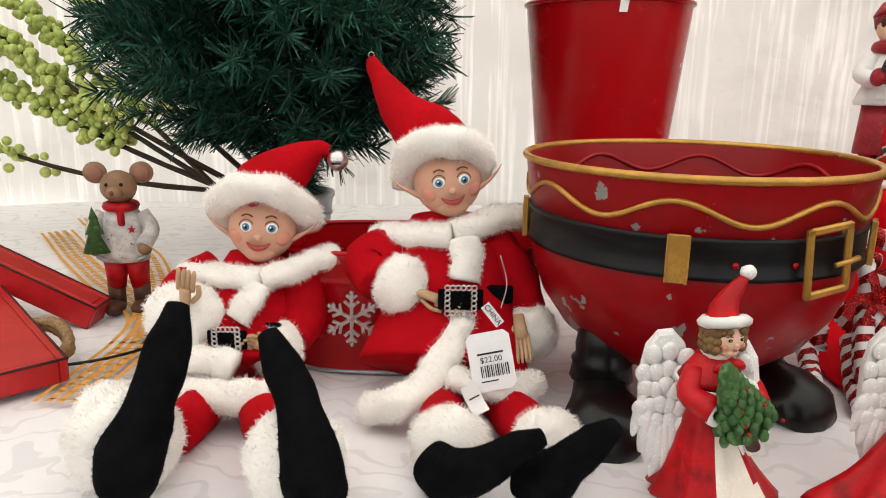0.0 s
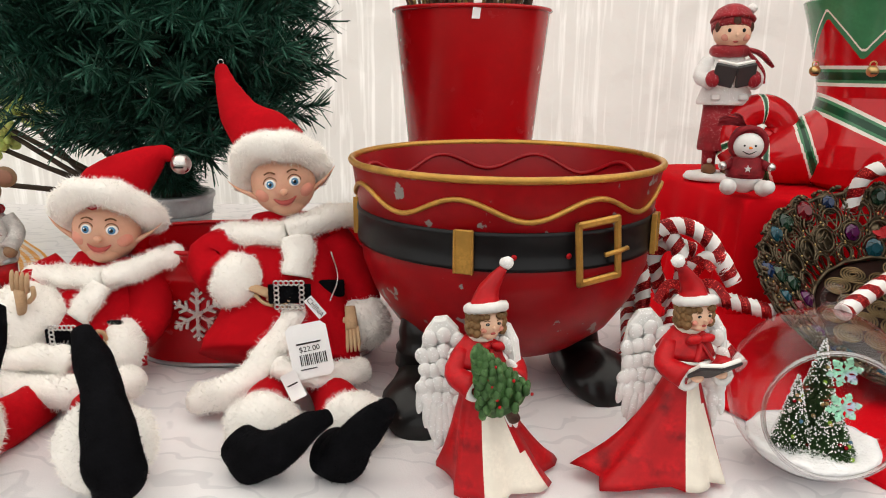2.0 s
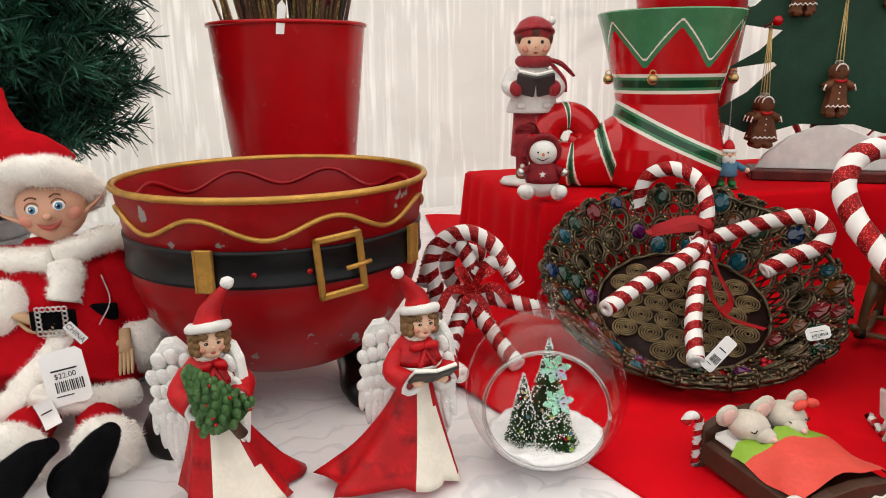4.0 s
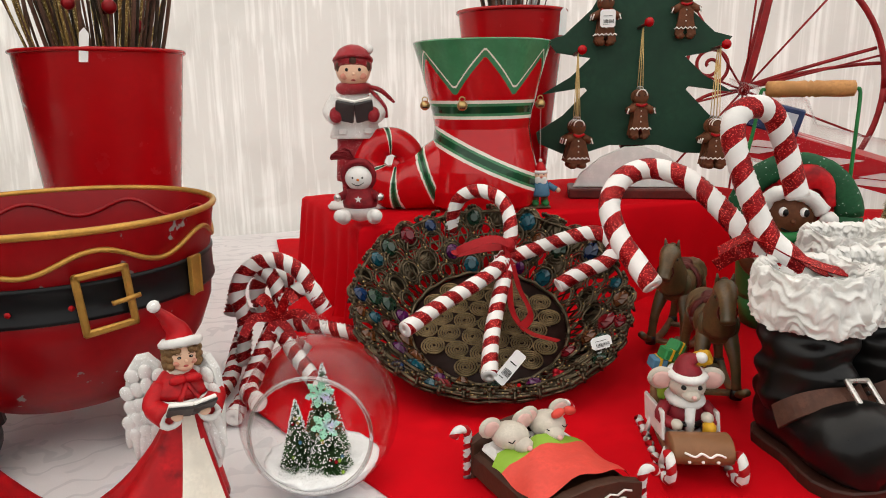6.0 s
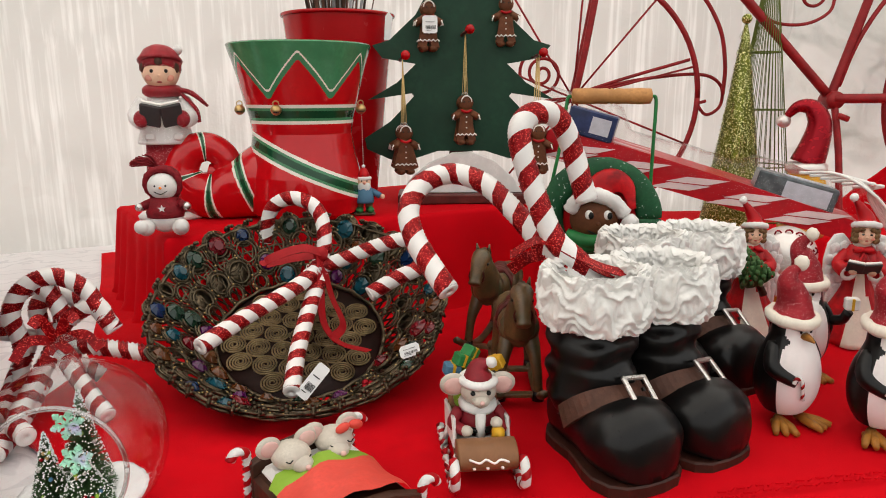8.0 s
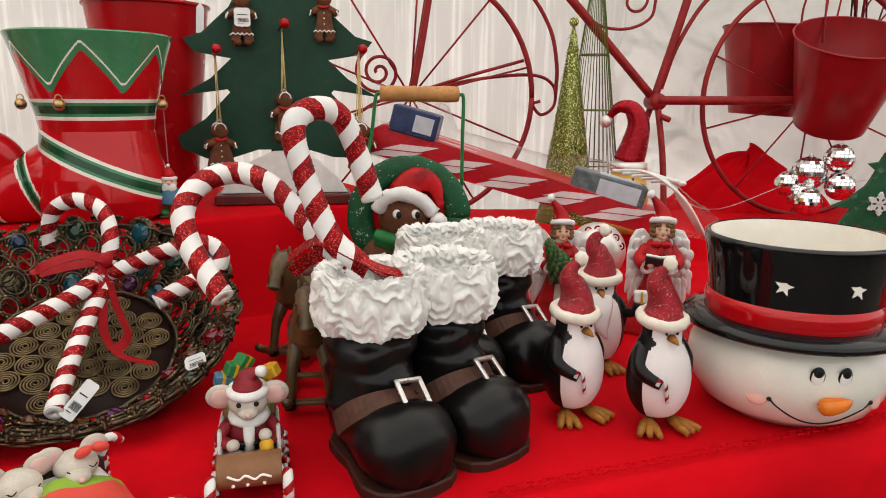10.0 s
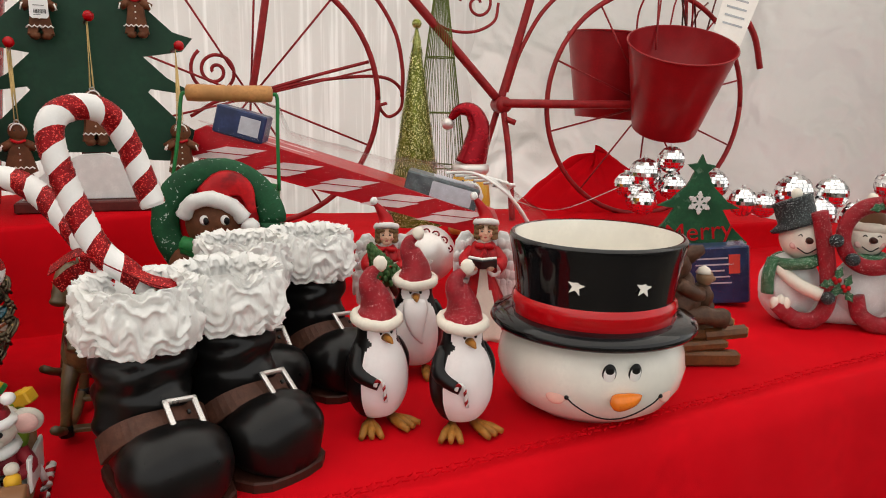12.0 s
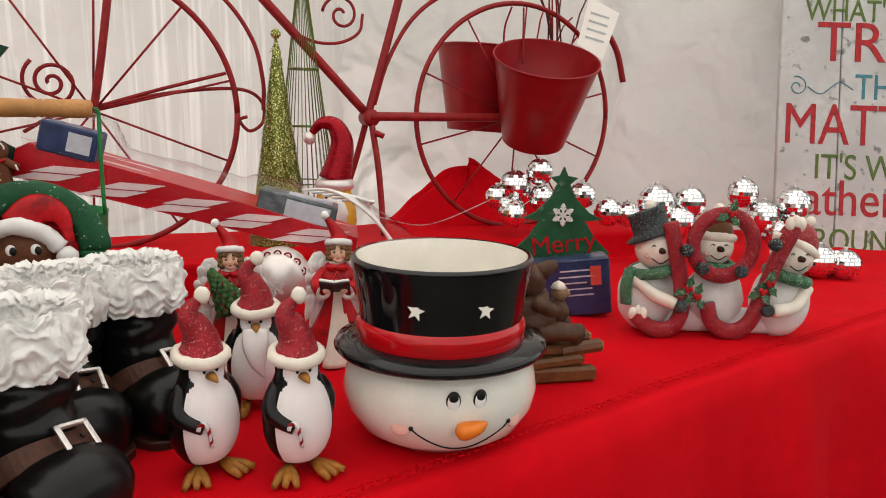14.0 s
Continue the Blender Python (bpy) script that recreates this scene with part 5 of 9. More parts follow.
def angel(label, at, book, sweep, wings, lean=-1, panel=298):
    """sweep: outline of the gown's hem, wider to one side; book: an open book, or else a small fir in the arms."""
    k = Mesh()
    rows, seg = [], 40

    def gown(i, j):
        a = (j + 0.5) / seg * 360
        return CREAM if 256 < a < panel + 14 * i / 14 else RED_RESIN
    for i in range(15):
        f = i / 14
        z = 0.118 * (1 - f)
        row = []
        for j in range(seg):
            a = 2 * math.pi * j / seg
            flare = 0.015 + 0.038 * f ** 1.15
            dx = (sweep[0] if math.cos(a) < 0 else sweep[1]) * max(0, abs(math.cos(a))) * f ** 1.6
            fold = 1 + 0.13 * f * math.sin(a * 7 + 1.0) + 0.03 * math.sin(a * 15 + f * 4)
            row.append((math.cos(a) * (flare + dx) * fold, math.sin(a) * flare * 0.95 * fold, z + 0.010 * max(0, f - 0.7) * (math.sin(a * 3) + 1) + (0.022 * max(0, f - 0.6) * max(0, -math.cos(a)))))
        rows.append(row)
    k.grid(rows, gown, True, True, None, (True, True))
    k.lathe([(0.015, 0.112), (0.019, 0.128), (0.020, 0.145), (0.013, 0.158), (0.008, 0.165)], RED_RESIN, 18, None, 1.15, 0.85)
    k.lathe([(0.028, 0.138), (0.027, 0.143), (0.016, 0.160), (0.009, 0.165)], RED_RESIN, 20, None, 1.05, 0.95, 0.002, 120)
    k.tube(circle((0, -0.002, 0.163), 0.009, 12), 0.004, CREAM, 6)
    k.tube([Vector((math.cos(a) * 0.0295, math.sin(a) * 0.0268, 0.138 + 0.004 * math.sin(a))) for a in [2 * math.pi * v / 28 for v in range(29)]], 0.0018, WHITE_RESIN, 6, True, 0, 1, 0.3, 400)
    for s in (-1, 1):
        k.ball((s * 0.008 + 0.002, -0.0185, 0.157), (0.0085, 0.0038, 0.0048), RED_RESIN, 12, 8, pose(0, 0, 0, 0, s * 18, 0))
        k.tube(curve([(0.002, -0.019, 0.155), (0.002 + s * 0.004, -0.024, 0.146), (0.002 + s * 0.009, -0.028, 0.137)], 3), 0.0030, RED_RESIN, 6, True, 0, 0.5)
    head = Vector((0.003, -0.006, 0.180))
    k.ball(head[:], (0.0155, 0.0158, 0.0172), FACE, 22, 16)
    k.ball((head + Vector((0, -0.006, -0.0105)))[:], (0.0085, 0.0085, 0.0062), FACE, 14, 10)
    for v in range(34):
        a = radians(-38 + 256 * v / 33)
        for u in range(3):
            k.ball((head.x + math.cos(a) * (0.0150 + 0.0012 * (v % 2)), head.y + 0.001 + math.sin(a) * 0.0145, head.z + 0.006 - 0.0072 * u + 0.0016 * math.sin(v * 2.1)), (0.0042, 0.0042, 0.0046), HAIR, 7, 5)
    for s in (-1, 1):
        for u in range(3):
            k.ball((head.x + s * (0.0062 + 0.0032 * u), head.y - 0.0142 + 0.0032 * u, head.z + 0.0092 - 0.0016 * u), (0.0034, 0.0030, 0.0030), HAIR, 7, 5)
        k.ball((head.x + s * 0.0056, head.y - 0.0148, head.z + 0.0018), (0.0021, 0.0010, 0.0015), BLACK, 10, 6)
        k.ball((head.x + s * 0.0060, head.y - 0.0155, head.z + 0.0021), 0.0005, EYE_WHITE, 6, 4)
        k.tube([head + Vector((s * 0.0034, -0.0152, 0.0050)), head + Vector((s * 0.0060, -0.0149, 0.0058)), head + Vector((s * 0.0086, -0.0136, 0.0048))], 0.0004, BROW, 4)
        k.ball((head.x + s * 0.0080, head.y - 0.0125, head.z - 0.0048), (0.0036, 0.0018, 0.0028), BLUSH, 8, 6)
    k.ball((head.x, head.y - 0.0164, head.z - 0.0020), 0.0019, FACE, 8, 6)
    k.ball((head.x, head.y - 0.0150, head.z - 0.0080), (0.0026, 0.0010, 0.0013), LIP, 8, 6)
    band = [head + Vector((math.cos(a) * 0.0162, math.sin(a) * 0.0158 + 0.002, 0.0135 - 0.0045 * math.sin(a))) for a in [2 * math.pi * v / 24 for v in range(25)]]
    k.tube(band, 0.0052, WHITE_RESIN, 9, True, 0, 1, 0.35, 300)
    hat = curve([head + Vector((0, 0.003, 0.012)), head + Vector((lean * 0.002, 0.005, 0.026)), head + Vector((lean * 0.010, 0.005, 0.040)), head + Vector((lean * 0.018, 0.004, 0.051))], 5)
    k.tube(hat, [0.0158 - 0.0118 * (v / (len(hat) - 1)) ** 0.85 for v in range(len(hat))], RED_RESIN, 14, True, 0, 1, 0.10, 120)
    k.ball((head + Vector((lean * 0.021, 0.004, 0.056)))[:], 0.0066, WHITE_GLITTER, 12, 8, None, 0.15, 300)
    for s in (-1, 1):
        k.tube(curve([(s * 0.018, -0.002, 0.150), (s * 0.030, -0.012, 0.132), (s * 0.020, -0.032, 0.124)], 4), [0.0085, 0.0090, 0.0095, 0.010, 0.0105, 0.011, 0.0115, 0.012, 0.0125], RED_RESIN, 10)
        k.tube(circle((s * 0.019, -0.034, 0.122), 0.0085, 10, "y"), 0.0036, WHITE_RESIN, 7, True, 0, 1, 0.3, 300)
        k.ball((s * 0.013, -0.038, 0.126), (0.006, 0.007, 0.005), FACE, 10, 8)
    if book:
        for s in (-1, 1):
            m = pose(s * 0.0115, -0.046, 0.134, 48, 0, s * 14) @ pose(0, 0, 0, 0, s * -10, 0)
            k.box((0, 0, 0), (0.0235, 0.0030, 0.026), BOOK, 0.001, m)
            k.box((0, 0.0034, 0.0012), (0.0225, 0.0042, 0.0255), PAGE, 0.001, m)
        k.ball((-0.006, -0.021, 0.158), (0.009, 0.004, 0.005), RED_RESIN, 10, 6)
        k.ball((0.008, -0.021, 0.158), (0.009, 0.004, 0.005), RED_RESIN, 10, 6)
    else:
        fir = pose(0.014, -0.036, 0.096, 6, -28, 0) @ Matrix.Diagonal((1.1, 1.1, 1.12, 1))
        for i in range(90):
            f = (i + 0.5) / 90
            a = i * 2.4
            r = 0.0215 * (1 - f) + 0.002
            p = fir @ Vector((math.cos(a) * r, math.sin(a) * r * 0.7, 0.012 + 0.062 * f))
            k.ball(p[:], (0.0042, 0.0042, 0.0062), FIR_PAINT, 6, 5)
        k.lathe([(0.020, 0.010), (0.015, 0.04), (0.001, 0.075)], FIR_PAINT, 12, fir, 1, 0.7)
        k.lathe([(0.0055, -0.012), (0.005, 0.014)], DARK_HAIR, 10, fir)
        for i in range(9):
            a, f = i * 2.1, (i + 0.5) / 9
            p = fir @ Vector((math.cos(a) * 0.021 * (1 - f), -0.016 * (1 - f) - 0.002, 0.014 + 0.055 * f))
            k.ball(p[:], 0.0017, RED_RESIN, 6, 5)
    for s, yaw in wings:
        feather_wing(k, pose(s * 0.008, 0.016, 0.140, 0, 0, yaw), 0.112, 0.046, WHITE_GLITTER, s)
    thing("angel_figurine", label, "figurine", at, "angel figurines", k)


angel("winged angel figurine in a red gown, hugging a small green fir", spot(0.230, 0.556, 0.004, 18) @ Matrix.Diagonal((1.0, 1.0, 0.93, 1)), False, (-0.020, 0.030), ((-1, -28), (1, -60)), 1, 302)
angel("winged angel figurine in a red and cream gown, reading a book", spot(0.432, 0.568, 0.004, 14) @ Matrix.Diagonal((1.0, 1.0, 0.93, 1)), True, (0.050, -0.016), ((-1, -24), (1, -50)))
angel("small angel figurine with a fir, half hidden behind the boots", spot(1.612, 0.640, 0.004, -40) @ Matrix.Scale(1.02, 4), False, (0.004, 0.02), ((-1, -10), (1, 10)))
angel("red-gowned angel figurine reading a book behind the penguins", spot(1.742, 0.528, 0.004, -50) @ Matrix.Scale(1.06, 4), True, (0.03, 0.02), ((-1, 20), (1, 0)))


# ---- glass globe with a snowy village of bottle-brush trees ----
def brush_tree(k, c, h, r, n=900):
    vs, fs, ms = [], [], []
    for i in range(n):
        f = random.random()
        a = random.uniform(0, 2 * math.pi)
        rr = r * (1 - f) + 0.001
        p = Vector((c[0], c[1], c[2] + f * h))
        q = p + Vector((math.cos(a) * rr, math.sin(a) * rr, random.uniform(-0.001, 0.003)))
        s = Vector((-math.sin(a), math.cos(a), 0)) * 0.00045
        o = len(vs)
        vs += [tuple(p - s), tuple(p + s), tuple(q + s), tuple(q - s)]
        fs.append((o, o + 1, o + 2, o + 3))
        ms.append(FIR_PAINT)
        if random.random() < 0.30:
            k.ball(q[:], random.uniform(0.0005, 0.0010), SNOW, 5, 4)
    k.add(vs, fs, ms, False)
    k.tube([c, (c[0], c[1], c[2] + h)], 0.0012, BRONZE, 6)


def build_globe():
    c = Vector((0.569, 0.560, 0.087))
    R = 0.085
    t = thing("glass_globe", "clear glass globe with an open face, snow and frosted trees inside", "ornament", spot(*c))
    front = (Vector((-0.30, -0.95, 0.05))).normalized()
    rot = front.to_track_quat("Z", "Y").to_matrix().to_4x4()
    prof = [(R * math.sin(a), R * math.cos(a)) for a in [radians(46 + (180 - 46) * q / 30) for q in range(31)]]
    k = Mesh()
    k.lathe(prof, GLASS, 64, rot, shell=True)
    part("globe", k, t).visible_shadow = False
    k = Mesh()
    k.tube([rot @ p for p in circle((0, 0, prof[0][1]), prof[0][0], 64)], 0.0024, GLASS_EDGE, 8)
    part("lip", k, t, "rounded glass lip").visible_shadow = False
    k = Mesh()
    k.lathe([(0.013, 0.082), (0.010, 0.088), (0.008, 0.092)], GLASS, 20, shell=True)
    k.tube(circle((0, 0, 0.101), 0.010, 24, "y"), 0.0028, GLASS, 8)
    part("hanging_loop", k, t, "clear glass hanging loop").visible_shadow = False
    k = Mesh()
    rows = []
    for i in range(13):
        f = i / 12
        r = math.sqrt(max(0, 0.083 ** 2 - 0.055 ** 2)) * f
        rows.append([(math.cos(2 * math.pi * j / 40) * r, math.sin(2 * math.pi * j / 40) * r, -0.055 + 0.006 * noise.noise(Vector((math.cos(2 * math.pi * j / 40) * r * 60, math.sin(2 * math.pi * j / 40) * r * 60, 0))) + 0.004) for j in range(40)])
    for zz in (-0.063, -0.072, -0.079, -0.083):
        r = math.sqrt(max(1e-8, 0.0835 ** 2 - zz ** 2))
        rows.append([(math.cos(2 * math.pi * j / 40) * r, math.sin(2 * math.pi * j / 40) * r, zz) for j in range(40)])
    k.grid(rows, SNOW, True)
    k.hair(2500, SNOW, 0.004, 0.0005, 0, None, 0.7)
    part("snow", k, t, "white fluffy snow bed")
    for x, y, h, r in ((0.006, 0.010, 0.098, 0.026), (-0.026, -0.006, 0.070, 0.018), (0.004, -0.022, 0.052, 0.024)):
        k = Mesh()
        brush_tree(k, (x, y, -0.055), h * 1.08, r * 1.08, 2200)
        for i in range(8):
            f = random.random() * 0.8
            a = random.uniform(-2.6, -0.6)
            k.ball((x + math.cos(a) * r * (1 - f), y + math.sin(a) * r * (1 - f), -0.05 + h * f), 0.0022, random.choice((BRASS, RED_METALLIC, SILVER, BLUE_PAINT, LIME)), 8, 6)
        part("frosted_tree", k, t, "snow-tipped green bottle-brush tree")
    for x, z in ((-0.004, 0.040), (0.0, 0.004)):
        k = Mesh()
        flake(k, IRID, 0.014, 0.0026, spot(x, -0.040, z, -18, 4, 14), 6, 2)
        part("snowflake", k, t, "iridescent plastic snowflake")


IRID = mat("iridescent_plastic", (0.42, 0.85, 0.62), 0.25, 0.2, 0.2, 90, 0.0, second=(0.62, 0.50, 0.85), thresh=0.5, soft=0.2, sscale=45)
build_globe()


# ---- candy canes ----
def cane(k, pts, r, pitch=0.034, n=9, end=True):
    c = curve(pts, n)
    fine = []
    for a, b in zip(c, c[1:]):
        m = max(1, int((b - a).length / 0.004))
        fine += [a.lerp(b, q / m) for q in range(m)]
    fine.append(c[-1])
    k.tube(fine, r, lambda i, j: CANE_RED if j < 8 else CANE_WHITE, 16, True, 1 / pitch)
    if end:
        for p, q in ((fine[0], fine[2]), (fine[-1], fine[-3])):
            d = (p - q).normalized()
            k.lathe([(0.0, 0.001), (r * 0.22, 0.0012), (r * 0.22, 0.0022), (r * 0.9, 0.0016), (r * 0.98, 0)], CANE_WHITE, 14, Matrix.Translation(p) @ d.to_track_quat("Z", "Y").to_matrix().to_4x4())


def ribbon_strip(k, pts, w, m, up=(0, 0, 1)):
    c = curve(pts, 7)
    rows = []
    for i, p in enumerate(c):
        d = (c[min(i + 1, len(c) - 1)] - c[max(i - 1, 0)]).normalized()
        s = d.cross(Vector(up))
        s = (s if s.length > 0.1 else d.cross(Vector((1, 0, 0)))).normalized() * w / 2
        nn = s.cross(d).normalized() * 0.0006
        rows.append([p - s + nn, p + s + nn, p + s - nn, p - s - nn])
    k.grid(rows, m, True, False, None, (True, True))


def loose(*args):
    k = Mesh()
    ribbon_strip(k, *args)
    return k


def ribbon_thing(label, strips):
    t = thing("ribbon", label, "ribbon")
    for k in strips:
        part("ribbon_tail", k, t)
    return t


def cane_thing(label, pts, r, group, pitch=0.034):
    k = Mesh()
    cane(k, pts, r, pitch)
    return thing("candy_cane", label, "candy cane", group=group, mesh=k)


BIG = "large glittered candy canes"
cane_thing("large red glitter and white candy cane stuck in a boot", [(1.150, 0.475, 0.165), (1.128, 0.489, 0.217), (1.101, 0.51, 0.25), (1.085, 0.531, 0.303), (1.075, 0.551, 0.363), (1.083, 0.557, 0.39), (1.111, 0.562, 0.4), (1.139, 0.563, 0.392), (1.158, 0.561, 0.36), (1.178, 0.549, 0.288)], 0.0145, BIG, 0.042)
cane_thing("large red glitter and white candy cane bending over the basket", [(1.135, 0.470, 0.170), (1.119, 0.497, 0.209), (1.107, 0.541, 0.236), (1.094, 0.588, 0.273), (1.074, 0.636, 0.307), (1.049, 0.68, 0.316), (1.005, 0.677, 0.305), (0.976, 0.66, 0.275), (0.973, 0.632, 0.238), (0.981, 0.602, 0.209), (0.989, 0.574, 0.184)], 0.0145, BIG, 0.042)
strips = []
strips.append(loose([(1.060, 0.545, 0.228), (1.085, 0.515, 0.250), (1.118, 0.487, 0.232), (1.150, 0.468, 0.212), (1.185, 0.455, 0.214)], 0.016, CANE_RED, (0, -0.5, 0.8)))
strips.append(loose([(1.118, 0.487, 0.232), (1.135, 0.455, 0.222), (1.165, 0.440, 0.214)], 0.014, CANE_RED, (0, -0.5, 0.8)))
strips.append(loose([(1.118, 0.490, 0.236), (1.090, 0.540, 0.225), (1.070, 0.560, 0.205)], 0.016, CANE_RED, (0, -0.8, 0.3)))
ribbon_thing("red glitter ribbon tied round the two large canes", strips)

SMALL = "tied candy canes in the basket"
for lb, pts in (("glittered candy cane with its hook over the basket rim", [(0.718, 0.758, 0.099), (0.787, 0.798, 0.118), (0.880, 0.838, 0.146), (0.926, 0.881, 0.170), (0.94, 0.906, 0.212), (0.935, 0.935, 0.244), (0.907, 0.967, 0.256), (0.879, 0.992, 0.236), (0.868, 1.001, 0.182)]),
                ("glittered candy cane lying down the basket with a label", [(0.819, 0.694, 0.040), (0.848, 0.758, 0.072), (0.886, 0.819, 0.114), (0.924, 0.872, 0.152)]),
                ("glittered candy cane hooked across the basket", [(0.905, 0.877, 0.152), (0.957, 0.856, 0.172), (1.006, 0.833, 0.192), (1.046, 0.809, 0.202), (1.064, 0.789, 0.186), (1.049, 0.78, 0.164), (1.010, 0.782, 0.150), (0.968, 0.783, 0.131)])):
    cane_thing(lb, pts, 0.0122, SMALL)
strips = []
strips.append(loose([(0.918, 0.864, 0.176), (0.909, 0.836, 0.130), (0.902, 0.806, 0.090), (0.915, 0.775, 0.066), (0.946, 0.737, 0.060)], 0.016, RIBBON, (0.6, -0.6, 0.5)))
strips.append(loose([(0.922, 0.866, 0.174), (0.926, 0.838, 0.120), (0.930, 0.800, 0.085), (0.905, 0.782, 0.070)], 0.014, RIBBON, (0.6, -0.6, 0.5)))
strips.append(loose([(0.920, 0.862, 0.184), (0.892, 0.860, 0.194), (0.858, 0.862, 0.188), (0.836, 0.874, 0.176), (0.842, 0.892, 0.168), (0.876, 0.892, 0.172), (0.914, 0.874, 0.178)], 0.013, RIBBON, (0.0, -0.7, 0.5)))
k = Mesh()
k.ball((0.921, 0.868, 0.180), (0.012, 0.010, 0.012), RIBBON, 10, 8)
strips.append(k)
ribbon_thing("red ribbon bow tying the basket's candy canes", strips)
price_tag(spot(0.846, 0.686, 0.052, -35, -25, 38), 0.018, 0.052, "white barcode label on a candy cane", ())
price_tag(spot(0.985, 0.682, 0.072, -38, -30, -22), 0.030, 0.018, "white barcode label on the basket side", ())

HEAP = "candy canes heaped beside the planter"
for n, pts in enumerate(([(0.500, 0.88, 0.03), (0.508, 0.90, 0.09), (0.500, 0.905, 0.135), (0.520, 0.905, 0.170), (0.556, 0.898, 0.182), (0.590, 0.885, 0.165), (0.606, 0.872, 0.136), (0.622, 0.860, 0.108)],
                         [(0.490, 0.915, 0.10), (0.508, 0.915, 0.155), (0.540, 0.908, 0.168), (0.560, 0.892, 0.130), (0.556, 0.878, 0.09), (0.572, 0.86, 0.05)],
                         [(0.560, 0.872, 0.094), (0.615, 0.852, 0.084), (0.668, 0.828, 0.074)],
                         [(0.513, 0.735, 0.030), (0.502, 0.770, 0.036), (0.522, 0.82, 0.06), (0.548, 0.868, 0.092)],
                         [(0.600, 0.775, 0.02), (0.588, 0.80, 0.034), (0.570, 0.835, 0.060), (0.552, 0.868, 0.090)],
                         [(0.560, 0.885, 0.118), (0.600, 0.875, 0.142), (0.618, 0.862, 0.115)],
                         [(0.455, 0.80, 0.016), (0.480, 0.86, 0.02), (0.50, 0.93, 0.05), (0.52, 0.96, 0.09)],
                         [(0.480, 0.735, 0.016), (0.500, 0.79, 0.022), (0.530, 0.86, 0.05)],
                         [(0.600, 0.93, 0.02), (0.560, 0.94, 0.06), (0.530, 0.93, 0.12), (0.545, 0.925, 0.15), (0.585, 0.92, 0.14)])):
    cane_thing("red glitter and white candy cane in a tied heap", pts, 0.0125, HEAP, 0.027)
strips = []
for a in range(6):
    d = Vector((math.cos(a * 1.05), -0.3, math.sin(a * 1.05)))
    c = Vector((0.552, 0.852, 0.104))
    strips.append(loose([c, c + d * 0.022 + Vector((0, 0, 0.008)), c + d * 0.036 + Vector((0, 0, 0.006)), c + d * 0.050 - Vector((0, 0.006, 0.012))], 0.013, CANE_RED, (0.2, -1, 0.2)))
ribbon_thing("red glitter ribbon bow on the candy cane heap", strips)


# dark brown that paints the red cloth's shade between the basket's spirals
CLOTH_SHADE = mat("shaded_cloth_brown", (0.022, 0.008, 0.006), 0.5, 0, 0.3, 40, 0.2)
OLD_BRASS = mat("old_brass_wire", (0.24, 0.17, 0.09), 0.34, 0.9, 0.35, 60, 0.2, 150)


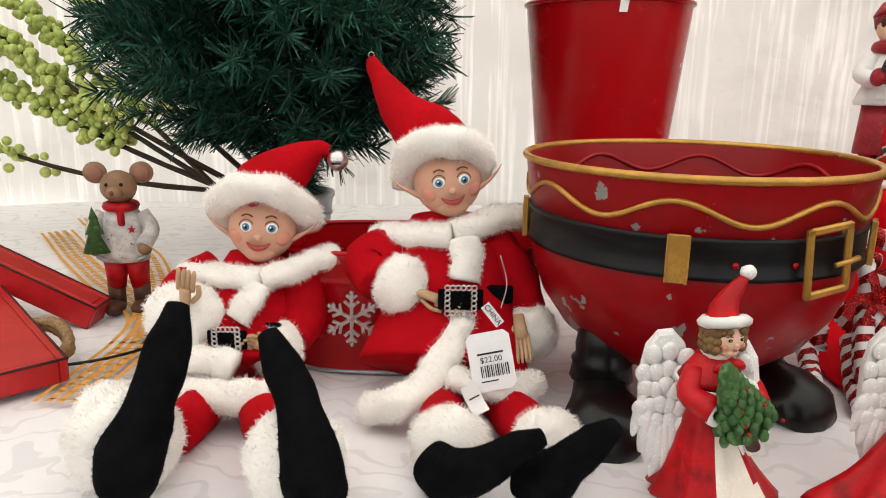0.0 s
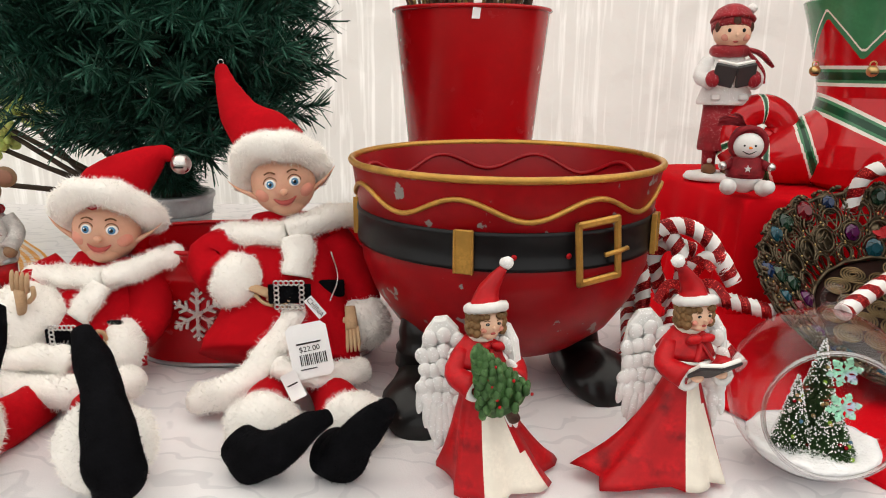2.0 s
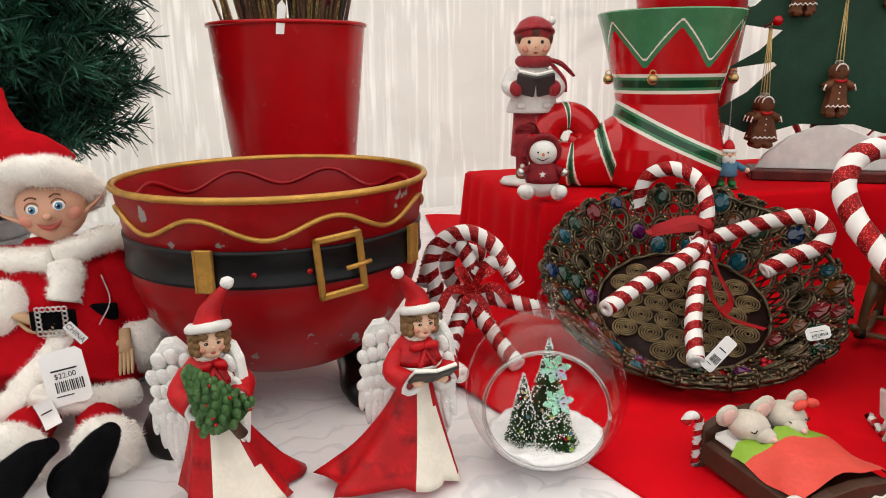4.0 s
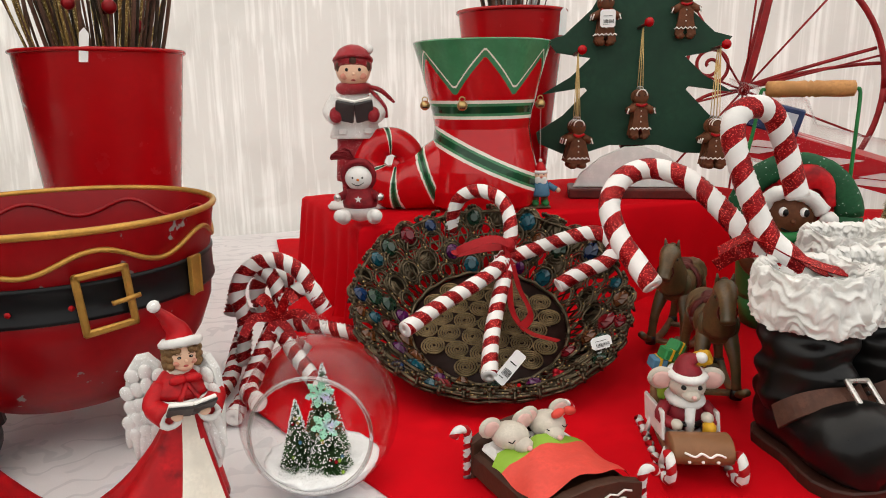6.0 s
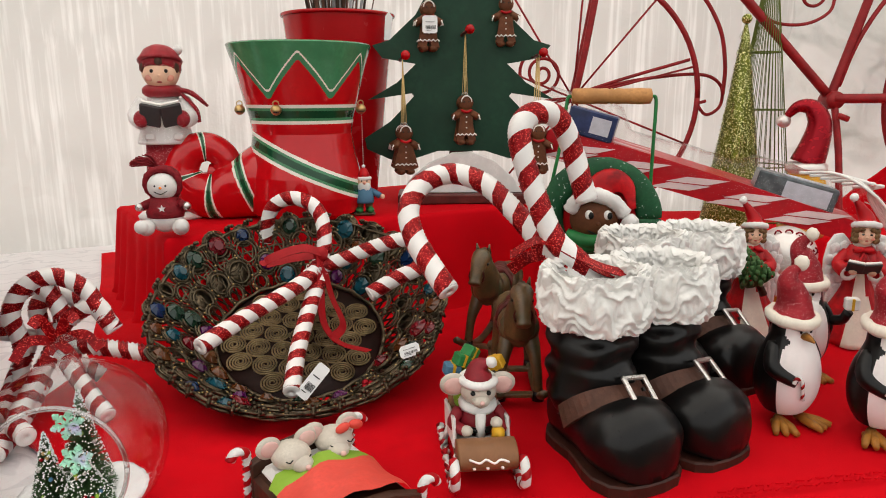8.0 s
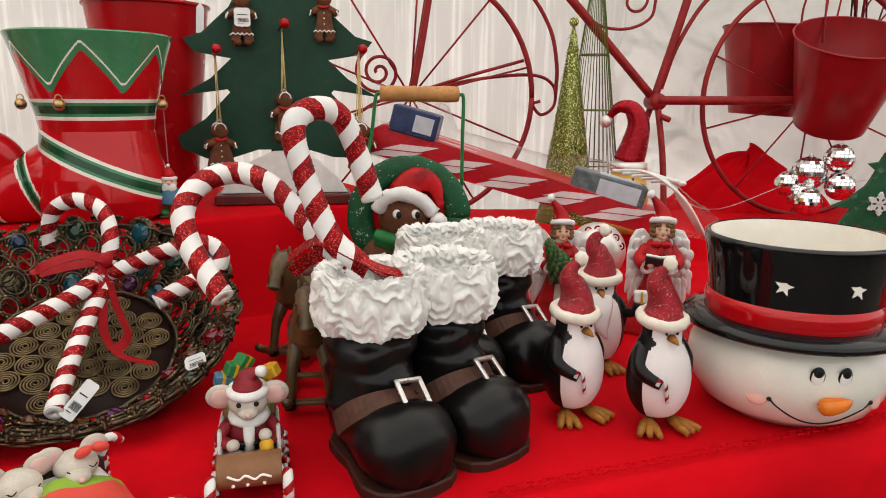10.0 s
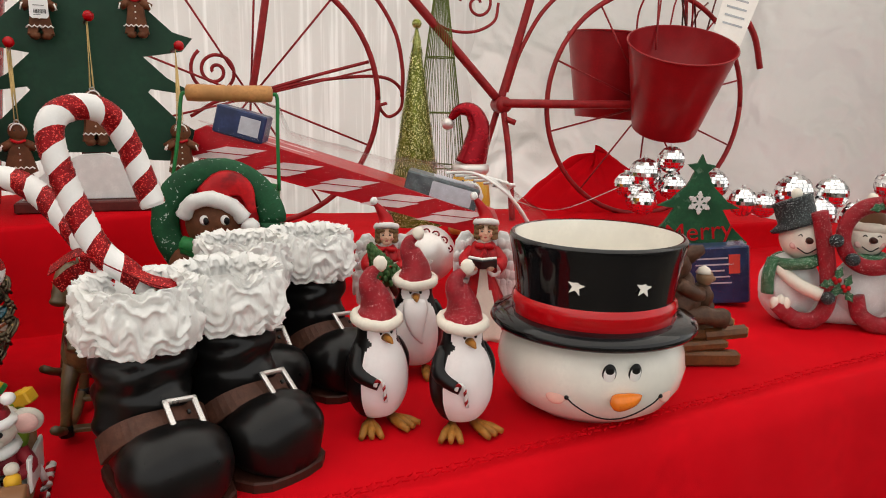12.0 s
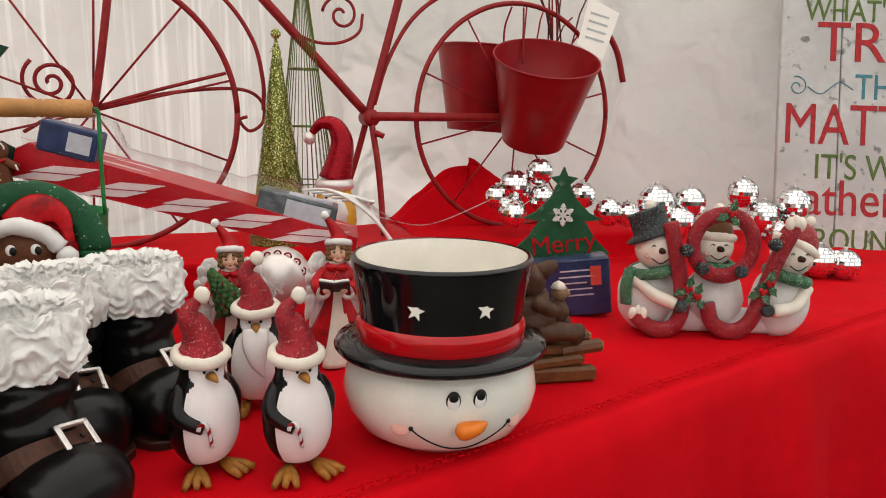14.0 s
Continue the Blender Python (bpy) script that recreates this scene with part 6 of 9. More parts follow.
# ---- jewelled wire basket leaning on the riser ----
def build_basket():
    c = Vector((0.868, 0.815, 0.124))
    u = Vector((0.368, -0.208, -0.040)).normalized()
    v = Vector((0.13, 0.315, 0.165))
    v = (v - u * v.dot(u)).normalized()
    n = u.cross(v).normalized()
    m = Matrix.Translation(c) @ Matrix((u, v, n)).transposed().to_4x4()
    t = thing("wire_basket", "bronze wire basket with coloured glass jewels and spiral base", "basket", m)
    R0, R1, H = 0.126, 0.208, 0.070
    for r, z, w in ((R0, -H, 0.0032), (0.155, -0.056, 0.002), (0.182, -0.030, 0.002), (R1, 0.0, 0.003), (R1 + 0.002, -0.006, 0.002)):
        k = Mesh()
        k.tube([Vector((p.x, p.y, p.z + 0.002 * math.sin(i * 1.7))) for i, p in enumerate(circle((0, 0, z), r, 72))], w, BRONZE, 7)
        part("wire_ring", k, t)
    k = Mesh()
    # added plate: its colour stands in for shaded cloth seen through the wires
    k.lathe([(0.0, -H - 0.004), (R0, -H - 0.004), (R0, -H - 0.006), (0, -H - 0.006)], CLOTH_SHADE, 32)
    part("shade_plate", k, t, "added dark plate, painted as shaded red cloth below the spirals")
    k = Mesh()
    for i in range(64):
        a = 2 * math.pi * i / 64
        k.tube([(math.cos(a) * R0, math.sin(a) * R0, -H - 0.005), (math.cos(a + 0.12) * (R0 + R1) / 2, math.sin(a + 0.12) * (R0 + R1) / 2, -H * 0.5 - 0.007), (math.cos(a) * R1, math.sin(a) * R1, -0.004)], 0.0017, BRONZE, 5)
        k.tube([(math.cos(a) * R0, math.sin(a) * R0, -H), (math.cos(a - 0.12) * (R0 + R1) / 2, math.sin(a - 0.12) * (R0 + R1) / 2, -H * 0.5 - 0.007), (math.cos(a) * R1, math.sin(a) * R1, -0.004)], 0.0017, BRONZE, 5)
    part("wire_lattice", k, t, "crossed bronze wires")
    cells = [(0.0375 * (q + 0.5 * (w % 2)), 0.0325 * w) for w in range(-3, 4) for q in range(-4, 4)]
    cells = [p for p in cells if math.hypot(*p) < R0 - 0.014]
    for i, (x, y) in enumerate(cells):
        k = Mesh()
        k.tube(spiral((x, y, -H + 0.001), 0.0022, 0.0192, 4.3, 84, "z", i * 70), 0.00135, OLD_BRASS, 6)
        part("wire_spiral", k, t)
    random.seed(5)
    gems = (GEM_RED, GEM_BLUE, GEM_PURPLE, GEM_PURPLE, GEM_GREEN, GEM_AMBER, GEM_TEAL, GEM_TEAL)
    for row, (f, cnt, s) in enumerate(((0.14, 19, 0.0125), (0.40, 22, 0.0140), (0.65, 25, 0.0145), (0.90, 29, 0.0125))):
        for i in range(cnt):
            a = 2 * math.pi * (i + 0.5 * (row % 2)) / cnt + random.uniform(-0.04, 0.04)
            r, z = R0 + (R1 - R0) * f, -H + H * f
            out = Matrix.Translation((math.cos(a) * r, math.sin(a) * r, z)) @ Matrix.Rotation(a, 4, "Z") @ Matrix.Rotation(radians(43), 4, "Y")
            e = s * random.uniform(0.8, 1.35)
            k = Mesh()
            k.tube([out @ Vector((0, p.x, p.y * 1.15)) for p in (Vector((q.x, q.y, 0)) for q in circle((0, 0, 0), e, 16))], 0.0020, BRONZE, 6)
            k.tube([out @ Vector((0, p.x, p.y * 1.15)) for p in (Vector((q.x, q.y, 0)) for q in circle((0, 0, 0), e * 1.35, 16))], 0.0013, BRONZE, 5)
            for q in range(10):
                b = 2 * math.pi * q / 10
                k.ball((out @ Vector((-0.001, math.cos(b) * e * 1.28, math.sin(b) * e * 1.45)))[:], 0.0019, BRASS if q % 3 == 0 else BRONZE, 6, 5)
            if row % 2:
                k.lathe([(0.0, 0.005), (e * 1.36, 0.004), (e * 1.36, 0.006), (0.0, 0.007)], BRONZE, 12, out @ pose(0, 0, 0, 0, 90, 0), 1.15, 1.0)
            setting = part("jewel_setting", k, t)
            if random.random() < 0.52:
                k = Mesh()
                rows = [[out @ Vector((hh, math.cos(2 * math.pi * j / 8 + tw) * e * rr, math.sin(2 * math.pi * j / 8 + tw) * e * rr * 1.15)) for j in range(8)] for hh, rr, tw in ((0.001, 0.4, 0.4), (0.0, 0.86, 0), (-0.003, 0.86, 0), (-0.009, 0.45, 0.4))]
                k.grid(rows, random.choice(gems), True, False, None, (True, True))
                part("jewel", k, setting, "faceted coloured glass jewel")
    for i in range(40):
        a = 2 * math.pi * i / 40
        k = Mesh()
        out = Matrix.Translation((math.cos(a) * (R1 + 0.004), math.sin(a) * (R1 + 0.004), 0.006)) @ Matrix.Rotation(a, 4, "Z") @ Matrix.Rotation(radians(-30), 4, "Y")
        for q in range(5):
            b = radians(-60 + q * 60)
            k.ball((out @ Vector((0, math.sin(b) * 0.006, 0.004 + math.cos(b) * 0.006)))[:], 0.0032, BRONZE, 7, 5)
        k.tube([out @ Vector((0, 0, -0.008)), out @ Vector((0, 0, 0.006))], 0.002, BRONZE, 5)
        part("rim_finial", k, t)
    k = Mesh()
    for x, y in ((0.115, -0.105), (0.122, -0.098), (0.114, -0.096)):
        k.ball((x, y, -0.052), 0.006, RED_METALLIC, 10, 8)
    part("red_beads", k, t, "three small red beads")


def gem(name, c):
    return mat(name, c, 0.08, 0, 0.2, 60, 0.0, coat=1.0)


GEM_RED, GEM_BLUE, GEM_PURPLE = gem("red_glass_jewel", (0.13, 0.004, 0.008)), gem("blue_glass_jewel", (0.005, 0.02, 0.07)), gem("purple_glass_jewel", (0.07, 0.005, 0.06))
GEM_GREEN, GEM_AMBER, GEM_TEAL = gem("green_glass_jewel", (0.010, 0.032, 0.018)), gem("amber_glass_jewel", (0.10, 0.03, 0.008)), gem("teal_glass_jewel", (0.006, 0.06, 0.085))
build_basket()


# ---- glazed elf boot with a curled toe ----
def band_color(d):
    """Glaze by distance from a stripe's middle: dark green, green, cream, then red."""
    d = abs(d)
    return DKGREEN_GLAZE if d < 0.0055 else GREEN_GLAZE if d < 0.010 else WHITE_GLAZE if d < 0.0155 else None


def build_elf_boot():
    t = thing("ceramic_boot", "glazed red and green striped elf boot with a curled toe", "planter", spot(0.985, 1.150, 0.197, -17) @ Matrix.Diagonal((1.0, 1.0, 0.97, 1)))
    prof = [(0.090, 0.0), (0.104, 0.010), (0.110, 0.04), (0.108, 0.08), (0.098, 0.12), (0.092, 0.16), (0.096, 0.19), (0.104, 0.22), (0.113, 0.26), (0.121, 0.29), (0.131, 0.322)]
    fine = []
    for (r0, z0), (r1, z1) in zip(prof, prof[1:]):
        n = max(2, int((z1 - z0) / 0.0010))
        fine += [(r0 + (r1 - r0) * q / n, z0 + (z1 - z0) * q / n) for q in range(n)]
    fine.append(prof[-1])
    seg = 600

    def glaze(i, j):
        z, a = fine[i][1], (j + 0.5) / seg * 2 * math.pi
        tooth = abs(((j + 0.5) / seg * 6 + 0.52) % 1 - 0.5) * 2
        edge = 0.220 + 0.072 * min(0.97, max(0.06, tooth))
        if z > edge + 0.010:
            return WHITE_GLAZE if abs(z - edge - 0.014) < 0.0020 and z < 0.314 else GREEN_GLAZE
        if z > edge:
            return GREEN_GLAZE
        k = band_color((z - 0.196) * 0.9)
        if k:
            return k
        k = band_color((z - 0.098 + 0.050 * math.cos(a)) * 0.85)
        return k or RED_GLAZE
    k = Mesh()
    k.lathe(fine, glaze, seg, shell=True)
    part("leg", k, t)
    k = Mesh()
    k.lathe([(0.131, 0.322), (0.129, 0.3245), (0.126, 0.322), (0.10, 0.22), (0.088, 0.15), (0, 0.12)], GREEN_GLAZE, 72, shell=True)
    part("lip", k, t, "green glazed rim and inside")
    pts = curve([(0.02, 0, 0.072), (-0.05, 0, 0.070), (-0.11, 0, 0.056), (-0.168, 0, 0.042), (-0.210, 0, 0.058), (-0.224, 0, 0.094), (-0.204, 0, 0.128), (-0.168, 0, 0.134), (-0.142, 0, 0.110), (-0.152, 0, 0.083), (-0.176, 0, 0.090)], 48)
    rad = [0.098, 0.084, 0.062, 0.047, 0.040, 0.034, 0.030, 0.027, 0.026, 0.024, 0.014]
    rr = [rad[min(9, i // 48)] + (rad[min(9, i // 48) + 1] - rad[min(9, i // 48)]) * ((i % 48) / 48 if i // 48 < 10 else 1) for i in range(len(pts))]

    def toe(i, j):
        for s, f in ((84, 0.0019), (142, 0.0021), (214, 0.0025), (318, 0.0032)):
            d = (i - s) * f
            g = band_color(d + 0.014 * math.cos(j / 96 * 6.28) + 0.010 * math.sin(j / 96 * 6.28))
            if g:
                return g
        return RED_GLAZE
    k = Mesh()
    k.tube(pts, rr, toe, 96, True, 0, 1.0, up=(0, 1, 0))
    k.v = [(x, y * 0.92, max(0.001, z)) for x, y, z in k.v]
    part("foot", k, t, "red glazed foot ending in a curled toe")
    for a in (-164, -112, -20):
        k = Mesh()
        x, y = math.cos(radians(a)) * 0.114, math.sin(radians(a)) * 0.114
        k.ball((x, y, 0.205), 0.0095, BRASS, 14, 10)
        k.tube(circle((x, y, 0.216), 0.005, 10, "y"), 0.0012, BRASS, 5)
        k.box((x, y - 0.0088, 0.201), (0.010, 0.002, 0.002), BLACK)
        part("jingle_bell", k, t, "small brass jingle bell")


build_elf_boot()


# ---- figures on the riser ----
def build_boy():
    k = Mesh()
    k.lathe([(0.050, 0.0), (0.052, 0.006), (0.046, 0.013), (0.0, 0.014)], WHITE_RESIN, 28, None, 1.15, 0.85, 0.004, 60)
    for s in (-1, 1):
        k.ball((s * 0.018, -0.010, 0.020), (0.013, 0.022, 0.011), BROW, 12, 8)
        k.tube([(s * 0.017, 0, 0.014), (s * 0.018, 0, 0.06), (s * 0.019, 0, 0.10)], [0.012, 0.013, 0.020], RED_GLITTER, 12)
        k.ball((s * 0.018, -0.012, 0.036), 0.005, WHITE_RESIN, 8, 6)
    k.lathe([(0.040, 0.055), (0.041, 0.06), (0.038, 0.10), (0.036, 0.14)], RED_GLITTER, 24, None, 1.0, 0.72)
    k.lathe([(0.049, 0.138), (0.050, 0.143), (0.042, 0.168), (0.039, 0.195), (0.028, 0.222), (0.016, 0.232)], WHITE_GLITTER, 26, None, 1.0, 0.75, 0.002, 60)
    for s in (-1, 1):
        k.tube(curve([(s * 0.032, 0, 0.215), (s * 0.047, -0.012, 0.188), (s * 0.036, -0.045, 0.178)], 5), [0.0145] * 6 + [0.0135] * 5, WHITE_GLITTER, 12)
        k.ball((s * 0.034, -0.050, 0.184), (0.013, 0.012, 0.015), RED_GLITTER, 12, 8)
        k.box((0, 0, 0), (0.036, 0.006, 0.040), BOOK, 0.002, pose(s * 0.018, -0.060, 0.190, 24, s * -12, s * 12))
        k.box((0, 0.006, 0.003), (0.034, 0.005, 0.040), PAGE, 0.001, pose(s * 0.018, -0.060, 0.190, 24, s * -12, s * 12))
        k.box((s * 0.024, -0.036, 0.152), (0.018, 0.006, 0.012), WHITE_RESIN, 0.003)
    k.tube(circle((0, -0.003, 0.232), 0.024, 20), 0.011, RED_GLITTER, 10, True, 0, 1, 0.15, 90)
    k.tube(curve([(0.022, -0.012, 0.236), (0.050, -0.010, 0.228), (0.076, -0.004, 0.205)], 4), [0.010, 0.011, 0.011, 0.012, 0.012, 0.011, 0.010, 0.009, 0.006], RED_GLITTER, 8, True, 0, 0.4)
    k.tube(curve([(0.030, -0.012, 0.230), (0.056, -0.014, 0.200), (0.060, -0.014, 0.176)], 4), 0.009, RED_GLITTER, 8, True, 0, 0.4)
    h = Vector((0, -0.006, 0.268))
    k.ball(h[:], (0.033, 0.032, 0.035), FACE, 24, 16)
    k.ball((h + Vector((0, 0.005, 0.008)))[:], (0.0355, 0.034, 0.033), DARK_HAIR, 20, 14, None, 0.06, 80)
    k.ball((h + Vector((0, -0.010, -0.006)))[:], (0.030, 0.026, 0.028), FACE, 24, 16)
    for i in range(7):
        k.ball((h + Vector((-0.024 + 0.008 * i, -0.027 + 0.012 * abs(i - 3) / 3, 0.013 - 0.003 * abs(i - 3))))[:], (0.009, 0.007, 0.012), DARK_HAIR, 8, 6)
    for s in (-1, 1):
        k.ball((h + Vector((s * 0.012, -0.034, -0.002)))[:], (0.0030, 0.0018, 0.0034), BLACK, 10, 8)
        k.ball((h + Vector((s * 0.017, -0.0295, -0.014)))[:], (0.0075, 0.003, 0.006), BLUSH, 10, 8)
        k.tube([h + Vector((s * 0.008, -0.0350, 0.0075)), h + Vector((s * 0.012, -0.0345, 0.0082)), h + Vector((s * 0.017, -0.0315, 0.0062))], 0.0006, BROW, 5)
    k.ball((h + Vector((0, -0.0365, -0.010)))[:], 0.0030, FACE, 8, 6)
    k.ball((h + Vector((0, -0.0335, -0.021)))[:], (0.0045, 0.002, 0.0018), LIP, 8, 6)
    k.lathe([(0.0345, -0.014), (0.0360, -0.002), (0.0350, 0.010), (0.029, 0.022), (0.018, 0.030), (0.0, 0.033)], RED_GLITTER, 24, Matrix.Translation(h + Vector((0, 0.004, 0.011))) @ pose(0, 0, 0, -16, 4, 0))
    k.tube([h + Vector((p.x, p.y + 0.002, 0.016 - p.y * 0.25)) for p in circle((0, 0, 0), 0.0345, 24)], 0.0042, RED_GLITTER, 8)
    k.ball((h + Vector((0.031, 0.004, 0.036)))[:], 0.0088, WHITE_GLITTER, 12, 8, None, 0.15, 200)
    thing("boy_figurine", "choir boy figurine in white coat and red cap, reading a book", "figurine", spot(0.752, 1.228, 0.197, -12), mesh=k)


KNIT_RED = mat("dark_red_knit_resin", (0.20, 0.006, 0.012), 0.6, 0, 0.3, 90, 0.6, 300)


def build_small_snowman():
    k = Mesh()
    k.ball((0, 0, 0.030), (0.028, 0.025, 0.028), WHITE_RESIN, 18, 12)
    k.lathe([(0.0285, 0.028), (0.030, 0.036), (0.022, 0.060)], KNIT_RED, 20, None, 1, 0.92)
    for s in (-1, 1):
        k.ball((s * 0.026, -0.022, 0.014), (0.013, 0.020, 0.013), WHITE_RESIN, 14, 10)
        k.ball((s * 0.030, -0.038, 0.018), 0.011, WHITE_RESIN, 12, 8)
        k.tube([(s * 0.020, -0.004, 0.052), (s * 0.033, -0.012, 0.046)], 0.007, KNIT_RED, 8)
        k.ball((s * 0.036, -0.014, 0.046), 0.007, SILVER, 10, 8)
    k.ball((0, -0.006, 0.078), (0.0235, 0.021, 0.0215), WHITE_RESIN, 18, 12)
    k.ball((0, 0.008, 0.084), (0.0275, 0.0230, 0.0262), KNIT_RED, 22, 14, None, 0.06, 160)
    k.tube([Vector((math.cos(a) * 0.0255, -0.006 - 0.004 * math.sin(a), 0.0815 + math.sin(a) * 0.0245)) for a in [radians(-50 + 280 * q / 24) for q in range(25)]], 0.0050, KNIT_RED, 9, True, 0, 1, 0.35, 300)
    for i in range(34):
        a = radians(150 + random.uniform(-42, 42))
        k.tube([(-0.006, 0, 0.108), (-0.006 + math.cos(a) * 0.020, random.gauss(0, 0.005), 0.111 + math.sin(a) * 0.014), (-0.006 + math.cos(a) * 0.042, random.gauss(0, 0.007), 0.110 + math.sin(a) * 0.020)], 0.0009, KNIT_RED, 5)
    for s in (-1, 1):
        k.ball((s * 0.008, -0.0245, 0.080), 0.0018, BLACK, 8, 6)
    k.tube(curve([(-0.010, -0.0235, 0.071), (0, -0.0245, 0.067), (0.010, -0.0235, 0.072)], 4), 0.0008, BLACK, 5)
    k.tube([(0, -0.024, 0.077), (0.002, -0.033, 0.077)], [0.003, 0.001], ORANGE, 7)
    k.prism([(0.006 * math.sin(i * math.pi / 5) * (1 if i % 2 == 0 else 0.42), 0.044 + 0.006 * math.cos(i * math.pi / 5) * (1 if i % 2 == 0 else 0.42)) for i in range(10)], 0.002, WHITE_RESIN, pose(0, -0.026, 0))
    thing("snowman_figurine", "small seated snowman figurine in a red knit hat and jumper", "figurine", spot(0.722, 1.062, 0.198, -18) @ Matrix.Scale(1.02, 4), mesh=k)


def build_gnome():
    k = Mesh()
    k.box((0, 0, 0.003), (0.040, 0.026, 0.005), HORSE, 0.002)
    for s in (-1, 1):
        k.ball((s * 0.010, -0.004, 0.010), (0.008, 0.012, 0.007), GREEN_PAINT, 10, 8)
        k.tube([(s * 0.009, 0, 0.01), (s * 0.008, 0, 0.03)], 0.007, BROW, 8)
        k.tube([(s * 0.014, 0, 0.046), (s * 0.030, -0.004, 0.036)], 0.006, BLUE_PAINT, 8)
        k.ball((s * 0.034, -0.004, 0.035), 0.005, FACE, 8, 6)
    k.lathe([(0.018, 0.024), (0.019, 0.028), (0.015, 0.052)], BLUE_PAINT, 16)
    k.ball((0, -0.002, 0.062), (0.013, 0.012, 0.013), FACE, 14, 10)
    k.ball((0, -0.008, 0.054), (0.013, 0.008, 0.012), WHITE_RESIN, 14, 10, None, 0.15, 200)
    k.ball((0, -0.015, 0.062), 0.0028, BLUSH, 8, 6)
    for s in (-1, 1):
        k.ball((s * 0.005, -0.0125, 0.066), 0.0014, BLACK, 6, 5)
    k.tube(circle((0, 0, 0.070), 0.0115, 14), 0.0035, WHITE_RESIN, 7)
    k.lathe([(0.012, 0.070), (0.010, 0.080), (0.005, 0.088), (0, 0.090)], RED_RESIN, 14)
    k.ball((0, 0, 0.092), 0.0035, WHITE_RESIN, 8, 6)
    for q in range(26):
        k.ball((0.0 - 0.001 * q / 26, 0.006, 0.095 + 0.0042 * q), 0.0012, SILVER, 5, 4)
    thing("gnome_ornament", "small bearded gnome ornament in blue, on a bead chain", "ornament", spot(1.078, 1.080, 0.198, -18), mesh=k)


build_boy()
build_small_snowman()
build_gnome()


# ---- tree-shaped display board with gingerbread ornaments ----
def ginger_person(k, at, s=1.0, girl=False):
    """A flat gingerbread figure with piped icing, hanging from its top."""
    k.ball((at @ Vector((0, 0, -0.012 * s)))[:], (0.013 * s, 0.006 * s, 0.013 * s), GINGER, 14, 10)
    if girl:
        body = [(-0.009, -0.022), (0.009, -0.022), (0.022, -0.070), (0.010, -0.075), (-0.010, -0.075), (-0.022, -0.070)]
    else:
        body = [(-0.011, -0.022), (0.011, -0.022), (0.013, -0.050), (0.018, -0.076), (0.006, -0.078), (0, -0.060), (-0.006, -0.078), (-0.018, -0.076), (-0.013, -0.050)]
    k.prism([(x * s, z * s) for x, z in body], 0.009 * s, GINGER, at, 0.06)
    for d in (-1, 1):
        k.tube([at @ Vector((d * 0.008 * s, 0, -0.028 * s)), at @ Vector((d * 0.022 * s, -0.001, -0.036 * s))], 0.0062 * s, GINGER, 8)
        k.tube([at @ Vector((d * 0.021 * s, -0.006 * s, -0.031 * s)), at @ Vector((d * 0.024 * s, -0.006 * s, -0.040 * s))], 0.0013 * s, ICING, 5)
        k.ball((at @ Vector((d * 0.008 * s, 0, -0.077 * s)))[:], (0.008 * s, 0.006 * s, 0.006 * s), GINGER, 8, 6)
        k.ball((at @ Vector((d * 0.004 * s, -0.006 * s, -0.010 * s)))[:], 0.0012 * s, BLACK, 6, 5)
    zig = [at @ Vector(((-0.018 + 0.0036 * q) * s, -0.0062 * s, (-0.066 + 0.003 * (q % 2)) * s)) for q in range(11)]
    k.tube(zig, 0.0012 * s, ICING, 5)
    k.tube([at @ Vector((0.009 * s * math.cos(a), -0.0062 * s, (-0.010 + 0.010 * math.sin(a)) * s)) for a in [math.pi * q / 8 for q in range(9)]], 0.0011 * s, ICING, 5)
    for z in (-0.035, -0.044, -0.053):
        k.ball((at @ Vector((0, -0.006 * s, z * s)))[:], 0.0013 * s, ICING, 6, 5)
    k.tube(curve([at @ Vector((-0.009 * s, -0.005 * s, -0.024 * s)), at @ Vector((0, -0.008 * s, -0.027 * s)), at @ Vector((0.009 * s, -0.005 * s, -0.024 * s))], 4), 0.0022 * s, RED_RESIN, 6)


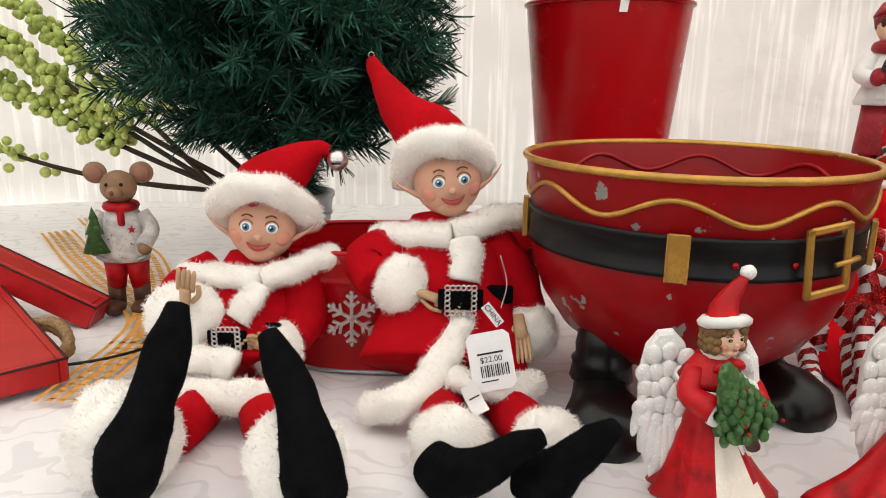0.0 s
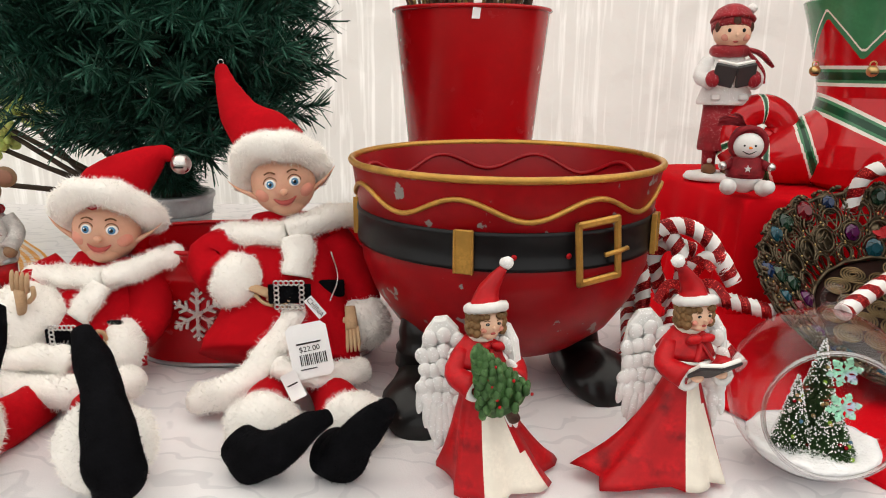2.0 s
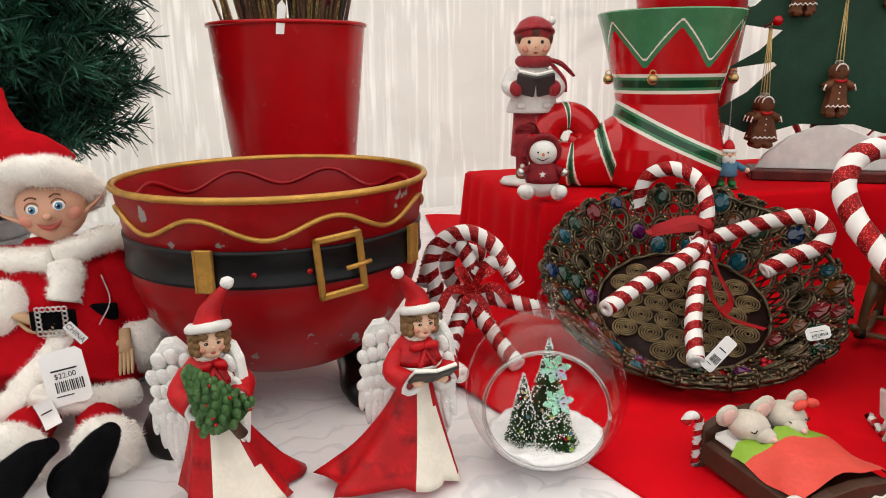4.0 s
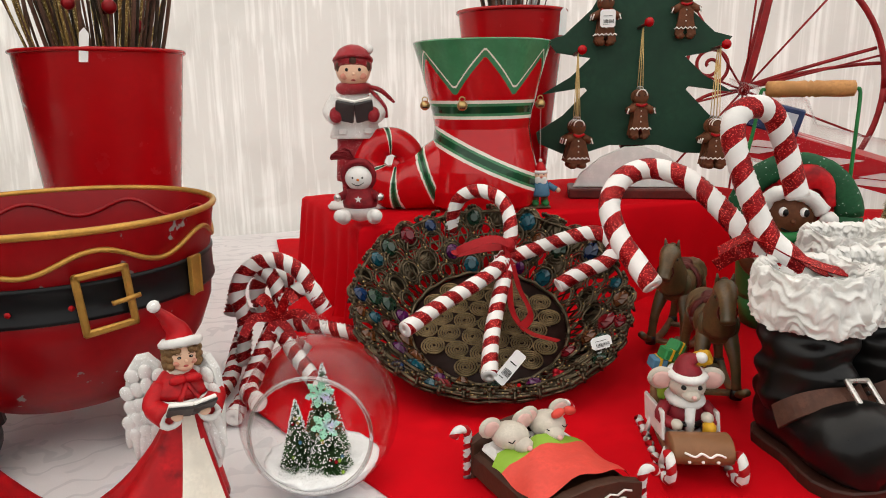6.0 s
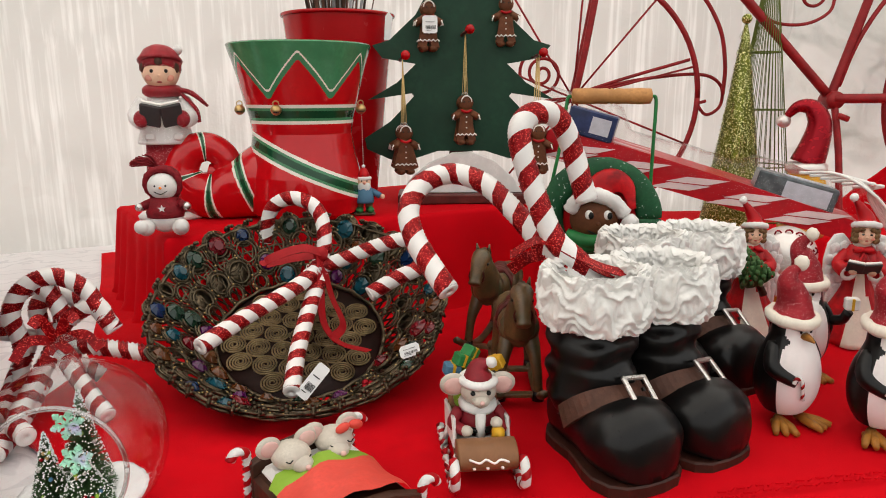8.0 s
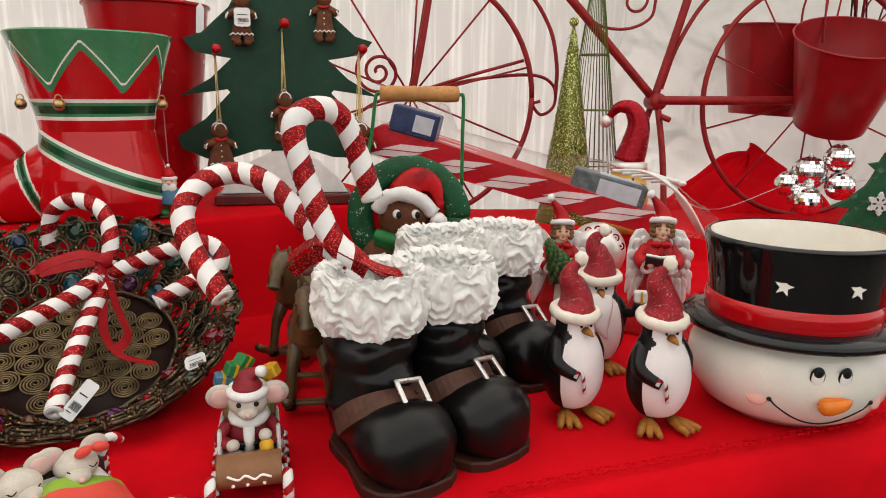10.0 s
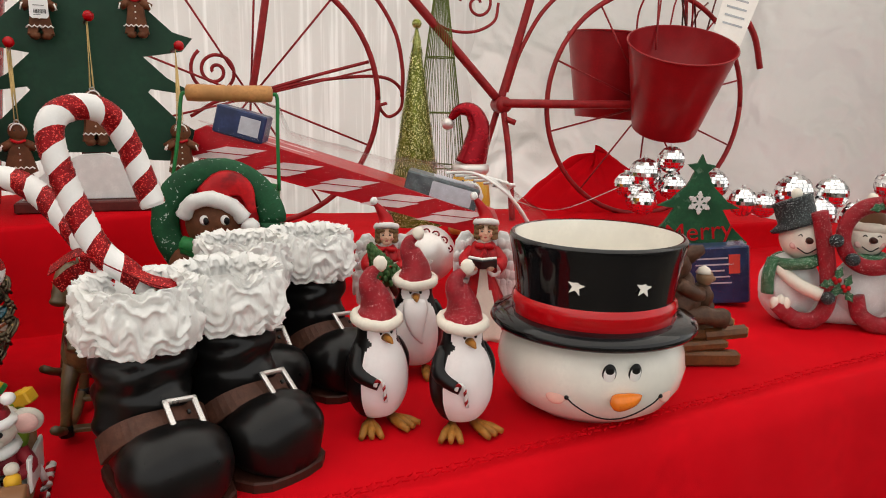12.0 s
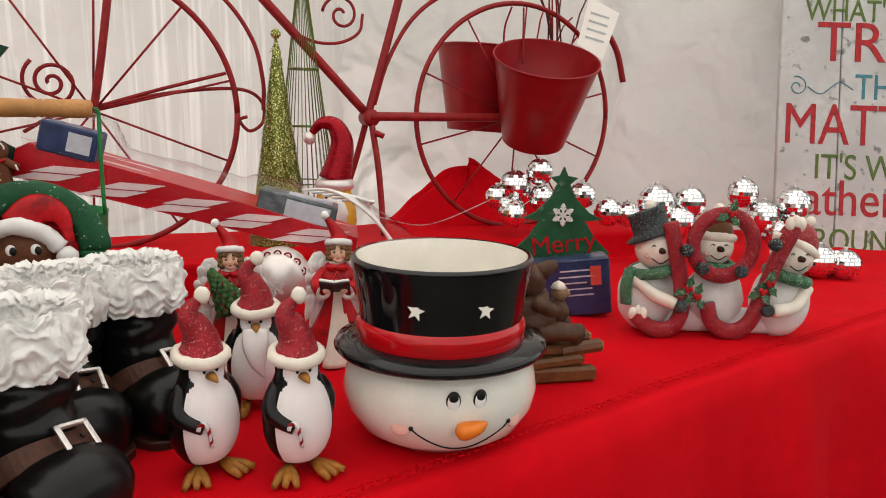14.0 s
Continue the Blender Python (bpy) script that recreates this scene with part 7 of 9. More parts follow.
def build_tree_board():
    M0 = spot(1.335, 1.165, 0.196, -26)
    t = thing("tree_display", "dark green tree-shaped display board on a wooden base", "display stand", M0)
    half = [(0.020, 0.60), (0.055, 0.49), (0.095, 0.440), (0.060, 0.448), (0.095, 0.385), (0.150, 0.335), (0.185, 0.325), (0.165, 0.300), (0.120, 0.292), (0.095, 0.288), (0.135, 0.250), (0.195, 0.215), (0.105, 0.228), (0.100, 0.222), (0.150, 0.170), (0.205, 0.135), (0.200, 0.112), (0.150, 0.090), (0.100, 0.092), (0.050, 0.108)]
    poly = [(-x, z) for x, z in half] + [(x, z) for x, z in half[::-1]]
    k = Mesh()
    k.prism(poly[::-1], 0.012, BOARD_GREEN, None, 0.004)
    part("tree_board", k, t)
    k = Mesh()
    k.box((0, 0.012, 0.075), (0.05, 0.012, 0.13), DARK_WOOD, 0.002)
    part("post", k, t, "dark red wooden post")
    k = Mesh()
    k.box((0, -0.01, 0.011), (0.27, 0.10, 0.021), DARK_WOOD, 0.003)
    part("base", k, t, "dark red wooden base")
    k = Mesh()
    hill = [(-0.125, 0.0), (-0.112, 0.026), (-0.07, 0.062), (-0.02, 0.084), (0.02, 0.086), (0.07, 0.066), (0.11, 0.030), (0.128, 0.0)]
    k.prism(hill[::-1], 0.012, WHITE_RESIN, pose(0, -0.030, 0.0225), 0.03)
    part("snow_hill", k, t, "white painted snow hill")
    M = M0
    for n, (x, z, cnt, drop) in enumerate(((-0.128, 0.295, 3, 0.130), (0.000, 0.345, 2, 0.120), (0.148, 0.300, 3, 0.135), (-0.075, 0.425, 2, 0.015), (0.085, 0.435, 1, 0.015))):
        k = Mesh()
        k.tube([(x, -0.006, z), (x + 0.012, -0.060, z + 0.006)], 0.0035, DARK_WOOD, 8)
        k.ball((x + 0.013, -0.064, z + 0.007), 0.0095, RED_TIN, 14, 10)
        part("peg", k, t, "dark peg with a red ball tip")
        for q in range(cnt):
            y = -0.022 - 0.014 * q
            top = Vector((x + 0.004 + 0.003 * q, y, z - drop))
            g = Mesh()
            for s in (-1, 1):
                g.tube([Vector((x + 0.006, y, z + 0.004)), top + Vector((s * 0.003, 0, 0.004)), top], 0.0009, BRASS, 5)
            g.tube(circle(top, 0.004, 10, "y"), 0.0009, SILVER, 5)
            ginger_person(g, Matrix.Translation(top) @ pose(0, 0, -0.002, 0, 0, (-18 + 14 * q, 30 - 20 * q, 12 - 12 * q)[n % 3] if n < 3 else 6 * q - 4), 1.22 if n < 3 else 1.18, n == 0)
            thing("gingerbread_ornament", "iced gingerbread figure ornament on a gold cord", "ornament", M, "gingerbread ornaments", g)
    price_tag(M @ pose(-0.066, -0.052, 0.362, 0, 0, 0), 0.030, 0.034, "white barcode sticker on a gingerbread ornament", ())


build_tree_board()


# ---- resin boots with fur cuffs ----
def one_boot(x, turn, thg):
    m = pose(x, 0, 0, 0, 0, turn)
    k = Mesh()
    secs = [(-0.119, 0.012, 0.046), (-0.116, 0.034, 0.068), (-0.104, 0.049, 0.086), (-0.082, 0.056, 0.094), (-0.060, 0.054, 0.089), (-0.042, 0.049, 0.082), (-0.022, 0.045, 0.086), (0.006, 0.044, 0.100), (0.030, 0.041, 0.090), (0.046, 0.030, 0.070), (0.053, 0.014, 0.04)]
    rows = []
    for y, w, h in secs:
        row = []
        for q in range(32):
            a = 2 * math.pi * q / 32
            z = 0.012 + (h - 0.012) * (0.5 + 0.5 * math.sin(a))
            cs = math.cos(a)
            row.append(((cs if math.sin(a) > 0 else math.copysign(abs(cs) ** 0.4, cs)) * w, y, max(0.010, z)))
        rows.append(row)
    k.grid(rows, BLACK_RESIN, True, True, m, (True, True))
    shaft = [(0.046, 0.055), (0.049, 0.072), (0.045, 0.085), (0.050, 0.105), (0.047, 0.118), (0.051, 0.135), (0.048, 0.150), (0.052, 0.180)]
    k.lathe([(p.x, p.y) for p in curve([(a, b, 0) for a, b in shaft], 4)], BLACK_RESIN, 56, m @ pose(0, 0.003, 0), 1.02, 1.06, 0.0095, 30)
    part("boot_body", k, thg)
    k = Mesh()
    pts = [(-0.120, 0.012), (-0.116, 0.034), (-0.104, 0.049), (-0.082, 0.056), (-0.060, 0.053), (-0.042, 0.048), (-0.022, 0.044), (0.006, 0.044), (0.030, 0.041), (0.048, 0.028), (0.054, 0.012)]
    outline = [(w, y) for y, w in pts] + [(-w, y) for y, w in pts[::-1]]
    k.grid([[(x0, y0, 0.0) for x0, y0 in outline], [(x0 * 1.01, y0 * 1.004, 0.012) for x0, y0 in outline], [(x0 * 0.97, y0 * 0.99, 0.014) for x0, y0 in outline]], SOLE, True, False, m, (True, True))
    part("sole", k, thg, "brown painted sole")
    k = Mesh()
    strap = [Vector((0.0560 * math.sin(radians(f * 88)), -0.063 + 0.050 * abs(f) ** 1.5, 0.0925 - 0.046 * f * f)) for f in [(-1 + q / 11) * 0.86 for q in range(23)]]
    rows = []
    for i, p in enumerate(strap):
        f = abs(-1 + i / 11)
        o = Vector((p.x * 0.9, -0.03 * (1 - f), 0.05 * (1 - f) + 0.005)).normalized() * 0.0028
        up = Vector((0, 0.0095 * (1 - 0.3 * f), 0.0050 + 0.006 * f))
        rows.append([m @ (p - up - o), m @ (p - up + o), m @ (p + up + o), m @ (p + up - o)])
    k.grid(rows, LEATHER, True, False, None, (True, True))
    st = part("strap", k, thg, "brown painted strap")
    k = Mesh()
    bm = m @ pose(0.014, -0.070, 0.0970, -50, 8, 6)
    for bx, bz, sx, sz in ((0, 0.0155, 0.037, 0.006), (0, -0.0155, 0.037, 0.006), (-0.0155, 0, 0.006, 0.037), (0.0155, 0, 0.006, 0.037)):
        k.box((bx, 0, bz), (sx, 0.005, sz), SILVER, 0.0015, bm)
    k.box((0.004, -0.001, 0), (0.003, 0.003, 0.004), BLACK, 0, bm)
    part("buckle", k, st, "silver painted square buckle")
    return m


def cuff(thg, m):
    """A carved fur cuff: a thick ring whose skin is swept into wavy locks."""
    prof = [(p.x, p.y) for p in curve([(0.052, 0.152, 0), (0.062, 0.147, 0), (0.068, 0.158, 0), (0.070, 0.174, 0), (0.068, 0.192, 0), (0.064, 0.206, 0), (0.058, 0.212, 0), (0.052, 0.208, 0), (0.049, 0.190, 0), (0.047, 0.165, 0)], 9)]
    seg, rows = 260, []
    shift = random.uniform(0, 9)
    for i, (r, z) in enumerate(prof):
        row, run = [], i / len(prof)
        for j in range(seg):
            a = 2 * math.pi * j / seg
            c = Vector((math.cos(a), math.sin(a), 0)) * 3.2 + Vector((shift, 0, z * 26))
            flow = 4.2 * noise.noise(c) + 1.4 * noise.noise(c * 2.3)
            lock = 1 - abs(math.sin(run * 23 + flow + 1.6 * math.sin(a * 6 + run * 9)))
            fine = 1 - abs(math.sin(run * 58 + flow * 2.2 + 2.2 * math.sin(a * 11 + 1)))
            lump = noise.noise(c * 1.9)
            d = 0.0062 * lock ** 0.8 + 0.0020 * fine + 0.0030 * lump - 0.003
            hem = 0.006 * noise.noise(Vector((math.cos(a) * 6, math.sin(a) * 6, shift))) * max(0.0, 1 - run * 3.2)
            top = 0.003 * noise.noise(Vector((math.cos(a) * 4, math.sin(a) * 4, 3 + shift)))
            inner = -1 if run > 0.82 else 1
            row.append((math.cos(a) * (r + d * inner), 1.06 * math.sin(a) * (r + d * inner), z + hem + top + (0.7 * d if 0.5 < run < 0.8 else 0)))
        rows.append(row)
    k = Mesh()
    k.grid(rows, CUFF_WHITE, True, True, m)
    part("fur_cuff", k, thg, "white carved fur cuff")


CUFF_WHITE = mat("carved_white_resin", (0.80, 0.79, 0.76), 0.55, 0, 0.06, 60, 0.15, 300)


def build_boots():
    t = thing("boot_planter", "pair of joined black resin boots with white fur cuffs", "planter", spot(1.160, 0.446, 0.006, 0), "pairs of resin boots")
    for x, tn in ((-0.048, -3), (0.052, 6)):
        cuff(t, one_boot(x, tn, t) @ pose(0, 0, 0.010) @ Matrix.Diagonal((0.91, 0.91, 1, 1)))
    return t


boots = build_boots()
b2 = copy_thing(boots, spot(1.358, 0.577, 0.006, -6))
tagged(b2, "second pair of black resin boots standing behind the first")


# ---- penguins: each one mesh ----
def penguin(at, label, beard=False, s=1.0):
    k = Mesh()
    seg = 72
    prof = [(0.012, 0.012), (0.030, 0.018), (0.044, 0.040), (0.048, 0.066), (0.044, 0.092), (0.035, 0.112), (0.030, 0.124), (0.029, 0.134), (0.024, 0.146), (0.010, 0.153)]
    fine = [(v.x, v.y) for v in curve([(a, b, 0) for a, b in prof], 7)]

    def coat(i, j):
        z, a = fine[i][1], (j + 0.5) / seg * 360
        half = 56 - 16 * math.exp(-((z - 0.117) / 0.006) ** 2)
        return BELLY if abs(a - 270) < half and z < 0.146 else BLACK_RESIN
    k.lathe(fine, coat, 72, None, 1.0, 0.92)
    for d in (-1, 1):
        k.tube(curve([(d * 0.028, 0.0, 0.112), (d * 0.040, -0.004, 0.088), (d * 0.038, -0.014, 0.066)] if d > 0 or beard else [(d * 0.028, 0.0, 0.112), (d * 0.041, -0.016, 0.085), (d * 0.020, -0.043, 0.068)], 5), [0.010, 0.011, 0.012, 0.012, 0.012, 0.012, 0.011, 0.010, 0.009, 0.008, 0.006], BLACK_RESIN, 10)
        m = pose(d * 0.020, -0.016, 0, 0, 0, d * 24)
        for q in (-1, 0, 1):
            k.tube([m @ Vector((0, 0.008, 0.008)), m @ Vector((q * 0.010, -0.020, 0.006)), m @ Vector((q * 0.015, -0.038, 0.004))], [0.006, 0.0065, 0.004], BEAK, 8)
        k.ball((m @ Vector((0, -0.010, 0.006)))[:], (0.013, 0.018, 0.006), BEAK, 12, 8)
        k.ball((d * 0.0085, -0.0285, 0.134), (0.0024, 0.0014, 0.0034), BLACK, 8, 6)
        k.tube([(d * 0.0045, -0.0295, 0.1400), (d * 0.013, -0.0275, 0.1385)], 0.0009, BLACK, 5)
    k.tube([(0, -0.026, 0.127), (0.001, -0.036, 0.1255), (0.002, -0.044, 0.1225)], [0.0075, 0.0055, 0.0015], BEAK, 10, True, 0, 0.7)
    if beard:
        k.tube(curve([(0, -0.030, 0.122), (0, -0.042, 0.098), (0.004, -0.046, 0.075), (0.012, -0.046, 0.058)], 4), [0.018, 0.020, 0.021, 0.020, 0.019, 0.017, 0.015, 0.013, 0.011, 0.008, 0.006, 0.004, 0.002], BELLY, 12, True, 0, 0.45)
        k.tube(curve([(0.040, -0.006, 0.090), (0.058, -0.020, 0.095), (0.064, -0.030, 0.110)], 4), 0.008, BLACK_RESIN, 8)
        k.box((0.066, -0.036, 0.124), (0.022, 0.016, 0.018), WHITE_RESIN, 0.002)
        k.box((0.066, -0.0445, 0.124), (0.004, 0.002, 0.018), YELLOW)
    else:
        c = curve([(-0.010, -0.046, 0.046), (-0.014, -0.048, 0.066), (-0.018, -0.047, 0.076), (-0.025, -0.046, 0.076), (-0.027, -0.045, 0.070)], 6)
        k.tube(c, 0.0030, lambda i, j: CANE_RED if j < 3 else WHITE_RESIN, 8, True, 70)
    band = [Vector((math.cos(a) * 0.0315, math.sin(a) * 0.0305, 0.147 + 0.004 * math.sin(a))) for a in [2 * math.pi * q / 24 for q in range(25)]]
    k.tube(band, 0.0078, CREAM, 10, True, 0, 1, 0.3, 250)
    hat = curve([(0, 0, 0.146), (0.000, 0.001, 0.164), (-0.006, 0.002, 0.181), (-0.013, 0.002, 0.194), (-0.010, 0.0, 0.206), (0.0, -0.001, 0.213)], 4)
    k.tube(hat, [0.032 - 0.0262 * (q / (len(hat) - 1)) ** 0.8 for q in range(len(hat))], RED_GLITTER, 16, True, 0, 1, 0.06, 90)
    k.ball((0.004, -0.002, 0.219), 0.0105, CREAM, 14, 10, None, 0.12, 300)
    thing("penguin_figurine", label, "figurine", at @ Matrix.Diagonal((s, s, s * 1.12, 1)), "penguins in hats", k)


penguin(spot(1.378, 0.382, 0.008, -12), "penguin figurine in a red glitter hat holding a candy cane", False, 0.85)
penguin(spot(1.447, 0.300, 0.008, -24), "penguin figurine in a red glitter hat, candy cane at its side", False, 0.85)
penguin(spot(1.535, 0.480, 0.008, -42), "white-bearded penguin figurine holding a gift box", True, 0.87)


# ---- gingerbread lantern with a wooden handle ----
def build_lantern():
    t = thing("gingerbread_bucket", "green tin bucket with a gingerbread face and wooden handle", "bucket", spot(1.385, 0.765, 0.006, -34))
    k = Mesh()
    k.lathe([(0.070, 0.0), (0.072, 0.01), (0.085, 0.20), (0.086, 0.205), (0.083, 0.205), (0.07, 0.02), (0, 0.018)], GREEN_PAINT, 40, pose(0, 0.055, 0.055))
    k.lathe([(0.06, 0.0), (0.07, 0.055)], GREEN_PAINT, 40, pose(0, 0.055, 0))
    part("bucket_body", k, t)
    k = Mesh()
    k.tube([Vector((p.x, p.y, p.z)) for p in circle((-0.006, -0.035, 0.215), 0.080, 48, "y")], 0.021, GREEN_SNOW, 14, True, 0, 0.45, 0.10, 60, up=(0, 1, 0))
    part("wreath", k, t, "snow-flecked green wreath ring")
    k = Mesh()
    k.lathe([(0.072, -0.006), (0.072, 0.004), (0, 0.006)], RED_RESIN, 36, pose(0, -0.030, 0.215, 90))
    part("red_panel", k, t)
    k = Mesh()
    k.ball((-0.014, -0.048, 0.216), (0.041, 0.018, 0.038), GINGER, 24, 16)
    k.ball((-0.034, -0.045, 0.147), (0.050, 0.020, 0.042), GINGER, 20, 14)
    part("gingerbread_face", k, t, "brown gingerbread face")
    k = Mesh()
    for s in (-1, 1):
        k.ball((-0.010 + s * 0.015, -0.064, 0.224), (0.0068, 0.004, 0.0078), EYE_WHITE, 12, 8)
        k.ball((-0.007 + s * 0.015, -0.067, 0.223), (0.0045, 0.003, 0.006), BLACK, 10, 8)
    k.tube(curve([(-0.026, -0.064, 0.198), (-0.010, -0.066, 0.192), (0.006, -0.063, 0.199)], 4), 0.0012, BLACK, 5)
    k.ball((-0.010, -0.067, 0.209), 0.0042, GINGER, 8, 6)
    part("face_paint", k, t)
    k = Mesh()
    k.tube(curve([(-0.056, -0.055, 0.230), (-0.042, -0.062, 0.250), (-0.012, -0.064, 0.256), (0.016, -0.060, 0.244), (0.032, -0.054, 0.224)], 5), 0.012, WHITE_RESIN, 10, True, 0, 1, 0.3, 150)
    k.ball((0.042, -0.058, 0.212), 0.014, WHITE_RESIN, 12, 8, None, 0.2, 150)
    part("hat_fur", k, t, "white hat fur band")
    k = Mesh()
    k.tube(curve([(-0.016, -0.046, 0.252), (0.006, -0.046, 0.276), (0.034, -0.046, 0.268), (0.046, -0.050, 0.232)], 5), [0.026, 0.026, 0.025, 0.024, 0.023, 0.022, 0.021, 0.020, 0.018, 0.016, 0.014, 0.012, 0.010, 0.008, 0.007, 0.006], RED_RESIN, 12, True, 0, 0.5, up=(0, 1, 0))
    part("hat", k, t, "red painted hat")
    k = Mesh()
    k.tube(curve([(-0.059, -0.055, 0.188), (-0.024, -0.066, 0.180), (0.016, -0.062, 0.184)], 5), 0.012, GREEN_PAINT, 10)
    k.tube(curve([(-0.059, -0.055, 0.180), (-0.024, -0.064, 0.170), (0.016, -0.060, 0.174)], 5), 0.009, GREEN_PAINT, 10)
    k.ball((-0.006, -0.062, 0.144), 0.012, GREEN_PAINT, 12, 8)
    part("scarf", k, t, "green painted scarf")
    k = Mesh()
    k.tube([(-0.048 + 0.004 * math.sin(q * 2.2), -0.064, 0.160 - q * 0.006) for q in range(8)], 0.0045, ICING, 8)
    part("icing_line", k, t, "white wavy icing line")
    k = Mesh()
    prof = [(0.008, -0.066), (0.0125, -0.064), (0.0135, -0.045), (0.0125, -0.020), (0.0135, -0.008), (0.0115, -0.004), (0.0135, 0.0), (0.0115, 0.004), (0.0135, 0.008), (0.0125, 0.02), (0.0135, 0.045), (0.0125, 0.064), (0.008, 0.066)]
    k.lathe(prof, WOOD, 20, pose(0.012, 0.02, 0.412, 0, 90, 0))
    hd = part("handle", k, t, "turned light wood grip")
    for s in (-1, 1):
        k = Mesh()
        k.tube(curve([(0.012 + s * 0.066, 0.02, 0.412), (0.012 + s * 0.073, 0.02, 0.405), (0.008 + s * 0.076, 0.016, 0.345), (0.0 + s * 0.084, 0.02, 0.258)], 5), 0.0030, GREEN_PAINT, 8)
        part("handle_wire", k, hd, "green handle wire")


build_lantern()


# ---- rocking horses: each one plain mesh ----
def rocking_horse(at, label):
    k = Mesh()
    k.tube(curve([(-0.055, 0, 0.118), (-0.03, 0, 0.116), (0.01, 0, 0.110), (0.05, 0, 0.116), (0.062, 0, 0.112)], 6), [0.012] + [0.026 + 0.004 * math.sin(q) for q in range(23)] + [0.012], HORSE, 16)
    k.tube(curve([(-0.040, 0, 0.118), (-0.058, 0, 0.148), (-0.070, 0, 0.172)], 6), [0.026, 0.025, 0.024, 0.023, 0.022, 0.021, 0.020, 0.019, 0.018, 0.017, 0.016, 0.016, 0.015], HORSE, 14, True, 0, 1.2)
    k.tube(curve([(-0.064, 0, 0.178), (-0.082, 0, 0.170), (-0.098, 0, 0.146), (-0.104, 0, 0.136)], 5), [0.014, 0.016, 0.0165, 0.016, 0.015, 0.014, 0.013, 0.012, 0.011, 0.0105, 0.010, 0.010, 0.0105, 0.011, 0.010, 0.006], HORSE, 14)
    k.tube(curve([(-0.062, 0, 0.188), (-0.046, 0, 0.168), (-0.032, 0, 0.140)], 5), 0.006, BEAR, 8, True, 0, 0.8, 0.4, 200)
    for s in (-1, 1):
        k.tube([(-0.064, s * 0.009, 0.182), (-0.066, s * 0.011, 0.198)], [0.005, 0.001], HORSE, 7)
        k.ball((-0.080, s * 0.0135, 0.168), 0.0026, BLACK, 8, 6)
        k.tube(circle((-0.094, 0, 0.150), 0.013, 12, "x"), 0.0014, DARK_WOOD, 5)
        k.tube(curve([(-0.038, s * 0.016, 0.105), (-0.055, s * 0.024, 0.066), (-0.060, s * 0.028, 0.022)], 4), [0.013, 0.012, 0.011, 0.0095, 0.008, 0.0075, 0.007, 0.007, 0.0075], HORSE, 10)
        k.tube(curve([(0.048, s * 0.016, 0.105), (0.066, s * 0.024, 0.066), (0.066, s * 0.028, 0.022)], 4), [0.015, 0.013, 0.011, 0.0095, 0.008, 0.0075, 0.007, 0.007, 0.0075], HORSE, 10)
        for x in (-0.060, 0.066):
            k.lathe([(0.009, 0.012), (0.008, 0.026)], BLACK_RESIN, 10, pose(x, s * 0.028, 0))
        k.tube([Vector((x, s * 0.030, 0.008 + 3.0 * x * x)) for x in [-0.105 + 0.021 * q for q in range(11)]], 0.0065, HORSE, 8, True, 0, 0.9)
    for x in (-0.05, 0.05):
        k.box((x, 0, 0.016), (0.014, 0.062, 0.006), HORSE, 0.001)
    k.tube(curve([(-0.018, 0, 0.142), (0.006, 0, 0.137), (0.026, 0, 0.146)], 4), [0.010, 0.014, 0.016, 0.017, 0.017, 0.017, 0.016, 0.014, 0.010], DARK_WOOD, 10, True, 0, 0.5)
    k.tube([Vector((0.004, math.cos(a) * 0.029, 0.114 + math.sin(a) * 0.029)) for a in [2 * math.pi * q / 18 for q in range(19)]], 0.004, DARK_WOOD, 6, True, 0, 2.5)
    k.tube(curve([(0.060, 0, 0.122), (0.080, 0, 0.100), (0.082, 0, 0.060)], 4), [0.004, 0.006, 0.007, 0.007, 0.007, 0.006, 0.005, 0.004, 0.002], BEAR, 8)
    thing("rocking_horse", label, "figurine", at, "rocking horses", k)


rocking_horse(spot(1.122, 0.622, 0.007, 62) @ Matrix.Scale(0.93, 4), "dark patinated rocking horse figurine beside the boots")
rocking_horse(spot(1.195, 0.792, 0.007, 38) @ Matrix.Scale(0.95, 4), "dark patinated rocking horse figurine standing behind another")


# ---- mice in a sweet-shop bed, and a mouse in a sleigh ----
def mini_cane(k, base, h, r, lean=(0, 0), hook=0.012, side=1, turn=0.0):
    c, s = math.cos(radians(turn)) * side, math.sin(radians(turn)) * side
    b = Vector(base)
    top = b + Vector((lean[0], lean[1], h))
    k.tube(curve([b, b.lerp(top, 0.5), top, top + Vector((hook * 0.5 * c, hook * 0.5 * s, hook * 0.75)), top + Vector((hook * 1.3 * c, hook * 1.3 * s, hook * 0.7)), top + Vector((hook * 1.75 * c, hook * 1.75 * s, -hook * 0.1))], 5), r, lambda i, j: RED_RESIN if j < 5 else WHITE_RESIN, 12, True, 1 / (r * 3.4))


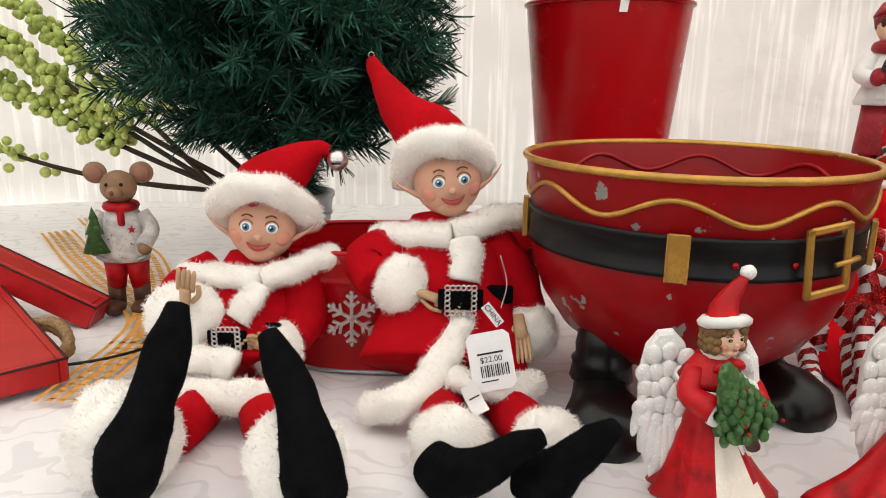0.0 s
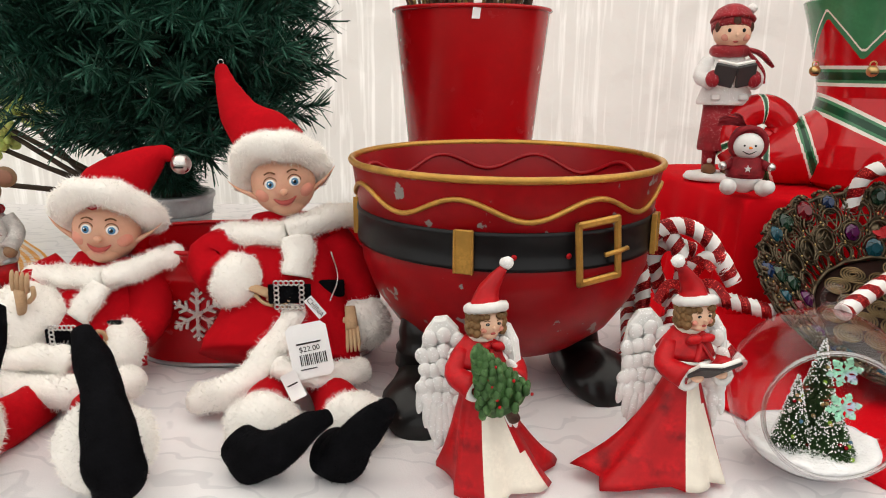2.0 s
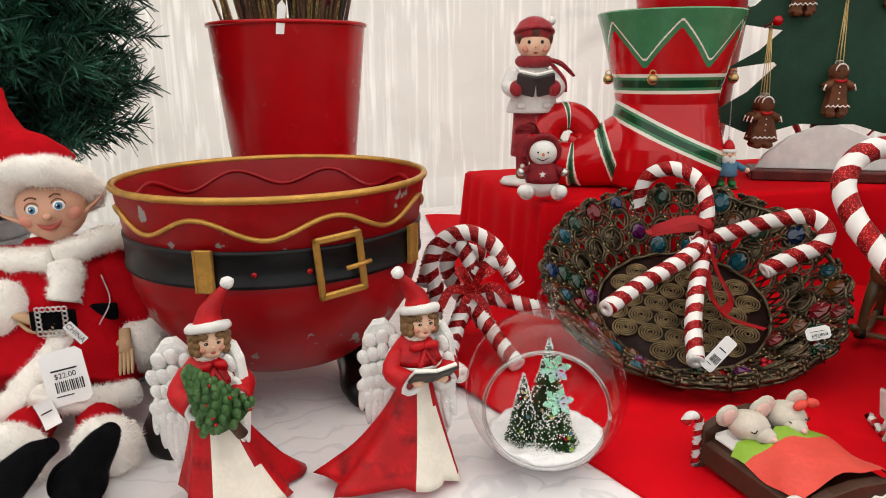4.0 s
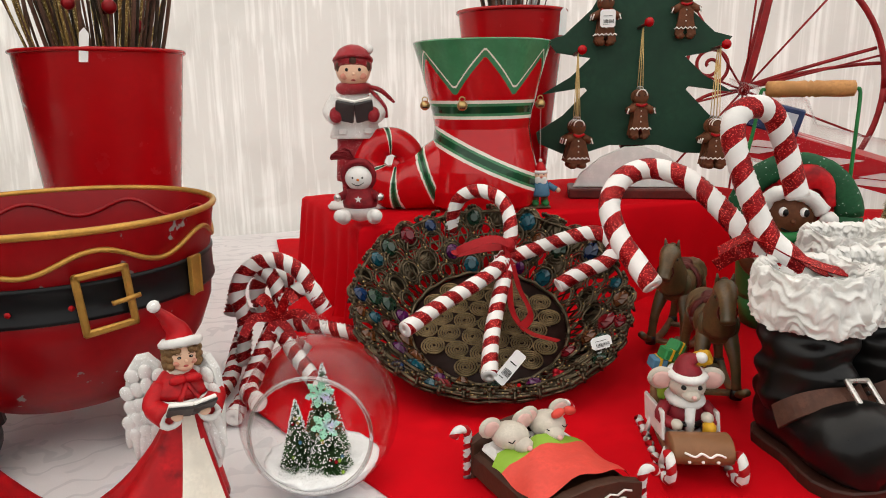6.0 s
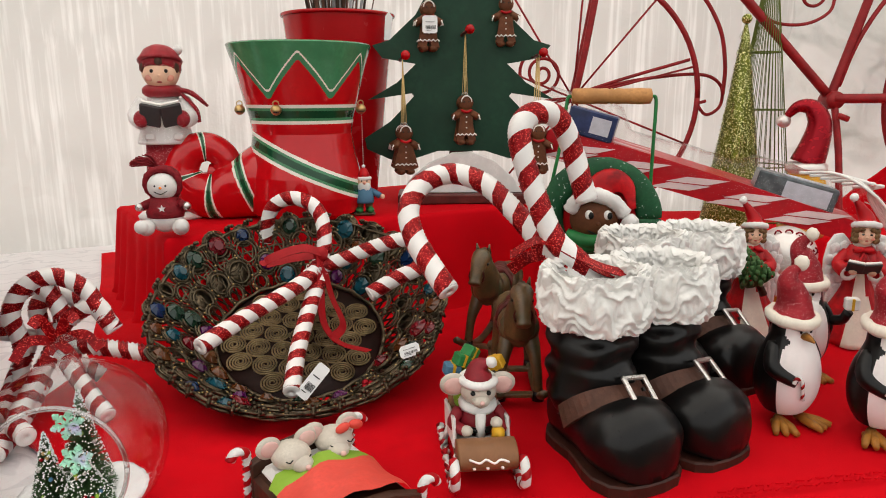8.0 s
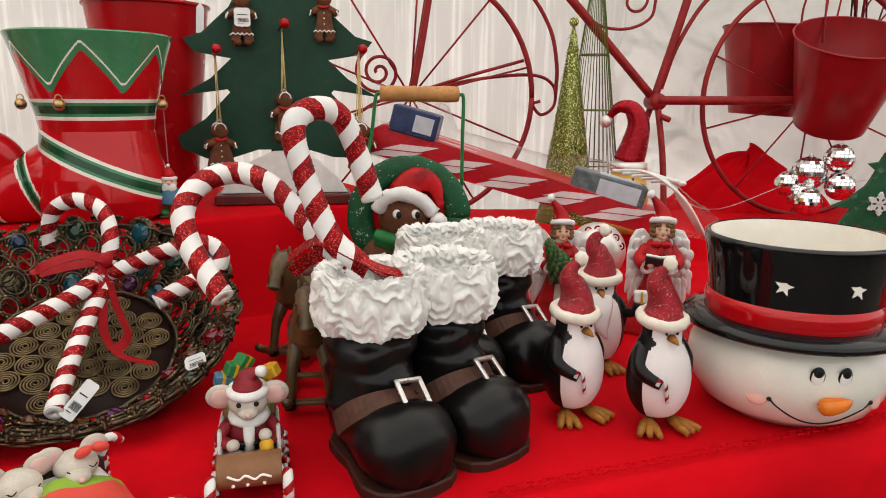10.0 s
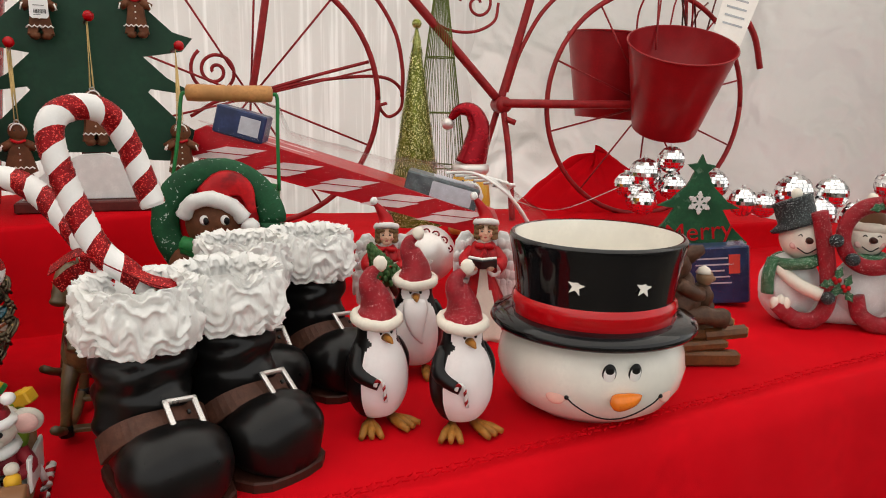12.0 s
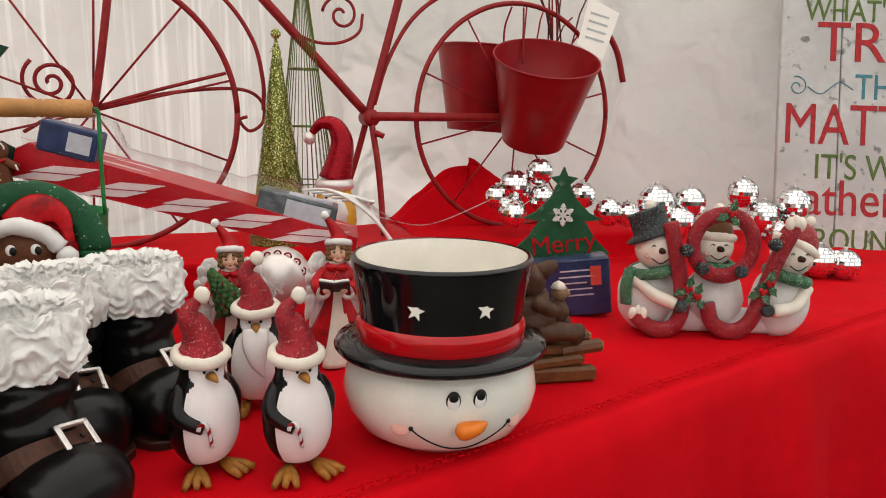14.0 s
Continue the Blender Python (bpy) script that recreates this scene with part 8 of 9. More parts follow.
def build_bed():
    k = Mesh()
    k.box((0, 0, 0.020), (0.118, 0.130, 0.036), CHOC, 0.005)
    k.prism([(-0.060, 0.0), (0.060, 0.0), (0.060, 0.050), (0.030, 0.066), (0, 0.070), (-0.030, 0.066), (-0.060, 0.050)][::-1], 0.010, CHOC, pose(0, 0.066, 0), 0.03)
    k.prism([(-0.062, 0.0), (0.062, 0.0), (0.062, 0.040), (0.030, 0.052), (0, 0.055), (-0.030, 0.052), (-0.062, 0.040)][::-1], 0.012, CHOC, pose(0, -0.072, 0), 0.03)
    k.box((0, 0.040, 0.044), (0.104, 0.040, 0.016), WHITE_RESIN, 0.007)
    rows = []
    for j in range(10):
        y = 0.022 - 0.088 * j / 9
        rows.append([(-0.058 + 0.116 * i / 12, y + 0.004 * math.sin(i * 1.4) * (j == 0), 0.040 + 0.024 * math.sin(math.pi * i / 12) ** 0.6 + 0.003 * math.sin(i * 1.1 + j)) for i in range(13)])
    k.grid(rows, lambda i, j: LIME if i < 2 else CORAL, False)
    for d, y in ((-1, 0), (1, 0.004)):
        c = Vector((d * 0.026, 0.036 + y, 0.066))
        k.ball(c[:], (0.021, 0.022, 0.017), GREY_FUR, 18, 12)
        k.ball((c + Vector((d * -0.004, -0.017, -0.004)))[:], (0.012, 0.014, 0.010), GREY_FUR, 14, 10)
        k.ball((c + Vector((d * -0.005, -0.031, -0.003)))[:], 0.0034, PINK_EAR, 8, 6)
        for e in (-1, 1):
            k.ball((c + Vector((e * 0.021, 0.008, 0.012)))[:], (0.014, 0.005, 0.014), GREY_FUR, 14, 10)
            k.ball((c + Vector((e * 0.021, 0.004, 0.012)))[:], (0.010, 0.003, 0.010), PINK_EAR, 12, 8)
            k.tube(curve([c + Vector((e * 0.010 - 0.004, -0.019, 0.005)), c + Vector((e * 0.010, -0.0205, 0.0025)), c + Vector((e * 0.010 + 0.004, -0.019, 0.005))], 3), 0.0007, BLACK, 5)
        k.ball((c + Vector((0.006, -0.022, -0.016)))[:], (0.008, 0.008, 0.005), GREY_FUR, 10, 8)
    for d in (-1, 1):
        k.ball((0.038 + d * 0.008, 0.026, 0.086), (0.009, 0.005, 0.006), CORAL, 10, 8, pose(0, 0, 0, 0, d * 20, 0))
    for x, y, h, sd in ((-0.062, 0.068, 0.062, -1), (0.062, 0.068, 0.062, 1), (-0.064, -0.074, 0.046, -1), (0.064, -0.074, 0.046, 1)):
        mini_cane(k, (x, y, 0.0), h, 0.0055, (0, 0), 0.010, sd)
    k.tube([(-0.045 + 0.009 * q, -0.0795, 0.036 + 0.004 * (q % 2)) for q in range(11)], 0.0013, ICING, 6)
    heart = [Vector((0.011 * math.sin(a) ** 3, -0.0795, 0.026 + 0.0007 * (13 * math.cos(a) - 5 * math.cos(2 * a) - 2 * math.cos(3 * a) - math.cos(4 * a)))) for a in [2 * math.pi * q / 24 for q in range(25)]]
    k.tube(heart, 0.0014, ICING, 6)
    for d in (-1, 1):
        k.tube(spiral((d * 0.034, -0.0795, 0.024), 0.001, 0.008, 1.6, 24, "y", 0, d), 0.0013, ICING, 6)
    thing("mouse_bed_figurine", "two grey mice asleep in a chocolate and candy cane bed", "figurine", spot(0.792, 0.458, 0.007, 9) @ Matrix.Diagonal((0.98, 0.98, 0.84, 1)), mesh=k)


def build_sleigh_mouse():
    k = Mesh()
    rows = [[(-0.034, y, z), (-0.028, y - 0.001, z - 0.002), (0.028, y - 0.001, z - 0.002), (0.034, y, z), (0.034, y, z - 0.010), (-0.034, y, z - 0.010)] for y, z in [(0.050, 0.094), (0.046, 0.07), (0.040, 0.048), (0.025, 0.034), (0.0, 0.030), (-0.03, 0.030), (-0.052, 0.034)]]
    k.grid(rows, BROWN_CREAM, True, True, None, (True, True))
    k.lathe([(0.020, -0.036), (0.0205, -0.034), (0.0205, 0.034), (0.020, 0.036)], BROWN_CREAM, 24, pose(0, -0.052, 0.048, 0, 90, 0))
    for q in (-1, 1):
        k.box((q * 0.0345, 0.008, 0.052), (0.005, 0.086, 0.042), WHITE_RESIN, 0.002, pose(0, 0, 0, -14, 0, 0))
    k.tube(curve([(-0.024, -0.0725, 0.056), (-0.012, -0.0725, 0.050), (-0.004, -0.0725, 0.055), (0.006, -0.0725, 0.049), (0.014, -0.0725, 0.054), (0.024, -0.0725, 0.050)], 4), 0.0016, ICING, 6)
    for x in (-0.018, -0.002, 0.016):
        k.ball((x, -0.0725, 0.042), 0.0022, ICING, 7, 5)
    for q in (-1, 1):
        k.tube(curve([(q * 0.042, 0.070, 0.007), (q * 0.042, 0.02, 0.007), (q * 0.042, -0.05, 0.007), (q * 0.042, -0.078, 0.018), (q * 0.042, -0.082, 0.040), (q * 0.042, -0.070, 0.050), (q * 0.042, -0.062, 0.044)], 6), 0.0062, lambda i, j: RED_RESIN if j < 5 else WHITE_RESIN, 12, True, 48)
        for y in (0.035, -0.035):
            k.tube([(q * 0.040, y, 0.008), (q * 0.034, y, 0.034)], 0.004, WHITE_RESIN, 8)
    k.ball((0, 0.012, 0.060), (0.028, 0.024, 0.032), mat_red_coat, 18, 12)
    k.tube(circle((0, 0.010, 0.040), 0.028, 20), 0.008, WHITE_RESIN, 8, True, 0, 1, 0.2, 150)
    k.tube([(0, -0.016, 0.040), (0, -0.014, 0.085)], [0.006, 0.007], WHITE_RESIN, 8)
    k.tube(circle((0, 0.012, 0.058), 0.0285, 24), 0.004, BLACK_RESIN, 7)
    k.box((0, -0.017, 0.058), (0.012, 0.004, 0.010), SILVER, 0.001)
    k.tube(circle((0, 0.008, 0.087), 0.017, 18), 0.009, WHITE_RESIN, 8, True, 0, 1, 0.2, 150)
    for q in (-1, 1):
        k.tube(curve([(q * 0.024, 0.008, 0.078), (q * 0.034, -0.006, 0.064), (q * 0.020, -0.020, 0.060)], 4), 0.008, mat_red_coat, 10)
        k.ball((q * 0.019, -0.022, 0.062 if q < 0 else 0.074), 0.008, GREY_FUR, 10, 8)
        k.ball((q * 0.032, 0.008, 0.118), (0.018, 0.005, 0.018), GREY_FUR, 16, 10)
        k.ball((q * 0.032, 0.003, 0.118), (0.013, 0.003, 0.013), PINK_EAR, 14, 8)
        k.ball((q * 0.010, -0.0145, 0.116), 0.0035, BLACK, 10, 8)
    k.ball((0, 0.004, 0.111), (0.024, 0.022, 0.021), GREY_FUR, 20, 14)
    k.ball((0, -0.014, 0.104), (0.012, 0.011, 0.009), GREY_FUR, 14, 10)
    k.ball((0, -0.026, 0.107), 0.0032, PINK_EAR, 8, 6)
    k.tube(circle((0, 0.006, 0.126), 0.020, 18), 0.0065, WHITE_RESIN, 8)
    k.tube(curve([(0, 0.006, 0.126), (0.002, 0.010, 0.144), (0.014, 0.008, 0.152)], 4), [0.020, 0.019, 0.017, 0.015, 0.013, 0.011, 0.009, 0.007, 0.005], mat_red_coat, 12)
    k.ball((0.017, 0.006, 0.152), 0.008, WHITE_RESIN, 12, 8, None, 0.1, 200)
    k.lathe([(0.007, 0.0), (0.0085, 0.004), (0.0085, 0.014), (0.004, 0.019)], YELLOW, 10, pose(0.020, -0.028, 0.052))
    k.ball((0.0, 0.040, 0.090), (0.030, 0.022, 0.045), LIME, 16, 12, None, 0.1, 60)
    for c, m, a in (((-0.016, 0.036, 0.142), GREEN_PAINT, 20), ((0.028, 0.030, 0.138), YELLOW, -25), ((-0.030, 0.034, 0.128), BLUE_PAINT, 10), ((-0.004, 0.042, 0.150), GREEN_PAINT, 40)):
        k.box((0, 0, 0), (0.022, 0.018, 0.018), m, 0.002, pose(*c, 0, a, a))
        k.box((0, 0, 0), (0.004, 0.0186, 0.0186), YELLOW, 0, pose(*c, 0, a, a))
    thing("mouse_sleigh_figurine", "white mouse in a red coat riding a gingerbread sleigh", "figurine", spot(0.978, 0.480, 0.007, -22) @ Matrix.Diagonal((0.88, 1.1, 0.76, 1)), mesh=k)


mat_red_coat = mat("dark_red_paint", (0.22, 0.012, 0.02), 0.45, 0, 0.2, 60, 0.2)
build_bed()
build_sleigh_mouse()


# ---- red iron bicycle plant stand with two hanging pails ----
PAIL_RED = mat("red_satin_pail_paint", (0.27, 0.008, 0.012), 0.33, 0, 0.12, 22, 0.06, 40, coat=0.12)


def build_bicycle():
    M0 = spot(1.81, 1.40, 0.078, -28.8)
    t = thing("bicycle_stand", "red painted iron bicycle plant stand with scrolls", "plant stand", M0)
    R, LIFT = 0.333, 0.042

    def wheel(x, name):
        k = Mesh()
        k.tube(circle((x, 0, R), R, 72, "y"), 0.0075, BIKE_RED, 10)
        w = part(name, k, t)
        k = Mesh()
        k.lathe([(0.012, -0.02), (0.014, -0.012), (0.014, 0.012), (0.012, 0.02)], BIKE_RED, 16, pose(x, 0, R, 90))
        part("hub", k, w)
        for i in range(10):
            a = 2 * math.pi * i / 10 + 0.25
            s = Mesh()
            s.tube([(x + math.cos(a) * 0.01, 0, R + math.sin(a) * 0.01), (x + math.cos(a) * R, 0, R + math.sin(a) * R)], 0.0028, BIKE_RED, 6)
            part("spoke", s, w)
    wheel(0.0, "front_wheel")
    wheel(1.165, "rear_wheel")

    def bar(name, pts, r, n=8, smooth=True, lift=None):
        k = Mesh()
        up = 0.0 if lift == 0 else LIFT
        pts = [(a, b, c + up) if c > 0.01 else (a, b, c) for a, b, c in pts]
        k.tube(curve(pts, n) if smooth else pts, r, BIKE_RED, 10)
        return part(name, k, t)
    for y in (-0.022, 0.022):
        bar("fork", [(0, y, R), (0.03, y, 0.49), (0.085, y * 0.6, 0.84)], 0.009, lift=0)
        bar("chain_stay", [(0.685, y, 0.330), (0.9, y, 0.331), (1.165, y, R)], 0.0125, lift=0)
    bar("down_tube", [(0.685, 0, 0.292), (0.40, 0, 0.585), (0.09, 0, 0.90)], 0.0125)
    bar("seat_tube", [(0.685, 0, 0.288), (0.735, 0, 0.46), (0.82, 0, 0.76)], 0.0115)
    bar("rear_fender", [(0.705, 0, 0.32), (0.745, 0, 0.44), (0.82, 0, 0.56), (0.93, 0, 0.635), (1.10, 0, 0.665)], 0.0062)
    bar("rear_fender", [(1.48, 0, 0.57), (1.53, 0, 0.50), (1.56, 0, 0.41)], 0.0095)
    bar("kick_stand", [(0.690, 0.02, 0.28), (0.655, 0.04, 0.14), (0.60, 0.07, 0.004)], 0.009)
    bar("kick_stand", [(0.690, -0.02, 0.27), (0.700, -0.05, 0.14), (0.705, -0.08, 0.004)], 0.009)
    k = Mesh()
    k.lathe([(0.022, -0.03), (0.024, -0.02), (0.024, 0.02), (0.022, 0.03)], BIKE_RED, 18, pose(0.69, 0, 0.326, 90))
    k.tube([(0.69, -0.045, 0.287), (0.715, -0.05, 0.277)], 0.008, BIKE_RED, 8)
    part("crank_joint", k, t)
    for z in (0.0, 0.016):
        bar("scroll_bar", [(0.0, 0.012, R + 0.005), (0.16, 0.012, R + 0.045 + z), (0.33, 0.012, R + 0.062 + z * 0.5), (0.395, 0.012, R + 0.035), (0.40, 0.012, R - 0.02), (0.365, 0.012, R - 0.045), (0.34, 0.012, R - 0.018), (0.36, 0.012, R - 0.008)] if z == 0 else [(0.0, 0.012, R + 0.008), (0.15, 0.012, R + 0.055), (0.31, 0.012, R + 0.10)], 0.0045, lift=0)
    bar("front_fender", [(0.16, 0, 0.66), (0.30, 0, 0.58), (0.375, 0, 0.48), (0.40, 0, 0.38), (0.40, 0, 0.30)], 0.0055)
    k = Mesh()
    k.tube(spiral((-0.085, 0.012, R + 0.065), 0.006, 0.062, 2.2, 60, "y", 200, -1), 0.0045, BIKE_RED, 8)
    part("scroll", k, t)
    bar("scroll_bar", [(-0.15, 0.012, R - 0.05), (-0.08, 0.012, R - 0.01), (0.0, 0.012, R + 0.0)], 0.0045, lift=0)
    k = Mesh()
    k.tube(spiral((0.615, 0.01, 0.597), 0.008, 0.052, 1.4, 40, "y", 30, 1), 0.0042, BIKE_RED, 8)
    part("scroll", k, t)
    bar("scroll_bar", [(0.45, 0, 0.53), (0.52, 0, 0.485), (0.60, 0, 0.48), (0.66, 0, 0.51), (0.672, 0, 0.56)], 0.0042)
    for x, y, z, sd, axis, r1 in ((1.165, -0.155, 0.500, 1, (-0.326, -0.333, 1), 0.150), (1.125, 0.155, 0.545, -1, (0.05, -0.04, 1), 0.146)):
        up = Vector(axis).normalized()
        p = M0 @ Vector((x, y, z)) - up * 0.258
        b = bucket(Matrix.Translation(p) @ up.to_track_quat("Z", "Y").to_matrix().to_4x4(), 0.094, r1, 0.258, "red painted tin pail hanging tilted on the bicycle", 0.003, PAIL_RED)
        k = Mesh()
        inv = b.matrix_world.inverted()
        k.tube(curve([inv @ (p + up * 0.250 + (M0.to_3x3() @ Vector((0, sd * 0.13, 0)))), inv @ (M0 @ Vector((x, sd * -0.02, 0.60))), inv @ (M0 @ Vector((x + 0.01, 0, 0.655)))], 5), 0.003, BIKE_RED, 6)
        part("hanger", k, b)
    k = Mesh()
    for i in range(12):
        a = random.uniform(0, 6.28)
        c = M0 @ Vector((1.33 + random.gauss(0, 0.03), 0.05 + random.gauss(0, 0.02), 0.50))
        e = c + Vector((math.cos(a) * 0.12, math.sin(a) * 0.05, random.uniform(0.12, 0.30)))
        k.tube([c, c.lerp(e, 0.6) + Vector((0, 0, 0.03)), e], 0.0028, random.choice((TWIG, BIKE_RED, DARK_WOOD)), 5)
    thing("dark_twigs", "dark and red twig bundle tucked in the bicycle", "dried stems", mesh=k, kind="stuff")
    p = M0 @ Vector((1.40, -0.06, 0.60))
    k = Mesh()
    k.prism([(-0.05, -0.06), (0.04, -0.085), (0.06, 0.07), (-0.045, 0.09)], 0.001, PAGE)
    for z in (0.045, 0.02, -0.005, -0.03):
        k.box((0.0, -0.0012, z), (0.062, 0.0004, 0.006), GALV)
    thing("price_card", "white paper card in a clear sleeve on the bicycle", "price tag", spot(p.x, p.y, p.z, -45, -10, 14), mesh=k)


build_bicycle()


# ---- glittered trees and a curled-hat ornament below the bicycle ----
WIRE_GREEN = mat("olive_green_wire", (0.10, 0.13, 0.02), 0.4, 0.4)


def build_cone_trees():
    k = Mesh()
    c = Vector((2.148, 1.138, 0.079))
    vs, fs = [], []
    for i in range(9000):
        f = random.random() ** 1.3
        a = random.uniform(0, 6.283)
        r = 0.076 * (1 - f) + 0.004
        p = c + Vector((math.cos(a) * r, math.sin(a) * r, 0.515 * f))
        q = p + Vector((random.gauss(0, 0.004), random.gauss(0, 0.004), -random.uniform(0.02, 0.04)))
        s = Vector((-math.sin(a), math.cos(a), 0)) * 0.0009
        o = len(vs)
        vs += [tuple(p - s), tuple(p + s), tuple(q + s), tuple(q - s)]
        fs.append((o, o + 1, o + 2, o + 3))
    k.add(vs, fs, GREEN_TINSEL, False)
    k.lathe([(0.070, 0.0), (0.003, 0.515)], GREEN_TINSEL, 20, Matrix.Translation(c))
    k.ball((c + Vector((0, 0, 0.528)))[:], 0.013, GREEN_TINSEL, 12, 8)
    thing("tinsel_tree", "lime-gold glittered tinsel cone tree", "tree ornament", mesh=k)
    k = Mesh()
    c = Vector((2.262, 1.165, 0.079))
    for i in range(34):
        a = 6.283 * i / 34
        k.tube([c + Vector((math.cos(a) * 0.098, math.sin(a) * 0.098, 0.0)), c + Vector((math.cos(a) * 0.008, math.sin(a) * 0.008, 0.70))], 0.0010, WIRE_GREEN, 5)
    for z, r in ((0.005, 0.098), (0.15, 0.079), (0.30, 0.060), (0.45, 0.040)):
        k.tube(circle(c + Vector((0, 0, z)), r, 24), 0.002, WIRE_GREEN, 5)
    thing("wire_tree", "open olive green wire cone tree", "tree ornament", mesh=k)


def build_curled_santa():
    k = Mesh()
    k.lathe([(0.0, 0.0), (0.045, 0.002), (0.052, 0.05), (0.046, 0.10), (0.036, 0.130)], YELLOW, 24)
    k.lathe([(0.040, 0.125), (0.046, 0.132), (0.046, 0.146), (0.038, 0.152)], SILVER_SATIN, 28)
    k.tube(curve([(0, 0, 0.150), (0.012, 0, 0.195), (0.018, 0, 0.245), (0.0, 0, 0.282), (-0.030, 0, 0.285), (-0.052, 0, 0.262)], 6), [0.038 - 0.001 * q for q in range(31)], RED_METALLIC, 18)
    k.ball((-0.058, 0, 0.250), 0.016, SILVER_SATIN, 16, 10)
    for s in (-1, 1):
        k.ball((s * 0.014, -0.046, 0.110), 0.0035, BLACK, 8, 6)
    k.ball((0.0, -0.045, 0.072), (0.036, 0.018, 0.040), WHITE_RESIN, 16, 12, None, 0.1, 90)
    thing("santa_ornament", "metallic ornament figure with a curled red hat", "ornament", spot(2.122, 0.912, 0.118, -52) @ Matrix.Diagonal((1, 1, 0.96, 1)), mesh=k)
    b = Mesh()
    b.lathe([(0.05, 0.0), (0.052, 0.004), (0.052, 0.022), (0.045, 0.026), (0.0, 0.026)], GOLD, 24)
    thing("gold_stand", "low round gold stand under the ornament", "stand", spot(2.122, 0.912, 0.090), mesh=b)
    k = Mesh()
    c = (0, 0, 0.132)
    k.ball(c, 0.054, SILVER_SATIN, 36, 24)
    flake(k, WHITE_RESIN, 0.016, 0.0022, spot(0.002, -0.0545, 0.125, 0, 0, 8))
    for q in range(5):
        a = radians(20 + 22 * q)
        k.tube(spiral((math.cos(a) * 0.046, -0.026, 0.132 + math.sin(a) * 0.046), 0.001, 0.008, 1.2, 14, "y", q * 50), 0.0016, RED_METALLIC, 5)
    k.lathe([(0.030, 0.006), (0.032, 0.012), (0.012, 0.03), (0.010, 0.06), (0.022, 0.084)], YELLOW, 20)
    thing("silver_ball", "satin silver ball ornament with a snowflake on a gold stand", "ornament", spot(1.735, 0.662, 0.0, -52), mesh=k)


build_cone_trees()
build_curled_santa()


# ---- film-wrapped striped package with two boxes ----
def build_package():
    a, b = Vector((1.535, 1.125, 0.318)), Vector((1.985, 0.665, 0.150))
    x = (b - a).normalized()
    y = Vector((-x.y, x.x, 0)).normalized()
    z = x.cross(y)
    L = (b - a).length
    M = Matrix.Translation(a) @ Matrix((x, y, z)).transposed().to_4x4()
    t = thing("wrapped_package", "red and white striped package wrapped in clear film", "package", M)
    k = Mesh()
    k.prism([(0.0, -0.02), (L * 0.94, -0.020), (L * 0.94, 0.022), (L * 0.6, 0.034), (0.02, 0.046), (0.0, 0.030)][::-1], 0.150, CARD_RED, None, 0.01)
    body = part("red_sleeve", k, t)
    for i in range(5):
        u = 0.06 + i * 0.115
        for q in range(2):
            s = Mesh()
            u0 = u + 0.030 * q
            s.prism([(-0.065, 0.0), (-0.020, 0.009), (0.065, 0.0), (0.020, -0.009)][::-1], 0.0016, PLAID_WHITE, pose(u0, -0.036 + 0.070 * q, 0.0480 - 0.0260 * min(1, u0 / (L * 0.94)), 0, 2.3, 10) @ pose(0, 0, 0, -90))
            part("white_stripe", s, body)
            s = Mesh()
            s.prism([(-0.060, -0.004), (-0.020, 0.007), (0.060, 0.004), (0.020, -0.007)][::-1], 0.0016, PLAID_WHITE, pose(u0, -0.0765, -0.006 + 0.020 * q, 0, -12, 0))
            part("white_stripe", s, body)
    k = Mesh()
    k.box((0.085, -0.055, 0.066), (0.100, 0.050, 0.055), NAVY, 0.003)
    k.box((0.105, -0.0805, 0.066), (0.040, 0.0012, 0.034), WHITE_PAPER, 0)
    part("blue_box", k, t, "navy printed box under the film")
    k = Mesh()
    k.box((0.500, -0.030, 0.044), (0.150, 0.075, 0.048), GREY_BOX, 0.003)
    k.box((0.520, -0.068, 0.044), (0.085, 0.0012, 0.034), WHITE_PAPER, 0)
    k.box((0.520, -0.030, 0.0688), (0.085, 0.050, 0.0012), WHITE_PAPER, 0)
    part("grey_box", k, t, "grey printed box under the film")
    k = Mesh()
    rows = []
    for i in range(26):
        f = i / 25
        u = -0.03 + (L + 0.13) * f
        w = 0.086 * (1 - 0.75 * max(0, (f - 0.82) / 0.18)) * min(1, 0.5 + f * 8)
        h = (0.105 if u < 0.15 else 0.062 if u < 0.40 else 0.078) * (1 - 0.7 * max(0, (f - 0.82) / 0.18))
        rows.append([(u + 0.004 * noise.noise(Vector((i, q, 0)) * 1.7), math.cos(6.283 * q / 24) * w * (1 + 0.07 * noise.noise(Vector((i * 0.6, q * 0.9, 5)))), 0.010 + math.sin(6.283 * q / 24) * h * (1 if math.sin(6.283 * q / 24) > 0 else 0.42) * (1 + 0.12 * noise.noise(Vector((i * 0.7, q * 1.1, 2))))) for q in range(24)])
    k.grid(rows, FILM, True)
    part("clear_film", k, t, "crinkled clear plastic film").visible_shadow = False
    cords = thing("white_cord", "loops of white electric cord over the package", "cord")
    for i in range(6):
        k = Mesh()
        k.tube(curve([M @ Vector((0.50 + 0.02 * i, -0.03, 0.080)), M @ Vector((0.56 + 0.015 * i, -0.08, 0.098)), M @ Vector((0.64, -0.09 + 0.02 * i, 0.07)), M @ Vector((0.72, -0.05 + 0.02 * i, 0.0))], 6), 0.003, CORD, 6)
        part("cord_strand", k, cords)


build_package()


